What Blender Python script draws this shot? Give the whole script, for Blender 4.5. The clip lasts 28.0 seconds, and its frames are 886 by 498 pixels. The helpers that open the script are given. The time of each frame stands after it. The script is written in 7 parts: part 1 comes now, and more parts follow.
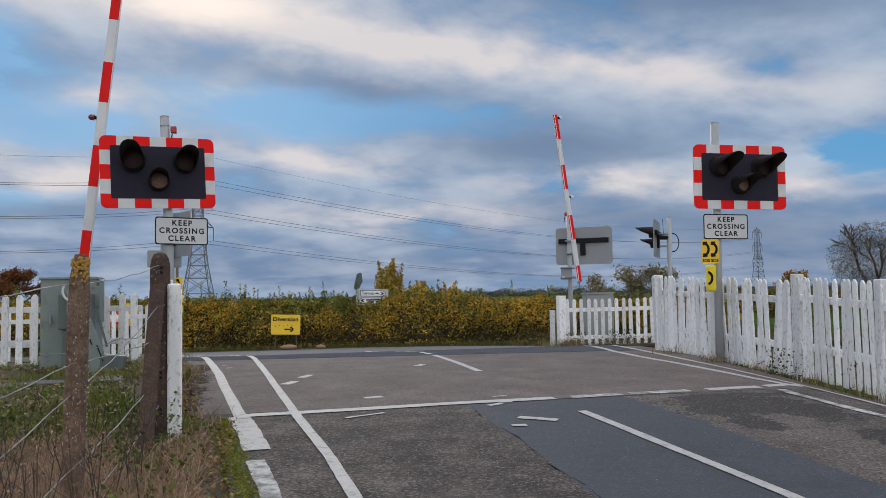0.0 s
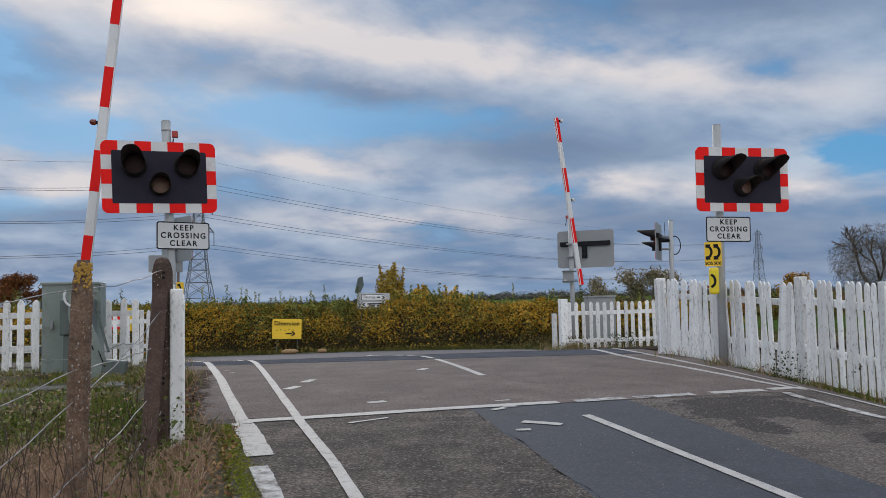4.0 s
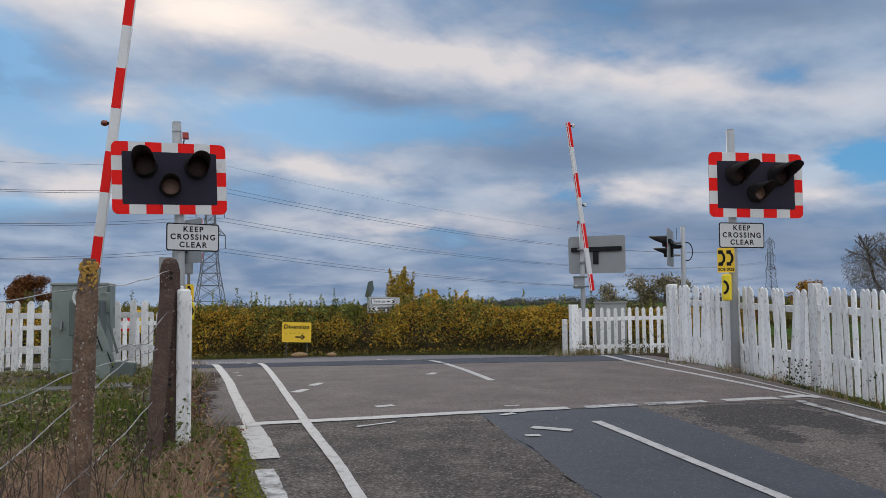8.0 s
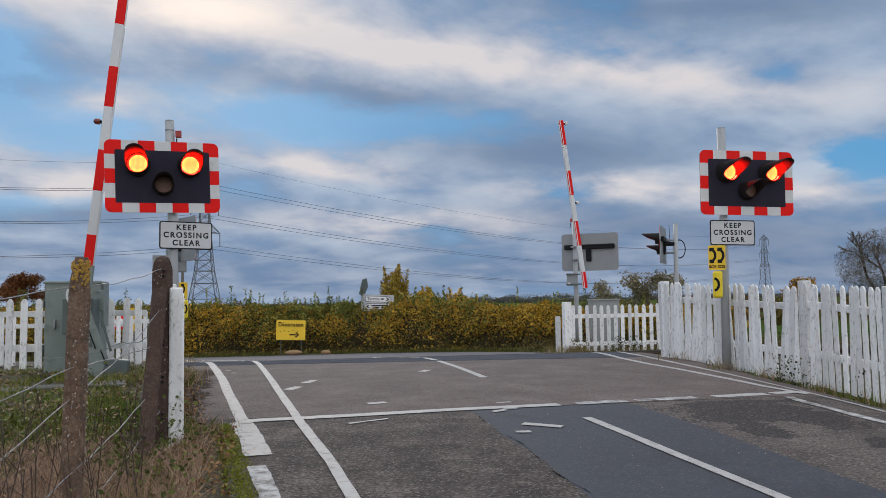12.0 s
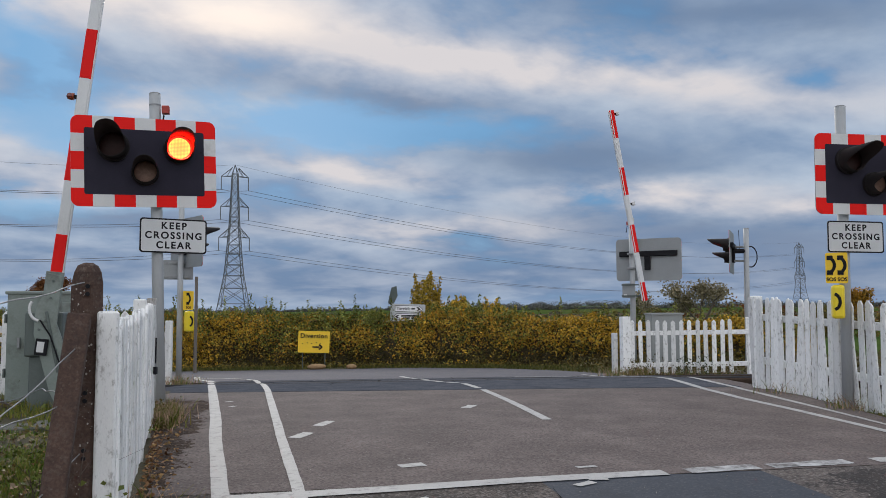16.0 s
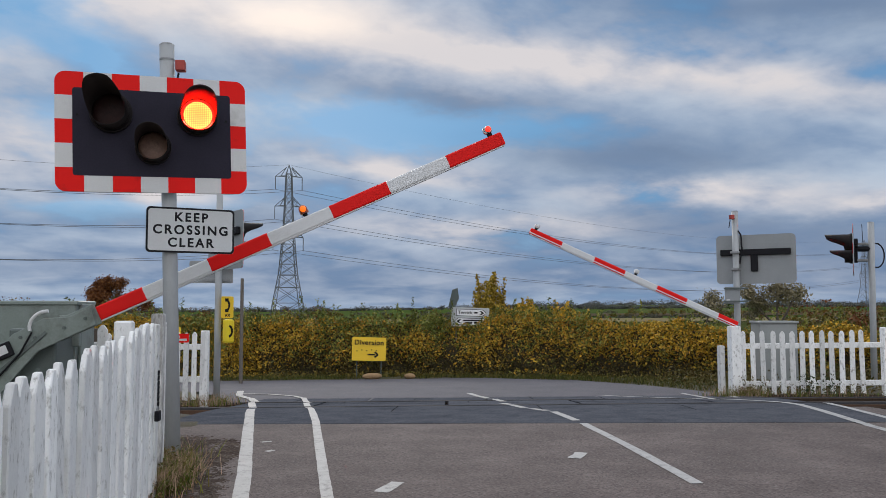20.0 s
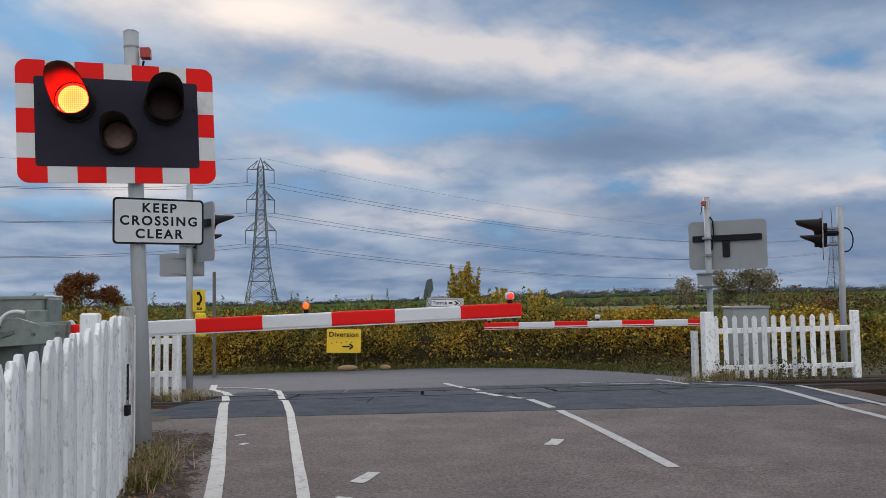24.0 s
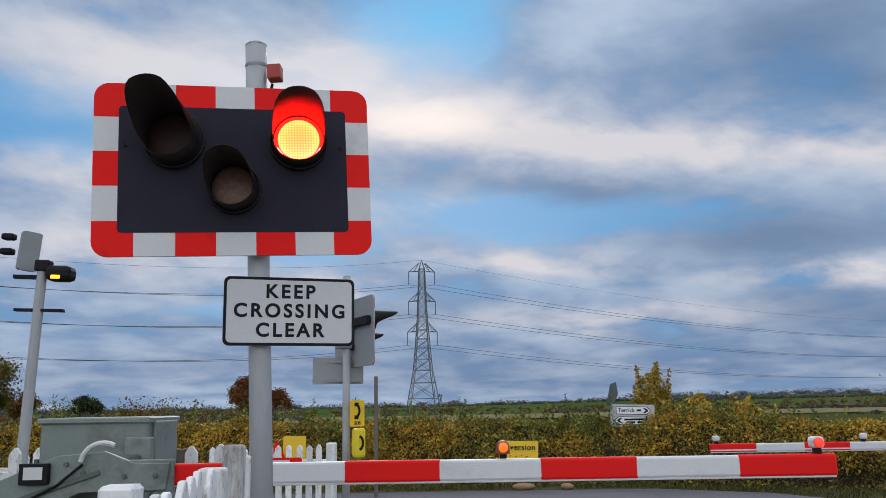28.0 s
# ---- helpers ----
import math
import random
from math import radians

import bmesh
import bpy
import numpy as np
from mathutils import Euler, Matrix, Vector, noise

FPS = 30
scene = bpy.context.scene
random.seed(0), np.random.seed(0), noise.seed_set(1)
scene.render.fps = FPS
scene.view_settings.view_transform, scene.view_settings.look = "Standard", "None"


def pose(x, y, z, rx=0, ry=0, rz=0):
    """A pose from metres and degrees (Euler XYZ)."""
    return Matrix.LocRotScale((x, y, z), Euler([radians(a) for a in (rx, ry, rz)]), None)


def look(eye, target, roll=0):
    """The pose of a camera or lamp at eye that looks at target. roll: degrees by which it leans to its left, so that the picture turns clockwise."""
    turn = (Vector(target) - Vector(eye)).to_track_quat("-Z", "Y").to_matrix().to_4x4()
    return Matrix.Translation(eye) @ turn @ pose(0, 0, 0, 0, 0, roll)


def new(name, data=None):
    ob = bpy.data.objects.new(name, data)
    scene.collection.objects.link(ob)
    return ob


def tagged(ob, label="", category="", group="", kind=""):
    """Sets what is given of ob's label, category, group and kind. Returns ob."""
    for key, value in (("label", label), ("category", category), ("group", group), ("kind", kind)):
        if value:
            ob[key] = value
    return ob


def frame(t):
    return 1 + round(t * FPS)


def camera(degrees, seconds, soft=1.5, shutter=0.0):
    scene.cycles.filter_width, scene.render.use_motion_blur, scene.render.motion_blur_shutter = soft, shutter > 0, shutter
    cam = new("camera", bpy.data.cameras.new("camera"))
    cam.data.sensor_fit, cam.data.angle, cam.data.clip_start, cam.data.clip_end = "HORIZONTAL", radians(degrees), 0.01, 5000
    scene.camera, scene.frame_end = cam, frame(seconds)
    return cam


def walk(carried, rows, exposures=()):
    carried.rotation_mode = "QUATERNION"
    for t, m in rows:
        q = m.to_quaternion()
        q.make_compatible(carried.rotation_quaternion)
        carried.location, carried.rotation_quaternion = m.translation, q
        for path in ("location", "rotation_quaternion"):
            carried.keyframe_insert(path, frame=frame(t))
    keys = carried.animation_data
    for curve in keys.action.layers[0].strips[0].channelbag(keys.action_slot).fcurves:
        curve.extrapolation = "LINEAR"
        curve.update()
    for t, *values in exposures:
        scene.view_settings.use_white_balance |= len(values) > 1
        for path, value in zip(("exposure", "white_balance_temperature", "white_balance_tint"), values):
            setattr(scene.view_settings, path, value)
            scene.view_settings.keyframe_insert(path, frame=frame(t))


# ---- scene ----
cam = camera(55.4, 28.0, soft=0.85)
PATH = [
    (0, (0.546, -0.152, 0.936), (1.013, 1.789, 1.051), -0.9),
    (0.5, (0.547, -0.143, 0.921), (1.013, 1.798, 1.042), -1.0),
    (1, (0.546, -0.148, 0.929), (1.012, 1.793, 1.051), -1.1),
    (1.5, (0.542, -0.146, 0.936), (1.008, 1.795, 1.058), -1.1),
    (2, (0.538, -0.139, 0.937), (1.004, 1.802, 1.059), -1.1),
    (2.5, (0.543, -0.148, 0.939), (1.009, 1.793, 1.061), -1.1),
    (3, (0.54, -0.139, 0.935), (1.006, 1.803, 1.058), -1.1),
    (3.5, (0.532, -0.118, 0.941), (0.998, 1.823, 1.063), -1.1),
    (5.5, (0.532, -0.133, 0.941), (0.997, 1.808, 1.072), -1.2),
    (6, (0.523, -0.13, 0.941), (0.989, 1.811, 1.072), -1.2),
    (6.5, (0.526, -0.124, 0.944), (0.982, 1.819, 1.075), -1.5),
    (7, (0.537, -0.114, 0.948), (0.98, 1.832, 1.08), -1.3),
    (7.5, (0.536, -0.102, 0.959), (0.979, 1.844, 1.09), -1.1),
    (8, (0.555, -0.058, 0.926), (0.996, 1.888, 1.062), -0.6),
    (8.5, (0.532, -0.071, 0.953), (0.978, 1.874, 1.084), -0.7),
    (9, (0.539, -0.087, 0.951), (0.983, 1.859, 1.081), -0.8),
    (9.5, (0.544, -0.09, 0.944), (0.989, 1.855, 1.075), -0.7),
    (10, (0.549, -0.09, 0.933), (0.998, 1.854, 1.066), -0.8),
    (10.5, (0.546, -0.065, 0.926), (1.001, 1.878, 1.059), -0.8),
    (11, (0.553, -0.099, 0.93), (1.008, 1.844, 1.059), -0.8),
    (11.5, (0.572, -0.109, 0.923), (1.024, 1.835, 1.053), -0.8),
    (12, (0.573, -0.11, 0.926), (1.026, 1.834, 1.056), -0.7),
    (12.5, (0.587, -0.123, 0.93), (1.038, 1.822, 1.059), -0.7),
    (14.5, (0.774, 0.6, 0.962), (1.238, 2.541, 1.087), -0.5),
    (15, (0.787, 1.074, 0.976), (1.246, 3.016, 1.114), -0.2),
    (15.5, (0.826, 1.533, 1.014), (1.259, 3.48, 1.157), -0.1),
    (16, (0.851, 2.062, 1.066), (1.237, 4.019, 1.211), -0.2),
    (16.4, (0.816, 2.522, 1.087), (1.164, 4.486, 1.23), -0.4),
    (16.5, (0.824, 2.629, 1.087), (1.161, 4.595, 1.231), -0.3),
    (17, (0.873, 3.157, 1.091), (1.168, 5.13, 1.243), -0.4),
    (17.5, (0.852, 3.582, 1.142), (1.129, 5.557, 1.295), -0.6),
    (18, (0.834, 3.923, 1.185), (1.107, 5.898, 1.338), -0.4),
    (18.5, (0.877, 4.143, 1.202), (1.145, 6.119, 1.359), -0.1),
    (19, (0.883, 4.23, 1.206), (1.149, 6.207, 1.355), 0.2),
    (19.5, (0.878, 4.239, 1.205), (1.145, 6.216, 1.35), 0.1),
    (20, (0.892, 4.228, 1.214), (1.156, 6.205, 1.357), -0.1),
    (20.5, (0.902, 4.245, 1.198), (1.168, 6.222, 1.338), -0.3),
    (21, (0.905, 4.246, 1.199), (1.191, 6.22, 1.339), -0.5),
    (21.5, (0.896, 4.263, 1.196), (1.217, 6.232, 1.336), -0.8),
    (23.5, (0.897, 4.284, 1.195), (1.225, 6.253, 1.317), -1.0),
    (24, (0.903, 4.287, 1.19), (1.228, 6.256, 1.312), -1.0),
    (24.5, (0.907, 4.288, 1.183), (1.225, 6.259, 1.301), -1.0),
    (25, (0.928, 4.341, 1.183), (1.231, 6.314, 1.299), -0.9),
    (25.5, (0.904, 4.503, 1.17), (1.19, 6.48, 1.273), -0.7),
    (26, (0.854, 4.833, 1.208), (1.114, 6.814, 1.297), -0.2),
    (26.5, (0.843, 5.246, 1.223), (1.075, 7.231, 1.313), -0.3),
    (27, (0.811, 5.692, 1.268), (1.039, 7.675, 1.384), -0.8),
    (27.5, (0.712, 6.178, 1.333), (0.928, 8.151, 1.583), -1.4),
    (28, (0.707, 6.619, 1.343), (0.662, 8.586, 1.706), -1.0),
]
walk(cam, [(t, look(eye, target, roll)) for t, eye, target, roll in PATH], [(0, 0.0, 6500, 10), (27, 0.0, 6500, 10), (28, 0.0, 6250, 10)])

# ---- light: broken cloud, low hidden sun ahead and to the left ----
SUN_EL, SUN_AZ = 24.0, 4.0
world = bpy.data.worlds.new("sky")
scene.world = world
world.use_nodes = True
wn, wl = world.node_tree.nodes, world.node_tree.links
wn.clear()


def wnode(kind, **values):
    n = wn.new(kind)
    for k, v in values.items():
        n.inputs[k].default_value = v
    return n


def wmath(op, a, b=None, c=None, clamp=False):
    n = wn.new("ShaderNodeMath")
    n.operation, n.use_clamp = op, clamp
    for i, v in enumerate((a, b, c)):
        if v is None:
            continue
        if isinstance(v, (int, float)):
            n.inputs[i].default_value = v
        else:
            wl.new(v, n.inputs[i])
    return n.outputs[0]


def wmix(fac, a, b, mode="MIX"):
    n = wn.new("ShaderNodeMix")
    n.data_type, n.blend_type = "RGBA", mode
    for sock, v in ((n.inputs[0], fac), (n.inputs[6], a), (n.inputs[7], b)):
        if isinstance(v, tuple):
            sock.default_value = (*v, 1)
        elif isinstance(v, (int, float)):
            sock.default_value = v
        else:
            wl.new(v, sock)
    return n.outputs[2]


coord = wn.new("ShaderNodeTexCoord")
sep = wn.new("ShaderNodeSeparateXYZ")
wl.new(coord.outputs["Generated"], sep.inputs[0])
dx, dy, dz = sep.outputs
# azimuth to the right of +y and elevation, in degrees
az = wmath("MULTIPLY", wmath("ARCTAN2", dx, dy), 57.2958)
el = wmath("MULTIPLY", wmath("ARCSINE", dz), 57.2958)


def noise_at(sx, sy, scale, detail, rough, seed, twist=0.0):
    c = wn.new("ShaderNodeCombineXYZ")
    wl.new(wmath("MULTIPLY", az, sx), c.inputs[0])
    wl.new(wmath("MULTIPLY_ADD", az, twist, wmath("MULTIPLY", el, sy)), c.inputs[1])
    c.inputs[2].default_value = seed
    n = wnode("ShaderNodeTexNoise", Scale=scale, Detail=detail, Roughness=rough)
    wl.new(c.outputs[0], n.inputs["Vector"])
    return n.outputs["Fac"]


def blob(a0, e0, wa, we, slope=0.0):
    """A soft cloud mass round an azimuth and an elevation, its outline torn by noise."""
    u = wmath("DIVIDE", wmath("ADD", wmath("SUBTRACT", az, a0), warp_u), wa)
    lift = wmath("MULTIPLY_ADD", wmath("SUBTRACT", az, a0), -slope, wmath("SUBTRACT", el, e0))
    v = wmath("DIVIDE", wmath("ADD", lift, warp_v), we)
    r = wmath("ADD", wmath("MULTIPLY", u, u), wmath("MULTIPLY", v, v))
    return wmath("POWER", 2.718, wmath("MULTIPLY", r, -1.0))


warp_u = wmath("MULTIPLY", wmath("SUBTRACT", noise_at(0.09, 0.2, 1.0, 6, 0.6, 3.1), 0.5), 9.0)
warp_v = wmath("MULTIPLY", wmath("SUBTRACT", noise_at(0.07, 0.2, 1.0, 6, 0.6, 8.7), 0.5), 4.2)
# the cloud layer seen in perspective: its texture is laid on a level sheet overhead
sheet_d = wmath("ADD", wmath("MAXIMUM", dz, 0.0), 0.17)
sheet_v = wn.new("ShaderNodeCombineXYZ")
wl.new(wmath("DIVIDE", wmath("MULTIPLY_ADD", dy, 0.22, dx), sheet_d), sheet_v.inputs[0])
wl.new(wmath("MULTIPLY", wmath("DIVIDE", wmath("MULTIPLY_ADD", dx, -0.22, dy), sheet_d), 1.0), sheet_v.inputs[1])
billow = wnode("ShaderNodeTexNoise", Scale=2.3, Detail=8.0, Roughness=0.5, Distortion=0.35)
wl.new(sheet_v.outputs[0], billow.inputs["Vector"])
wisp = wnode("ShaderNodeTexNoise", Scale=7.0, Detail=5.0, Roughness=0.55, Distortion=0.4)
wl.new(sheet_v.outputs[0], wisp.inputs["Vector"])
streak = noise_at(0.115, 0.24, 1.0, 8, 0.54, 1.7, 0.05)
fine = wmath("ADD", wmath("MULTIPLY_ADD", streak, 0.72, -0.36), wmath("MULTIPLY_ADD", billow.outputs["Fac"], 0.86, wmath("MULTIPLY", wisp.outputs["Fac"], 0.14)))
broad = noise_at(0.035, 0.11, 1.0, 4, 0.5, 5.3, 0.02)
sky = wn.new("ShaderNodeTexSky")
sky.sky_type, sky.sun_disc = "NISHITA", False
sky.sun_elevation, sky.sun_rotation = radians(SUN_EL), radians(-SUN_AZ)
sky.air_density, sky.dust_density, sky.ozone_density = 1.0, 0.6, 2.0
clear = wmix(0.86, wmix(1.0, sky.outputs[0], (0.10, 0.10, 0.10), "MULTIPLY"), (0.085, 0.325, 0.62))
# grey layer, then white-lit masses, then the open blue gaps
grey = wmix(wmath("MULTIPLY_ADD", fine, 2.4, -0.72, True), (0.155, 0.258, 0.435), (0.47, 0.56, 0.68))
def many(*masses):
    total = blob(*masses[0])
    for b in masses[1:]:
        total = wmath("ADD", total, blob(*b))
    return total


gaps = many((5, 12.6, 11, 1.7, -0.05), (-13, 11.2, 6, 1.5), (40.5, 8.4, 3, 1.3), (-1.5, 24.8, 5, 2.4), (18, 29, 9, 3), (-24, 18, 8, 3), (-12, 6.4, 6, 0.8))
heavy = many((32, 18.6, 12, 1.7, -0.10), (21, 10.0, 9, 1.9, -0.06), (24, 5.2, 13, 1.4), (36, 3.6, 9, 1.6), (-8, 5.6, 8, 0.9), (8, 14.4, 8, 0.8, -0.1), (10, 2.2, 45, 1.2), (24, 23.0, 6, 2.4, 0.1))
lit = many((-23, 10.0, 6, 2.2), (-14, 19.6, 6, 2.0, 0.1), (-7, 23, 5, 2.0), (4, 18.0, 13, 2.2, -0.08), (24, 15.0, 17, 1.5, -0.16), (-10, 13.4, 3, 0.9), (3.5, 9.8, 6, 1.0, -0.1), (35, 6.6, 4, 0.6), (-11, 8.0, 5, 1.3), (24, 7.4, 8, 0.7), (-23, 22, 9, 2.6), (-12, 21.5, 6, 1.8), (-25, 15, 6, 1.6), (10, 5.4, 9, 0.8))
c1 = wmix(wmath("MULTIPLY", wmath("SUBTRACT", gaps, wmath("MULTIPLY_ADD", fine, 1.6, -0.66)), 2.4, None, True), grey, clear)
c2 = wmix(wmath("MULTIPLY", wmath("MULTIPLY", heavy, 0.85), wmath("MULTIPLY_ADD", fine, 1.1, 0.3), None, True), c1, (0.125, 0.195, 0.325))
c3 = wmix(wmath("MULTIPLY", wmath("MULTIPLY", lit, wmath("MULTIPLY_ADD", fine, 3.0, -0.78, True)), 1.15, None, True), c2, (0.70, 0.67, 0.685))
low = wmath("MULTIPLY", blob(10, 2.4, 60, 2.4), 0.72, None, True)
c3 = wmix(low, c3, wmix(wmath("MULTIPLY_ADD", fine, 2.8, -0.95, True), (0.170, 0.252, 0.40), (0.46, 0.515, 0.62)))
c4 = wmix(wmath("MULTIPLY", blob(-3.6, 19.8, 6.4, 1.7), 0.95, None, True), c3, (1.12, 0.97, 0.85))
c4 = wmix(wmath("MULTIPLY", blob(-1.5, 25.2, 5.0, 2.4), 0.85, None, True), c4, (0.20, 0.55, 0.86))
c4 = wmix(wmath("MULTIPLY", blob(-13, 21.8, 13, 2.2), 0.62, None, True), c4, (0.74, 0.74, 0.78))
# behind and overhead the cloud is thinner and brighter
back = wmath("MULTIPLY_ADD", dy, -1.2, 0.1, True)
over = wmath("MULTIPLY_ADD", dz, 2.2, -1.05, True)
c5 = wmix(wmath("MAXIMUM", back, over), c4, wmix(fine, (0.75, 0.84, 1.0), (1.45, 1.42, 1.40)))
bg = wnode("ShaderNodeBackground", Strength=1.0)
wl.new(c5, bg.inputs["Color"])
wout = wn.new("ShaderNodeOutputWorld")
wl.new(bg.outputs[0], wout.inputs[0])

sun_data = bpy.data.lights.new("sun", "SUN")
sun_data.energy, sun_data.angle, sun_data.color = 1.1, radians(25), (1.0, 0.92, 0.82)
sun = new("sun", sun_data)
sun.matrix_world = look((0, 0, 0), (math.sin(radians(SUN_AZ)) * math.cos(radians(SUN_EL)), -math.cos(radians(SUN_AZ)) * math.cos(radians(SUN_EL)), -math.sin(radians(SUN_EL))))
scene.view_settings.exposure = 0.0


# ---- materials ----
def material(name, colours, rough=0.7, metal=0.0, scale=8.0, fine_scale=90.0, bump=0.2, spread=(0.3, 0.7), grime=None, grime_scale=1.5, grime_amount=0.5,
             stretch=(1, 1, 1), island=0.0, piece=0.0, spec=0.5, bump_dist=0.004, speck=0.0):
    """Two noise scales between the given colours, an optional layer of grime, and relief."""
    m = bpy.data.materials.new(name)
    m.use_nodes = True
    nt = m.node_tree
    n, l = nt.nodes, nt.links
    bsdf = n["Principled BSDF"]
    tc = n.new("ShaderNodeTexCoord")
    mp = n.new("ShaderNodeMapping")
    mp.inputs["Scale"].default_value = stretch
    l.new(tc.outputs["Object"], mp.inputs["Vector"])
    vec = mp.outputs[0]
    if piece:
        oi = n.new("ShaderNodeObjectInfo")
        off = n.new("ShaderNodeVectorMath")
        off.operation = "ADD"
        sc = n.new("ShaderNodeMath")
        sc.operation = "MULTIPLY"
        sc.inputs[1].default_value = 37.0
        l.new(oi.outputs["Random"], sc.inputs[0])
        l.new(vec, off.inputs[0])
        l.new(sc.outputs[0], off.inputs[1])
        vec = off.outputs[0]

    def noise_tex(s, d=6, r=0.6):
        t = n.new("ShaderNodeTexNoise")
        t.inputs["Scale"].default_value, t.inputs["Detail"].default_value, t.inputs["Roughness"].default_value = s, d, r
        l.new(vec, t.inputs["Vector"])
        return t.outputs["Fac"]

    big, small = noise_tex(scale), noise_tex(fine_scale, 3)
    mixn = n.new("ShaderNodeMath")
    mixn.operation = "MULTIPLY_ADD"
    l.new(small, mixn.inputs[0])
    mixn.inputs[1].default_value = 0.45
    half = n.new("ShaderNodeMath")
    half.operation = "MULTIPLY"
    l.new(big, half.inputs[0])
    half.inputs[1].default_value = 0.55
    l.new(half.outputs[0], mixn.inputs[2])
    fac = mixn.outputs[0]
    if island:
        geo = n.new("ShaderNodeNewGeometry")
        mm = n.new("ShaderNodeMix")
        mm.inputs[0].default_value = island
        l.new(fac, mm.inputs[2])
        l.new(geo.outputs["Random Per Island"], mm.inputs[3])
        fac = mm.outputs[0]
    ramp = n.new("ShaderNodeValToRGB")
    els = ramp.color_ramp.elements
    lo, hi = spread
    els[0].position, els[1].position = lo, hi
    els[0].color, els[1].color = (*colours[0], 1), (*colours[-1], 1)
    for i, c in enumerate(colours[1:-1]):
        e = els.new(lo + (hi - lo) * (i + 1) / (len(colours) - 1))
        e.color = (*c, 1)
    l.new(fac, ramp.inputs[0])
    col = ramp.outputs[0]
    if speck:
        # single pale and dark chippings
        vo = n.new("ShaderNodeTexVoronoi")
        vo.inputs["Scale"].default_value = 75.0
        l.new(vec, vo.inputs["Vector"])
        sp = n.new("ShaderNodeSeparateColor")
        l.new(vo.outputs["Color"], sp.inputs[0])
        for chan, lo_hi, tone in ((0, (0.80, 0.92), (0.24, 0.225, 0.215)), (1, (0.70, 0.85), (0.008, 0.008, 0.009))):
            mr0 = n.new("ShaderNodeMapRange")
            mr0.inputs["From Min"].default_value, mr0.inputs["From Max"].default_value = lo_hi
            mr0.inputs["To Max"].default_value = 0.62 * speck
            l.new(sp.outputs[chan], mr0.inputs["Value"])
            m0 = n.new("ShaderNodeMix")
            m0.data_type = "RGBA"
            l.new(mr0.outputs[0], m0.inputs[0])
            l.new(col, m0.inputs[6])
            m0.inputs[7].default_value = (*tone, 1)
            col = m0.outputs[2]
    if grime:
        g = n.new("ShaderNodeMapRange")
        g.inputs["From Min"].default_value, g.inputs["From Max"].default_value = 0.62 - 0.25 * grime_amount, 0.74 - 0.15 * grime_amount
        l.new(noise_tex(grime_scale, 8, 0.72), g.inputs["Value"])
        mx = n.new("ShaderNodeMix")
        mx.data_type = "RGBA"
        gm = n.new("ShaderNodeMath")
        gm.operation = "MULTIPLY"
        gm.inputs[1].default_value = 0.55 if speck else 1.0
        l.new(g.outputs[0], gm.inputs[0])
        l.new(gm.outputs[0], mx.inputs[0])
        l.new(col, mx.inputs[6])
        mx.inputs[7].default_value = (*grime, 1)
        col = mx.outputs[2]
    if piece:
        hv = n.new("ShaderNodeHueSaturation")
        mr = n.new("ShaderNodeMapRange")
        mr.inputs["To Min"].default_value, mr.inputs["To Max"].default_value = 1 - 0.25 * piece, 1 + 0.15 * piece
        l.new(oi.outputs["Random"], mr.inputs["Value"])
        l.new(mr.outputs[0], hv.inputs["Value"])
        l.new(col, hv.inputs["Color"])
        col = hv.outputs[0]
    l.new(col, bsdf.inputs["Base Color"])
    rr = n.new("ShaderNodeMapRange")
    rr.inputs["To Min"].default_value, rr.inputs["To Max"].default_value = max(rough - 0.12, 0.02), min(rough + 0.12, 1)
    l.new(big, rr.inputs["Value"])
    l.new(rr.outputs[0], bsdf.inputs["Roughness"])
    bsdf.inputs["Metallic"].default_value = metal
    bsdf.inputs["Specular IOR Level"].default_value = spec
    if bump:
        b = n.new("ShaderNodeBump")
        b.inputs["Strength"].default_value, b.inputs["Distance"].default_value = bump, bump_dist
        l.new(mixn.outputs[0], b.inputs["Height"])
        l.new(b.outputs[0], bsdf.inputs["Normal"])
    return m


def glow(name, colour, strength):
    m = bpy.data.materials.new(name)
    m.use_nodes = True
    b = m.node_tree.nodes["Principled BSDF"]
    b.inputs["Base Color"].default_value = (*[min(1, c) * 0.4 for c in colour], 1)
    b.inputs["Emission Color"].default_value = (*colour, 1)
    b.inputs["Emission Strength"].default_value = strength
    b.inputs["Roughness"].default_value = 0.3
    return m


def led_glow(name, colour, strength):
    """A lit lens: rows of small bright dots over a dimmer ground."""
    m = glow(name, colour, strength)
    n, l = m.node_tree.nodes, m.node_tree.links
    tc = n.new("ShaderNodeTexCoord")
    ch = n.new("ShaderNodeTexVoronoi")
    ch.inputs["Scale"].default_value, ch.inputs["Randomness"].default_value = 72.0, 0.0
    l.new(tc.outputs["Object"], ch.inputs["Vector"])
    mr = n.new("ShaderNodeMapRange")
    mr.inputs["From Min"].default_value, mr.inputs["From Max"].default_value = 0.1, 0.7
    mr.inputs["To Min"].default_value, mr.inputs["To Max"].default_value = strength * 1.5, strength * 0.55
    l.new(ch.outputs["Distance"], mr.inputs["Value"])
    l.new(mr.outputs[0], n["Principled BSDF"].inputs["Emission Strength"])
    return m


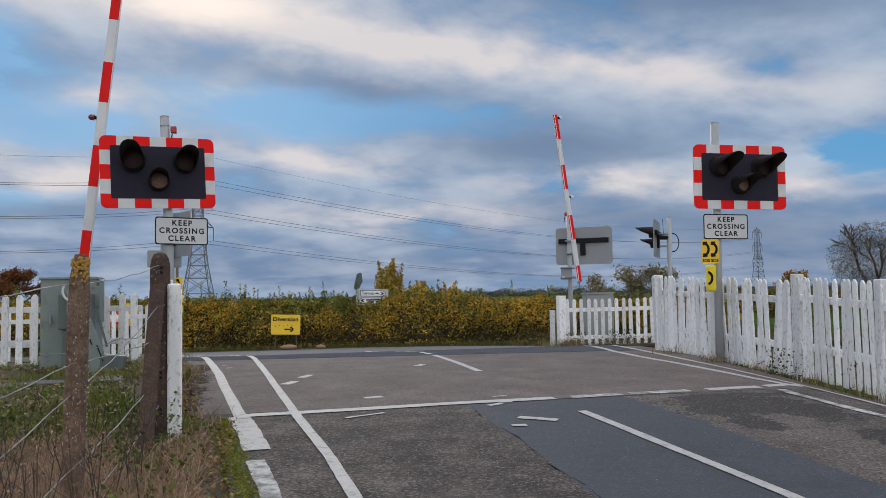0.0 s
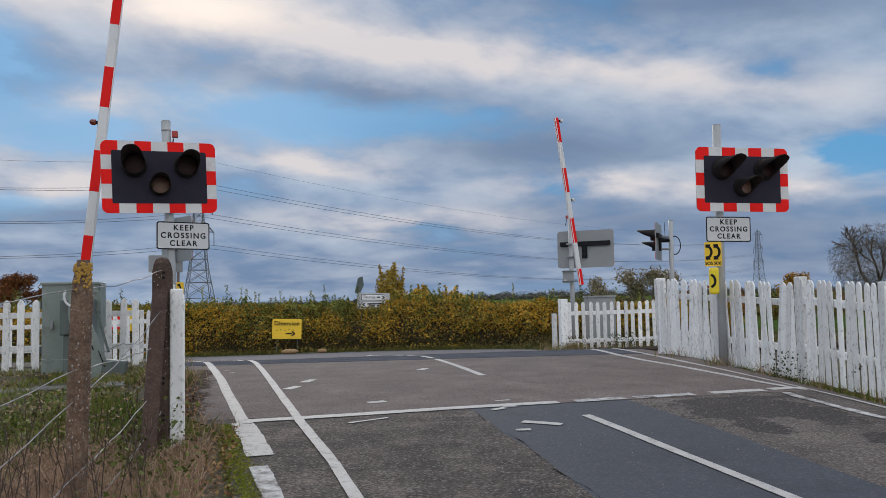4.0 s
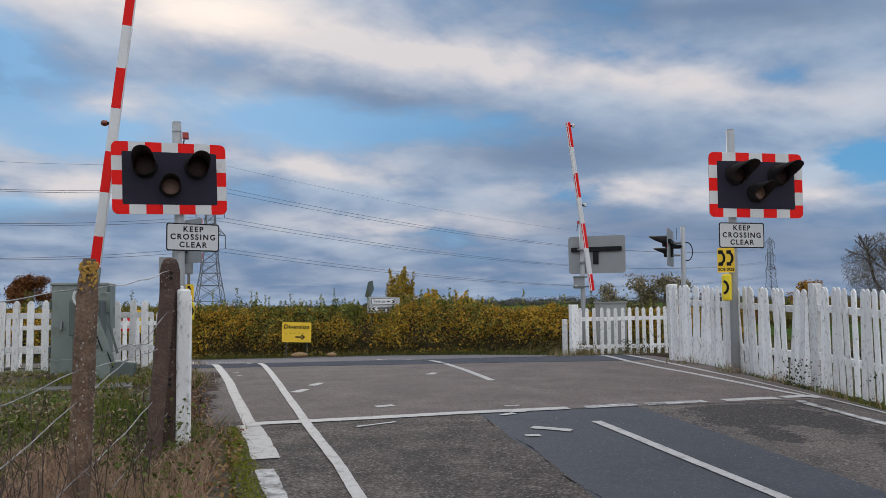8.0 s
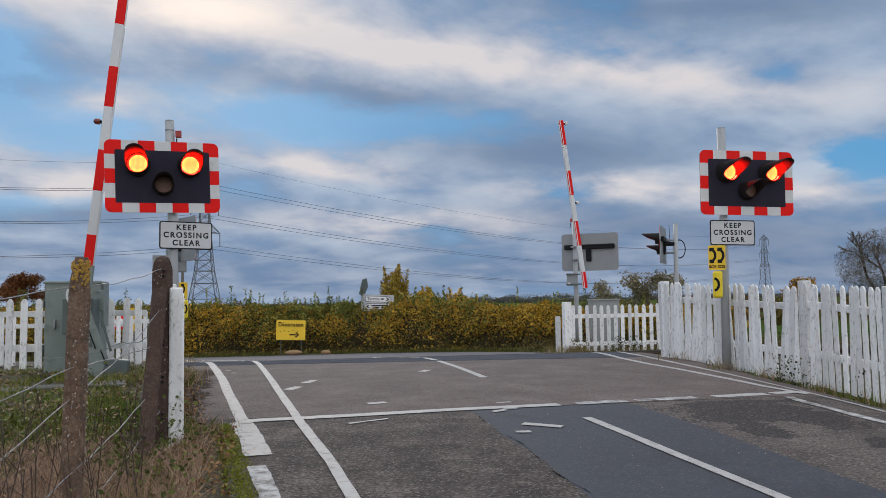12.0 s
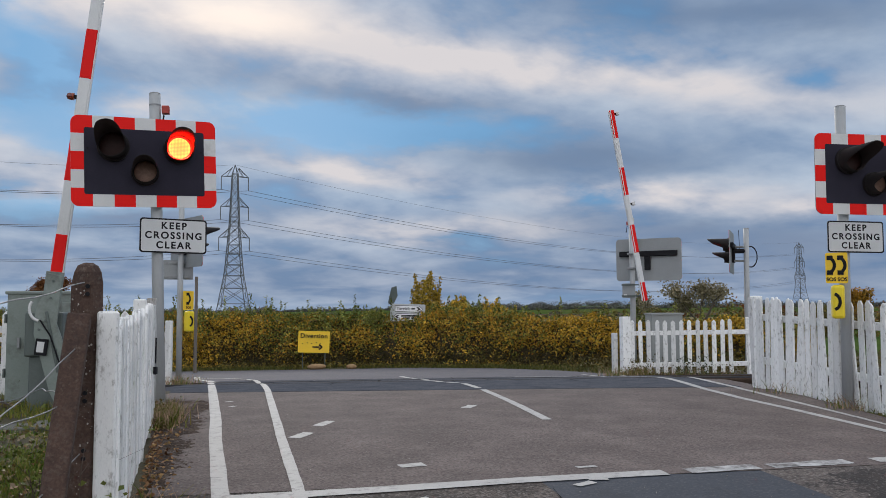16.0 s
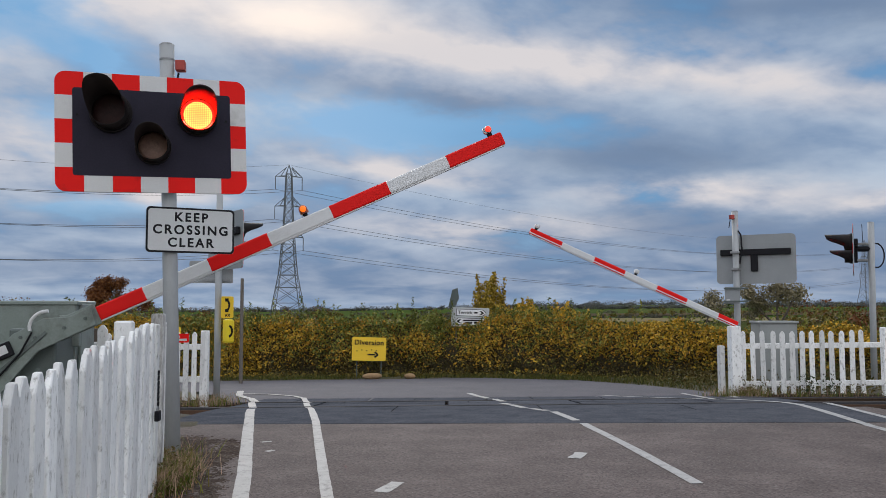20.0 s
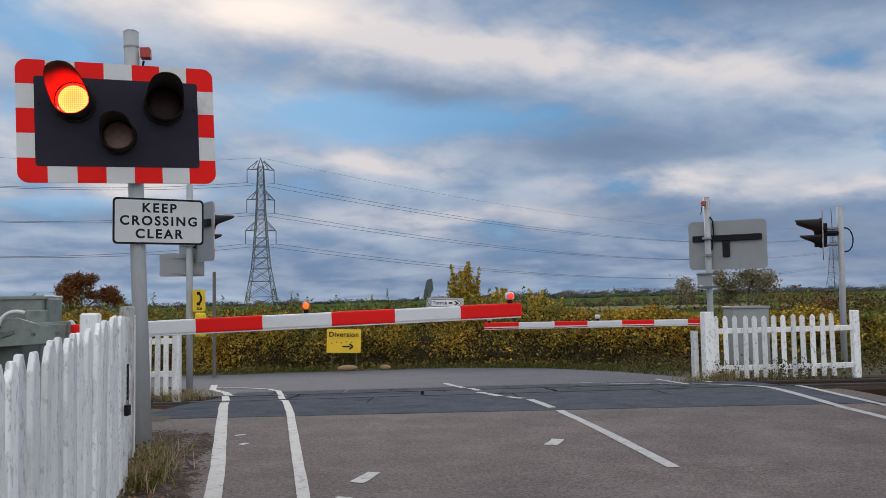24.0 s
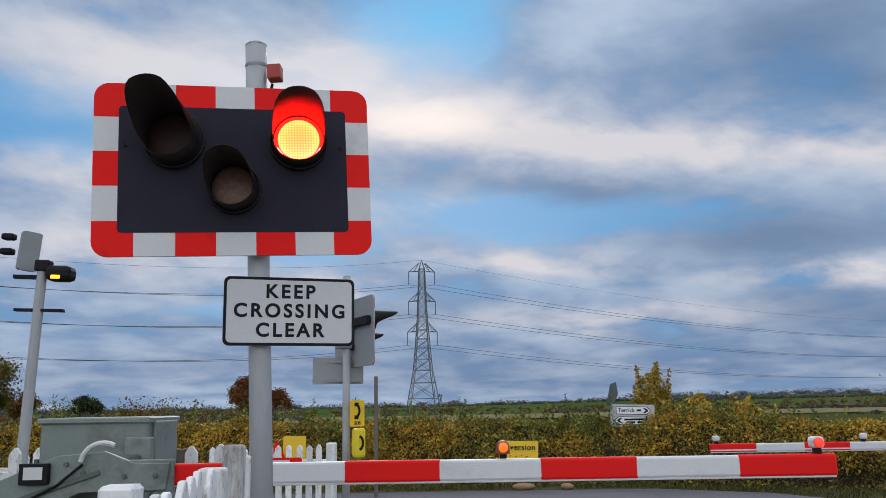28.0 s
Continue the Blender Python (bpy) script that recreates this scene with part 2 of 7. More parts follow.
M_asphalt_old = material("coarse worn asphalt", [(0.030, 0.0255, 0.0245), (0.066, 0.055, 0.050), (0.150, 0.124, 0.110)], 0.9, scale=3.0, fine_scale=42, bump=0.9, spread=(0.40, 0.62), bump_dist=0.01, speck=0.75, spec=0.2, grime=(0.045, 0.043, 0.043), grime_scale=0.7, grime_amount=0.35)
M_asphalt_new = material("dark patch asphalt", [(0.0374, 0.0429, 0.055), (0.0638, 0.0715, 0.088)], 0.78, scale=2.0, fine_scale=60, bump=0.4, speck=0.22, spec=0.2, grime=(0.03, 0.031, 0.034), grime_scale=0.9, grime_amount=0.3)
M_asphalt_stain = material("stained asphalt", [(0.0249, 0.0214, 0.0205), (0.093, 0.0788, 0.0734), (0.1985, 0.1688, 0.1512)], 0.85, scale=1.2, fine_scale=42, bump=0.9, bump_dist=0.01, speck=0.8, spec=0.2, grime=(0.05, 0.044, 0.04), grime_scale=0.5, grime_amount=0.3)
M_tar = material("dark tar stain", [(0.016, 0.0145, 0.0145), (0.036, 0.031, 0.030), (0.060, 0.050, 0.046)], 0.8, scale=5, fine_scale=48, bump=0.8, bump_dist=0.01, speck=0.5, spec=0.2)
M_dirt = material("road-edge dirt", [(0.034, 0.027, 0.022), (0.078, 0.060, 0.050), (0.15, 0.12, 0.10)], 0.95, spec=0.0, scale=6, fine_scale=60, bump=1.0, bump_dist=0.012, speck=0.6)
M_asphalt_mid = material("smooth brown-grey asphalt", [(0.072, 0.058, 0.055), (0.136, 0.111, 0.105), (0.232, 0.194, 0.182)], 0.9, scale=1.6, fine_scale=48, bump=0.6, spread=(0.26, 0.74), speck=0.5, spec=0.12, grime=(0.10, 0.088, 0.085), grime_scale=0.6, grime_amount=0.2)
M_asphalt_far = material("grey road asphalt", [(0.0768, 0.0761, 0.0888), (0.1537, 0.1473, 0.1649)], 0.85, scale=1.2, fine_scale=40, bump=0.3, speck=0.3, spec=0.15)
M_deck = material("dark crossing panel", [(0.067, 0.073, 0.090), (0.136, 0.142, 0.160)], 0.92, spec=0.0, scale=3.0, fine_scale=50, bump=0.35, speck=0.3, grime=(0.040, 0.043, 0.052), grime_scale=2.6, grime_amount=0.42, piece=0.6)
M_joint = material("joint dirt", [(0.014, 0.014, 0.016), (0.035, 0.035, 0.038)], 0.95, spec=0.0)
M_line = material("worn white road paint", [(0.3168, 0.3106, 0.3013), (0.4752, 0.4659, 0.4519)], 0.7, scale=6, fine_scale=120, bump=0.3, grime=(0.20, 0.195, 0.19), grime_scale=14.0, grime_amount=0.42)
M_line_worn = material("half worn white road paint", [(0.357, 0.357, 0.357), (0.561, 0.561, 0.561)], 0.75, scale=6, fine_scale=120, bump=0.4, grime=(0.11, 0.105, 0.10), grime_scale=7.0, grime_amount=0.85)
M_rail = material("rusty rail steel", [(0.10, 0.055, 0.035), (0.19, 0.11, 0.07)], 0.7, 0.4, scale=8)
M_rail_top = material("polished rail head", [(0.055, 0.052, 0.055), (0.085, 0.082, 0.086)], 0.85, 0.0, spec=0.1, scale=20, bump=0.05)
M_ballast = material("ballast", [(0.031, 0.026, 0.0223), (0.0806, 0.0682, 0.0589), (0.1488, 0.1302, 0.1178)], 0.95, spec=0.0, scale=14, fine_scale=60, bump=1.0, bump_dist=0.03, island=0.5)
M_grit = material("pale grit", [(0.12, 0.11, 0.10), (0.26, 0.24, 0.22)], 0.9, scale=20, bump=0, island=0.6)
M_sleeper = material("sleeper timber", [(0.0315, 0.0224, 0.0168), (0.070, 0.050, 0.038)], 0.95, spec=0.0, scale=4, fine_scale=60, stretch=(6, 1, 6), bump=0.6)
M_white_wood = material("flaking white fence paint", [(0.67, 0.675, 0.675), (0.81, 0.81, 0.80), (0.88, 0.875, 0.86)], 0.65, scale=6, fine_scale=70, stretch=(1.8, 1.8, 0.9), bump=0.6, spread=(0.25, 0.6), grime=(0.34, 0.325, 0.30), grime_scale=16.0, grime_amount=0.34, piece=0.9)
M_white_worn = material("bare weathered white post", [(0.45, 0.4375, 0.4125), (0.85, 0.85, 0.85)], 0.8, scale=4, fine_scale=50, stretch=(3, 3, 0.6), bump=0.7, grime=(0.17, 0.155, 0.14), grime_scale=3.5, grime_amount=0.8)
M_concrete_dark = material("dark brown concrete", [(0.034, 0.0185, 0.0135), (0.070, 0.040, 0.029), (0.125, 0.079, 0.060)], 0.9, speck=0.12, spread=(0.32, 0.72), scale=10, fine_scale=85, bump=0.9, bump_dist=0.006, grime=(0.22, 0.18, 0.15), grime_scale=26, grime_amount=0.22)
M_concrete = material("lichened concrete", [(0.070, 0.043, 0.027), (0.155, 0.095, 0.061), (0.25, 0.170, 0.116)], 0.92, speck=0.25, spread=(0.36, 0.66), scale=14, fine_scale=70, bump=0.9, bump_dist=0.008, grime=(0.30, 0.27, 0.22), grime_scale=20, grime_amount=0.28)
M_grey_concrete = material("weathered grey concrete", [(0.08, 0.077, 0.073), (0.16, 0.152, 0.145)], 0.9, scale=9, fine_scale=70, bump=0.7, grime=(0.07, 0.075, 0.05), grime_scale=6, grime_amount=0.6, piece=0.5)
M_lichen_pale = material("pale lichen", [(0.30, 0.27, 0.24), (0.48, 0.45, 0.41)], 0.95, scale=30, fine_scale=120, bump=0.6)
M_lichen = material("orange lichen", [(0.32, 0.17, 0.03), (0.48, 0.30, 0.06)], 0.95, scale=30, fine_scale=120, bump=0.9)
M_galv = material("galvanised grey steel", [(0.2295, 0.238, 0.2422), (0.323, 0.3315, 0.34)], 0.55, 0.35, scale=5, fine_scale=60, bump=0.1, stretch=(1, 1, 0.4), grime=(0.22, 0.215, 0.21), grime_scale=4, grime_amount=0.3)
M_pole_grey = material("pale grey painted steel", [(0.33, 0.345, 0.355), (0.42, 0.435, 0.445)], 0.5, 0.0, scale=3, fine_scale=40, stretch=(1, 1, 0.3), bump=0.08, grime=(0.29, 0.285, 0.27), grime_scale=5, grime_amount=0.35)
M_sign_back = material("plain grey sign back", [(0.25, 0.265, 0.27), (0.33, 0.345, 0.35)], 0.55, 0.2, scale=3, bump=0.05)
M_board = material("dark backboard", [(0.023, 0.021, 0.033), (0.036, 0.033, 0.050)], 0.8, scale=4, fine_scale=80, bump=0.08, spec=0.15)
M_black = material("black plastic", [(0.008, 0.008, 0.010), (0.018, 0.018, 0.021)], 0.6, scale=10, bump=0.05, spec=0.15)
M_hood = material("black hood", [(0.014, 0.012, 0.012), (0.024, 0.020, 0.020)], 0.6, scale=10, bump=0.05, spec=0.22)
# Paler than the hood outside, to strengthen the lamp's red glow in it.
M_hood_lining = material("dull hood lining", [(0.034, 0.026, 0.026), (0.048, 0.038, 0.038)], 0.75, scale=10, bump=0.05, spec=0.1)
M_red = material("red reflective sheet", [(0.82, 0.012, 0.010), (0.88, 0.016, 0.013)], 0.55, scale=4, bump=0.03, grime=(0.6, 0.016, 0.015), grime_scale=3, grime_amount=0.2, spec=0.12)
M_white = material("white reflective sheet", [(0.60, 0.60, 0.60), (0.70, 0.70, 0.70)], 0.45, scale=4, bump=0.03, grime=(0.52, 0.515, 0.50), grime_scale=3, grime_amount=0.3)
M_sign_white = material("white sign face", [(0.527, 0.5355, 0.544), (0.612, 0.6205, 0.629)], 0.4, scale=3, bump=0.02)
M_sign_bright = material("bright white sign sheet", [(0.80, 0.81, 0.82), (0.86, 0.87, 0.88)], 0.4, scale=3, bump=0.02)
M_sign_plate = material("pale grey sign plate", [(0.46, 0.48, 0.49), (0.54, 0.56, 0.57)], 0.5, scale=3, bump=0.03)
M_yellow = material("yellow sign face", [(0.80, 0.50, 0.012), (0.88, 0.58, 0.02)], 0.45, scale=4, bump=0.03)
M_yellow_box = material("yellow plastic", [(0.75, 0.55, 0.01), (0.85, 0.66, 0.02)], 0.4, scale=5, bump=0.04)
M_orange = material("orange lamp housing", [(0.36, 0.045, 0.035), (0.42, 0.06, 0.045)], 0.6, scale=8, bump=0.05)
M_amber_housing = material("amber plastic housing", [(0.24, 0.045, 0.016), (0.34, 0.07, 0.02)], 0.35, scale=8, bump=0.05)
M_bar_white = material("white barrier paint", [(0.62, 0.63, 0.64), (0.72, 0.73, 0.74)], 0.4, scale=3, bump=0.03, grime=(0.5, 0.5, 0.49), grime_scale=2, grime_amount=0.25, stretch=(0.4, 1, 1))
M_bar_red = material("red barrier band", [(0.74, 0.010, 0.009), (0.82, 0.014, 0.012)], 0.55, scale=3, bump=0.03, spec=0.15)
M_machine = material("grey-green painted steel", [(0.1736, 0.2113, 0.1904), (0.2464, 0.2856, 0.2632)], 0.5, 0.1, scale=2.5, fine_scale=60, bump=0.1, grime=(0.13, 0.145, 0.13), grime_scale=3, grime_amount=0.4)
M_machine_dark = material("dark grey-green steel", [(0.085, 0.105, 0.098), (0.13, 0.155, 0.145)], 0.5, 0.2, scale=4, bump=0.1)
M_cabinet = material("grey cabinet steel", [(0.24, 0.255, 0.25), (0.32, 0.335, 0.33)], 0.55, 0.1, scale=2, bump=0.08)
M_lens_dark = material("unlit lens", [(0.15, 0.085, 0.065), (0.33, 0.20, 0.15)], 0.4, scale=30, fine_scale=180, bump=0.3, spec=0.25)
M_lens_smoke = material("unlit red lamp lens", [(0.020, 0.010, 0.010), (0.05, 0.022, 0.02)], 0.4, scale=30, fine_scale=180, bump=0.3, spec=0.12)
M_lens_red_dark = material("unlit red lens", [(0.12, 0.02, 0.015), (0.2, 0.04, 0.03)], 0.2, scale=30, bump=0.2, spec=0.7)
# The strongest red is for an added, hidden strip that brightens the hood.
M_red_core, M_red_fill = led_glow("red lamp centre", (1.0, 0.088, 0.018), 9.5), glow("hidden red fill strip", (1.0, 0.0012, 0.0006), 900.0)
M_red_ring = glow("red lamp ring", (1.0, 0.012, 0.006), 3.0)
# the same added strip, weaker, for the far signals
M_red_fill_far = glow("far hidden red fill strip", (1.0, 0.003, 0.0015), 160.0)
M_amber_core, M_amber_rim = led_glow("amber lamp centre", (1.0, 0.47, 0.06), 3.0), glow("amber lamp rim", (1.0, 0.30, 0.01), 3.5)
M_boom_red, M_boom_amber = glow("boom lamp red", (1.0, 0.035, 0.02), 1.5), glow("boom lamp amber", (1.0, 0.15, 0.008), 1.25)
M_wire = material("fence wire", [(0.20, 0.20, 0.20), (0.42, 0.42, 0.42)], 0.5, 0.6, scale=30, bump=0.1)
M_pylon = material("pylon steel", [(0.10, 0.11, 0.12), (0.16, 0.17, 0.18)], 0.7, 0.2, scale=0.5, bump=0)
M_cable = material("power line", [(0.07, 0.075, 0.085), (0.10, 0.11, 0.12)], 0.6, scale=1, bump=0)
M_twig = material("dead weed stem", [(0.035, 0.025, 0.02), (0.10, 0.072, 0.056)], 0.9, scale=6, bump=0)
M_bark = material("bark", [(0.045, 0.035, 0.028), (0.12, 0.095, 0.075)], 0.95, scale=8, fine_scale=50, stretch=(4, 4, 0.6), bump=0.8)
M_timber = material("weathered post timber", [(0.10, 0.085, 0.07), (0.2, 0.175, 0.15)], 0.9, scale=5, stretch=(4, 4, 0.5), bump=0.5)
M_sand = material("sandbag cloth", [(0.22, 0.13, 0.065), (0.38, 0.25, 0.13)], 0.9, scale=10)


def leaf_material(name, colours, rough=0.6):
    return material(name, colours, rough, scale=1.3, fine_scale=20, bump=0, spread=(0.08, 0.92), island=0.7, spec=0.12)


M_gold = leaf_material("golden hedge leaves", [(0.22, 0.16, 0.028), (0.52, 0.33, 0.035), (0.68, 0.41, 0.045), (0.16, 0.15, 0.035), (0.42, 0.22, 0.029), (0.72, 0.52, 0.075)])
M_rust = leaf_material("orange-brown hedge leaves", [(0.3, 0.15, 0.027), (0.54, 0.255, 0.03), (0.15, 0.1125, 0.03), (0.69, 0.36, 0.045)])
M_olive_green = leaf_material("olive-green hedge leaves", [(0.075, 0.098, 0.028), (0.17, 0.195, 0.045), (0.27, 0.27, 0.06), (0.11, 0.135, 0.034), (0.42, 0.36, 0.07)])
M_hedge = leaf_material("autumn hedge leaves", [(0.0968, 0.1091, 0.0282), (0.264, 0.2288, 0.0422), (0.6336, 0.3872, 0.0458), (0.264, 0.2728, 0.0563), (0.8096, 0.4312, 0.0387), (0.176, 0.2024, 0.0458)])
# Darkened leaf colours: the shade at the hedge's foot is painted in.
M_hedge_low = leaf_material("dark leaves with hedge foot shade painted in", [(0.0403, 0.0421, 0.016), (0.1371, 0.0982, 0.0333), (0.0806, 0.0842, 0.0266), (0.2097, 0.1333, 0.0466)])
M_shrub = leaf_material("yellow shrub leaves", [(0.13, 0.12, 0.025), (0.34, 0.24, 0.035), (0.46, 0.30, 0.04), (0.17, 0.165, 0.035)])
M_green = leaf_material("green leaves", [(0.042, 0.060, 0.018), (0.095, 0.118, 0.028), (0.15, 0.165, 0.038)])
M_dark_green = leaf_material("dark evergreen leaves", [(0.018, 0.03, 0.018), (0.045, 0.063, 0.03), (0.0675, 0.0825, 0.033)])
M_brown = leaf_material("russet leaves", [(0.07, 0.025, 0.012), (0.16, 0.06, 0.022), (0.23, 0.10, 0.03)])
M_olive = leaf_material("olive autumn leaves", [(0.06, 0.055, 0.018), (0.13, 0.11, 0.03), (0.2, 0.14, 0.03), (0.09, 0.10, 0.03)])
# Distance haze is mixed into the next two leaf colours, bluer for the ridge.
M_far_leaves = leaf_material("far leaves with haze greyed in", [(0.05, 0.058, 0.05), (0.10, 0.105, 0.075), (0.15, 0.125, 0.085), (0.08, 0.09, 0.075)])
M_ridge = leaf_material("ridge woods with painted blue haze", [(0.075, 0.085, 0.085), (0.12, 0.125, 0.115), (0.15, 0.14, 0.12)])
M_pale_leaves = leaf_material("faded straw-brown leaves", [(0.13, 0.11, 0.07), (0.22, 0.185, 0.11), (0.30, 0.25, 0.15)])
# Dark, as it also paints the shade between the hedge's leaves.
M_core = material("hedge twigs and inner shade", [(0.03, 0.024, 0.012), (0.075, 0.06, 0.028)], 0.95, scale=12, bump=0.8)
M_grass = leaf_material("verge grass", [(0.050, 0.078, 0.014), (0.110, 0.145, 0.024), (0.18, 0.185, 0.036), (0.26, 0.19, 0.06)])
M_verge = leaf_material("dull autumn verge grass", [(0.028, 0.040, 0.011), (0.062, 0.078, 0.018), (0.105, 0.105, 0.026), (0.15, 0.105, 0.04)])
M_turf = leaf_material("bright turf", [(0.05, 0.10, 0.014), (0.10, 0.175, 0.022), (0.15, 0.21, 0.035), (0.20, 0.20, 0.05)])
M_straw = leaf_material("dry stalks", [(0.18, 0.11, 0.075), (0.38, 0.25, 0.17), (0.56, 0.39, 0.27)])
M_litter = leaf_material("fallen leaves", [(0.0966, 0.0483, 0.029), (0.2576, 0.1368, 0.0644), (0.3542, 0.2415, 0.0966)])
M_moss = leaf_material("moss", [(0.0918, 0.1193, 0.0092), (0.1836, 0.202, 0.0165), (0.2754, 0.2662, 0.0367)])
M_ground = material("earth and turf", [(0.030, 0.022, 0.0125), (0.050, 0.043, 0.0165), (0.072, 0.068, 0.0225)], 0.95, scale=0.8, fine_scale=22, bump=0.9, bump_dist=0.03, grime=(0.06, 0.044, 0.03), grime_scale=0.5, grime_amount=0.5)
M_field = material("far fields", [(0.04, 0.07, 0.02), (0.065, 0.10, 0.026), (0.10, 0.095, 0.042)], 1.0, scale=0.006, fine_scale=0.2, bump=0, spec=0.0, spread=(0.4, 0.62))
M_stubble = material("pale stubble", [(0.15, 0.13, 0.07), (0.24, 0.20, 0.11)], 1.0, scale=0.05, fine_scale=1.2, bump=0, spec=0.0)
M_crop = material("green crop", [(0.048, 0.058, 0.022), (0.076, 0.086, 0.030)], 1.0, scale=0.06, fine_scale=1.5, bump=0, spec=0.0)
M_plough = material("ploughed earth", [(0.075, 0.058, 0.04), (0.12, 0.095, 0.065)], 1.0, scale=0.04, fine_scale=1.0, bump=0, spec=0.0)
M_cover = leaf_material("low ground leaves", [(0.046, 0.050, 0.014), (0.13, 0.122, 0.030), (0.24, 0.18, 0.085), (0.15, 0.082, 0.040), (0.32, 0.27, 0.19), (0.10, 0.105, 0.024)])


# ---- mesh helpers ----
def part(name, bm, mat, parent=None, label="", smooth=False):
    me = bpy.data.meshes.new(name)
    bm.to_mesh(me)
    bm.free()
    return place(name, me, mat, parent, label, smooth)


def place(name, me, mat=None, parent=None, label="", smooth=False, m=None):
    if mat is not None and not me.materials:
        for one in mat if isinstance(mat, (list, tuple)) else [mat]:
            me.materials.append(one)
    if smooth:
        me.shade_smooth()
    ob = new(name, me)
    if parent is not None:
        ob.parent = parent
    if m is not None:
        ob.matrix_basis = m
    return tagged(ob, label) if label else ob


def thing(name, label, category, m=None, group="", kind=""):
    ob = new(name)
    ob.empty_display_size = 0.2
    if m is not None:
        ob.matrix_basis = m
    return tagged(ob, label, category, group, kind)


def mesh_of(name, verts, faces):
    me = bpy.data.meshes.new(name)
    me.from_pydata([tuple(map(float, v)) for v in verts], [], [tuple(map(int, f)) for f in faces])
    me.update()
    return me


def box(x0, x1, y0, y1, z0, z1, bevel=0.0, bm=None, m=None, segments=2):
    own = bm is None
    b = bmesh.new()
    bmesh.ops.create_cube(b, size=1.0)
    bmesh.ops.transform(b, matrix=Matrix.Translation(((x0 + x1) / 2, (y0 + y1) / 2, (z0 + z1) / 2)) @ Matrix.Diagonal((x1 - x0, y1 - y0, z1 - z0, 1)), verts=b.verts)
    if bevel:
        bmesh.ops.bevel(b, geom=b.edges[:], offset=bevel, segments=segments, affect="EDGES", profile=0.5)
    if m is not None:
        bmesh.ops.transform(b, matrix=m, verts=b.verts)
    return b if own else join(bm, b)


def join(bm, b):
    me = bpy.data.meshes.new("tmp")
    b.to_mesh(me)
    b.free()
    bm.from_mesh(me)
    bpy.data.meshes.remove(me)
    return bm


def rod(p, q, r, r2=None, seg=12, bm=None):
    p, q = Vector(p), Vector(q)
    b = bmesh.new()
    bmesh.ops.create_cone(b, cap_ends=True, segments=seg, radius1=r, radius2=r if r2 is None else r2, depth=(q - p).length)
    turn = (q - p).to_track_quat("Z", "Y").to_matrix().to_4x4()
    bmesh.ops.transform(b, matrix=Matrix.Translation((p + q) / 2) @ turn, verts=b.verts)
    return b if bm is None else join(bm, b)


def plate(outline, y0, y1, bm=None, bevel=0.0):
    """An upright plate in the xz plane from y0 to y1, by its outline, anticlockwise as seen from -y."""
    b = bmesh.new()
    f = b.faces.new([b.verts.new((x, y0, z)) for x, z in outline])
    r = bmesh.ops.extrude_face_region(b, geom=[f])
    bmesh.ops.translate(b, verts=[v for v in r["geom"] if isinstance(v, bmesh.types.BMVert)], vec=(0, y1 - y0, 0))
    bmesh.ops.recalc_face_normals(b, faces=b.faces[:])
    if bevel:
        bmesh.ops.bevel(b, geom=b.edges[:], offset=bevel, segments=1, affect="EDGES")
    return b if bm is None else join(bm, b)


def rounded(w, h, r, n=6, x0=0.0, z0=0.0):
    pts = []
    for cx, cz, a0 in ((w / 2 - r, -h / 2 + r, -90), (w / 2 - r, h / 2 - r, 0), (-w / 2 + r, h / 2 - r, 90), (-w / 2 + r, -h / 2 + r, 180)):
        pts += [(x0 + cx + r * math.cos(radians(a0 + 90 * i / n)), z0 + cz + r * math.sin(radians(a0 + 90 * i / n))) for i in range(n + 1)]
    return pts


def text(name, body, size, mat, parent, m, bold=0.0, spacing=1.0):
    cu = bpy.data.curves.new(name, "FONT")
    cu.body, cu.size, cu.align_x, cu.align_y, cu.offset, cu.space_character = body, size, "CENTER", "CENTER", bold, spacing
    cu.extrude = 0.0006
    cu.materials.append(mat)
    ob = new(name, cu)
    ob.parent, ob.matrix_basis = parent, m
    return ob



# ---- lie of the land ----
KY = [-40, -10, 0, 4, 7, 9.5, 12, 14, 15, 16.6, 18, 20, 24, 27, 29, 32, 60]
KZ = [-1.6, -0.95, -0.47, -0.22, -0.05, 0.035, 0.05, 0.02, -0.03, -0.14, -0.22, -0.30, -0.49, -0.62, -0.70, -0.82, -1.5]
FY = np.arange(-40, 60, 0.1)
KER = np.exp(-((np.arange(-20, 21) / 8.0) ** 2))
FZ = np.convolve(np.pad(np.interp(FY, KY, KZ), 20, mode="edge"), KER / KER.sum(), "valid")
TRACK_A, TRACK_Y = -8.0, 16.45  # the track's heading and where it crosses x = 0
TU = (math.cos(radians(TRACK_A)), math.sin(radians(TRACK_A)))


def level(x, y):
    """Height of the road and the ground beside it."""
    z = np.interp(y, FY, FZ)
    s = np.clip((np.asarray(x, float) - 6.0) / 1.2, 0, 1)
    z = z - s * s * (3 - 2 * s) * np.clip((11.0 - y) * 0.045, 0, 0.25)
    return z


def land(x, y):
    """Height of the open ground: the road's, then flat fields, and a low rise far off to the right."""
    x, y = np.asarray(x, float), np.asarray(y, float)
    z = level(x, y)
    far = np.clip((np.hypot(x, y) - 40) / 60, 0, 1)
    z = z * (1 - far) - 1.5 * far
    rise = np.clip((y - 250) / 900, 0, 1) ** 1.2 * np.clip((x + 100) / 500, 0.12, 1.0) * 9
    left = np.clip((-x - 0.6) / 4, 0, 1) * np.clip((14 - y) / 6, 0, 1)
    return z + rise - 0.18 * left


def strip_x(y, xs):
    """Interpolates an edge's x along y from (y, x) pairs."""
    return np.interp(y, [p[0] for p in xs], [p[1] for p in xs])


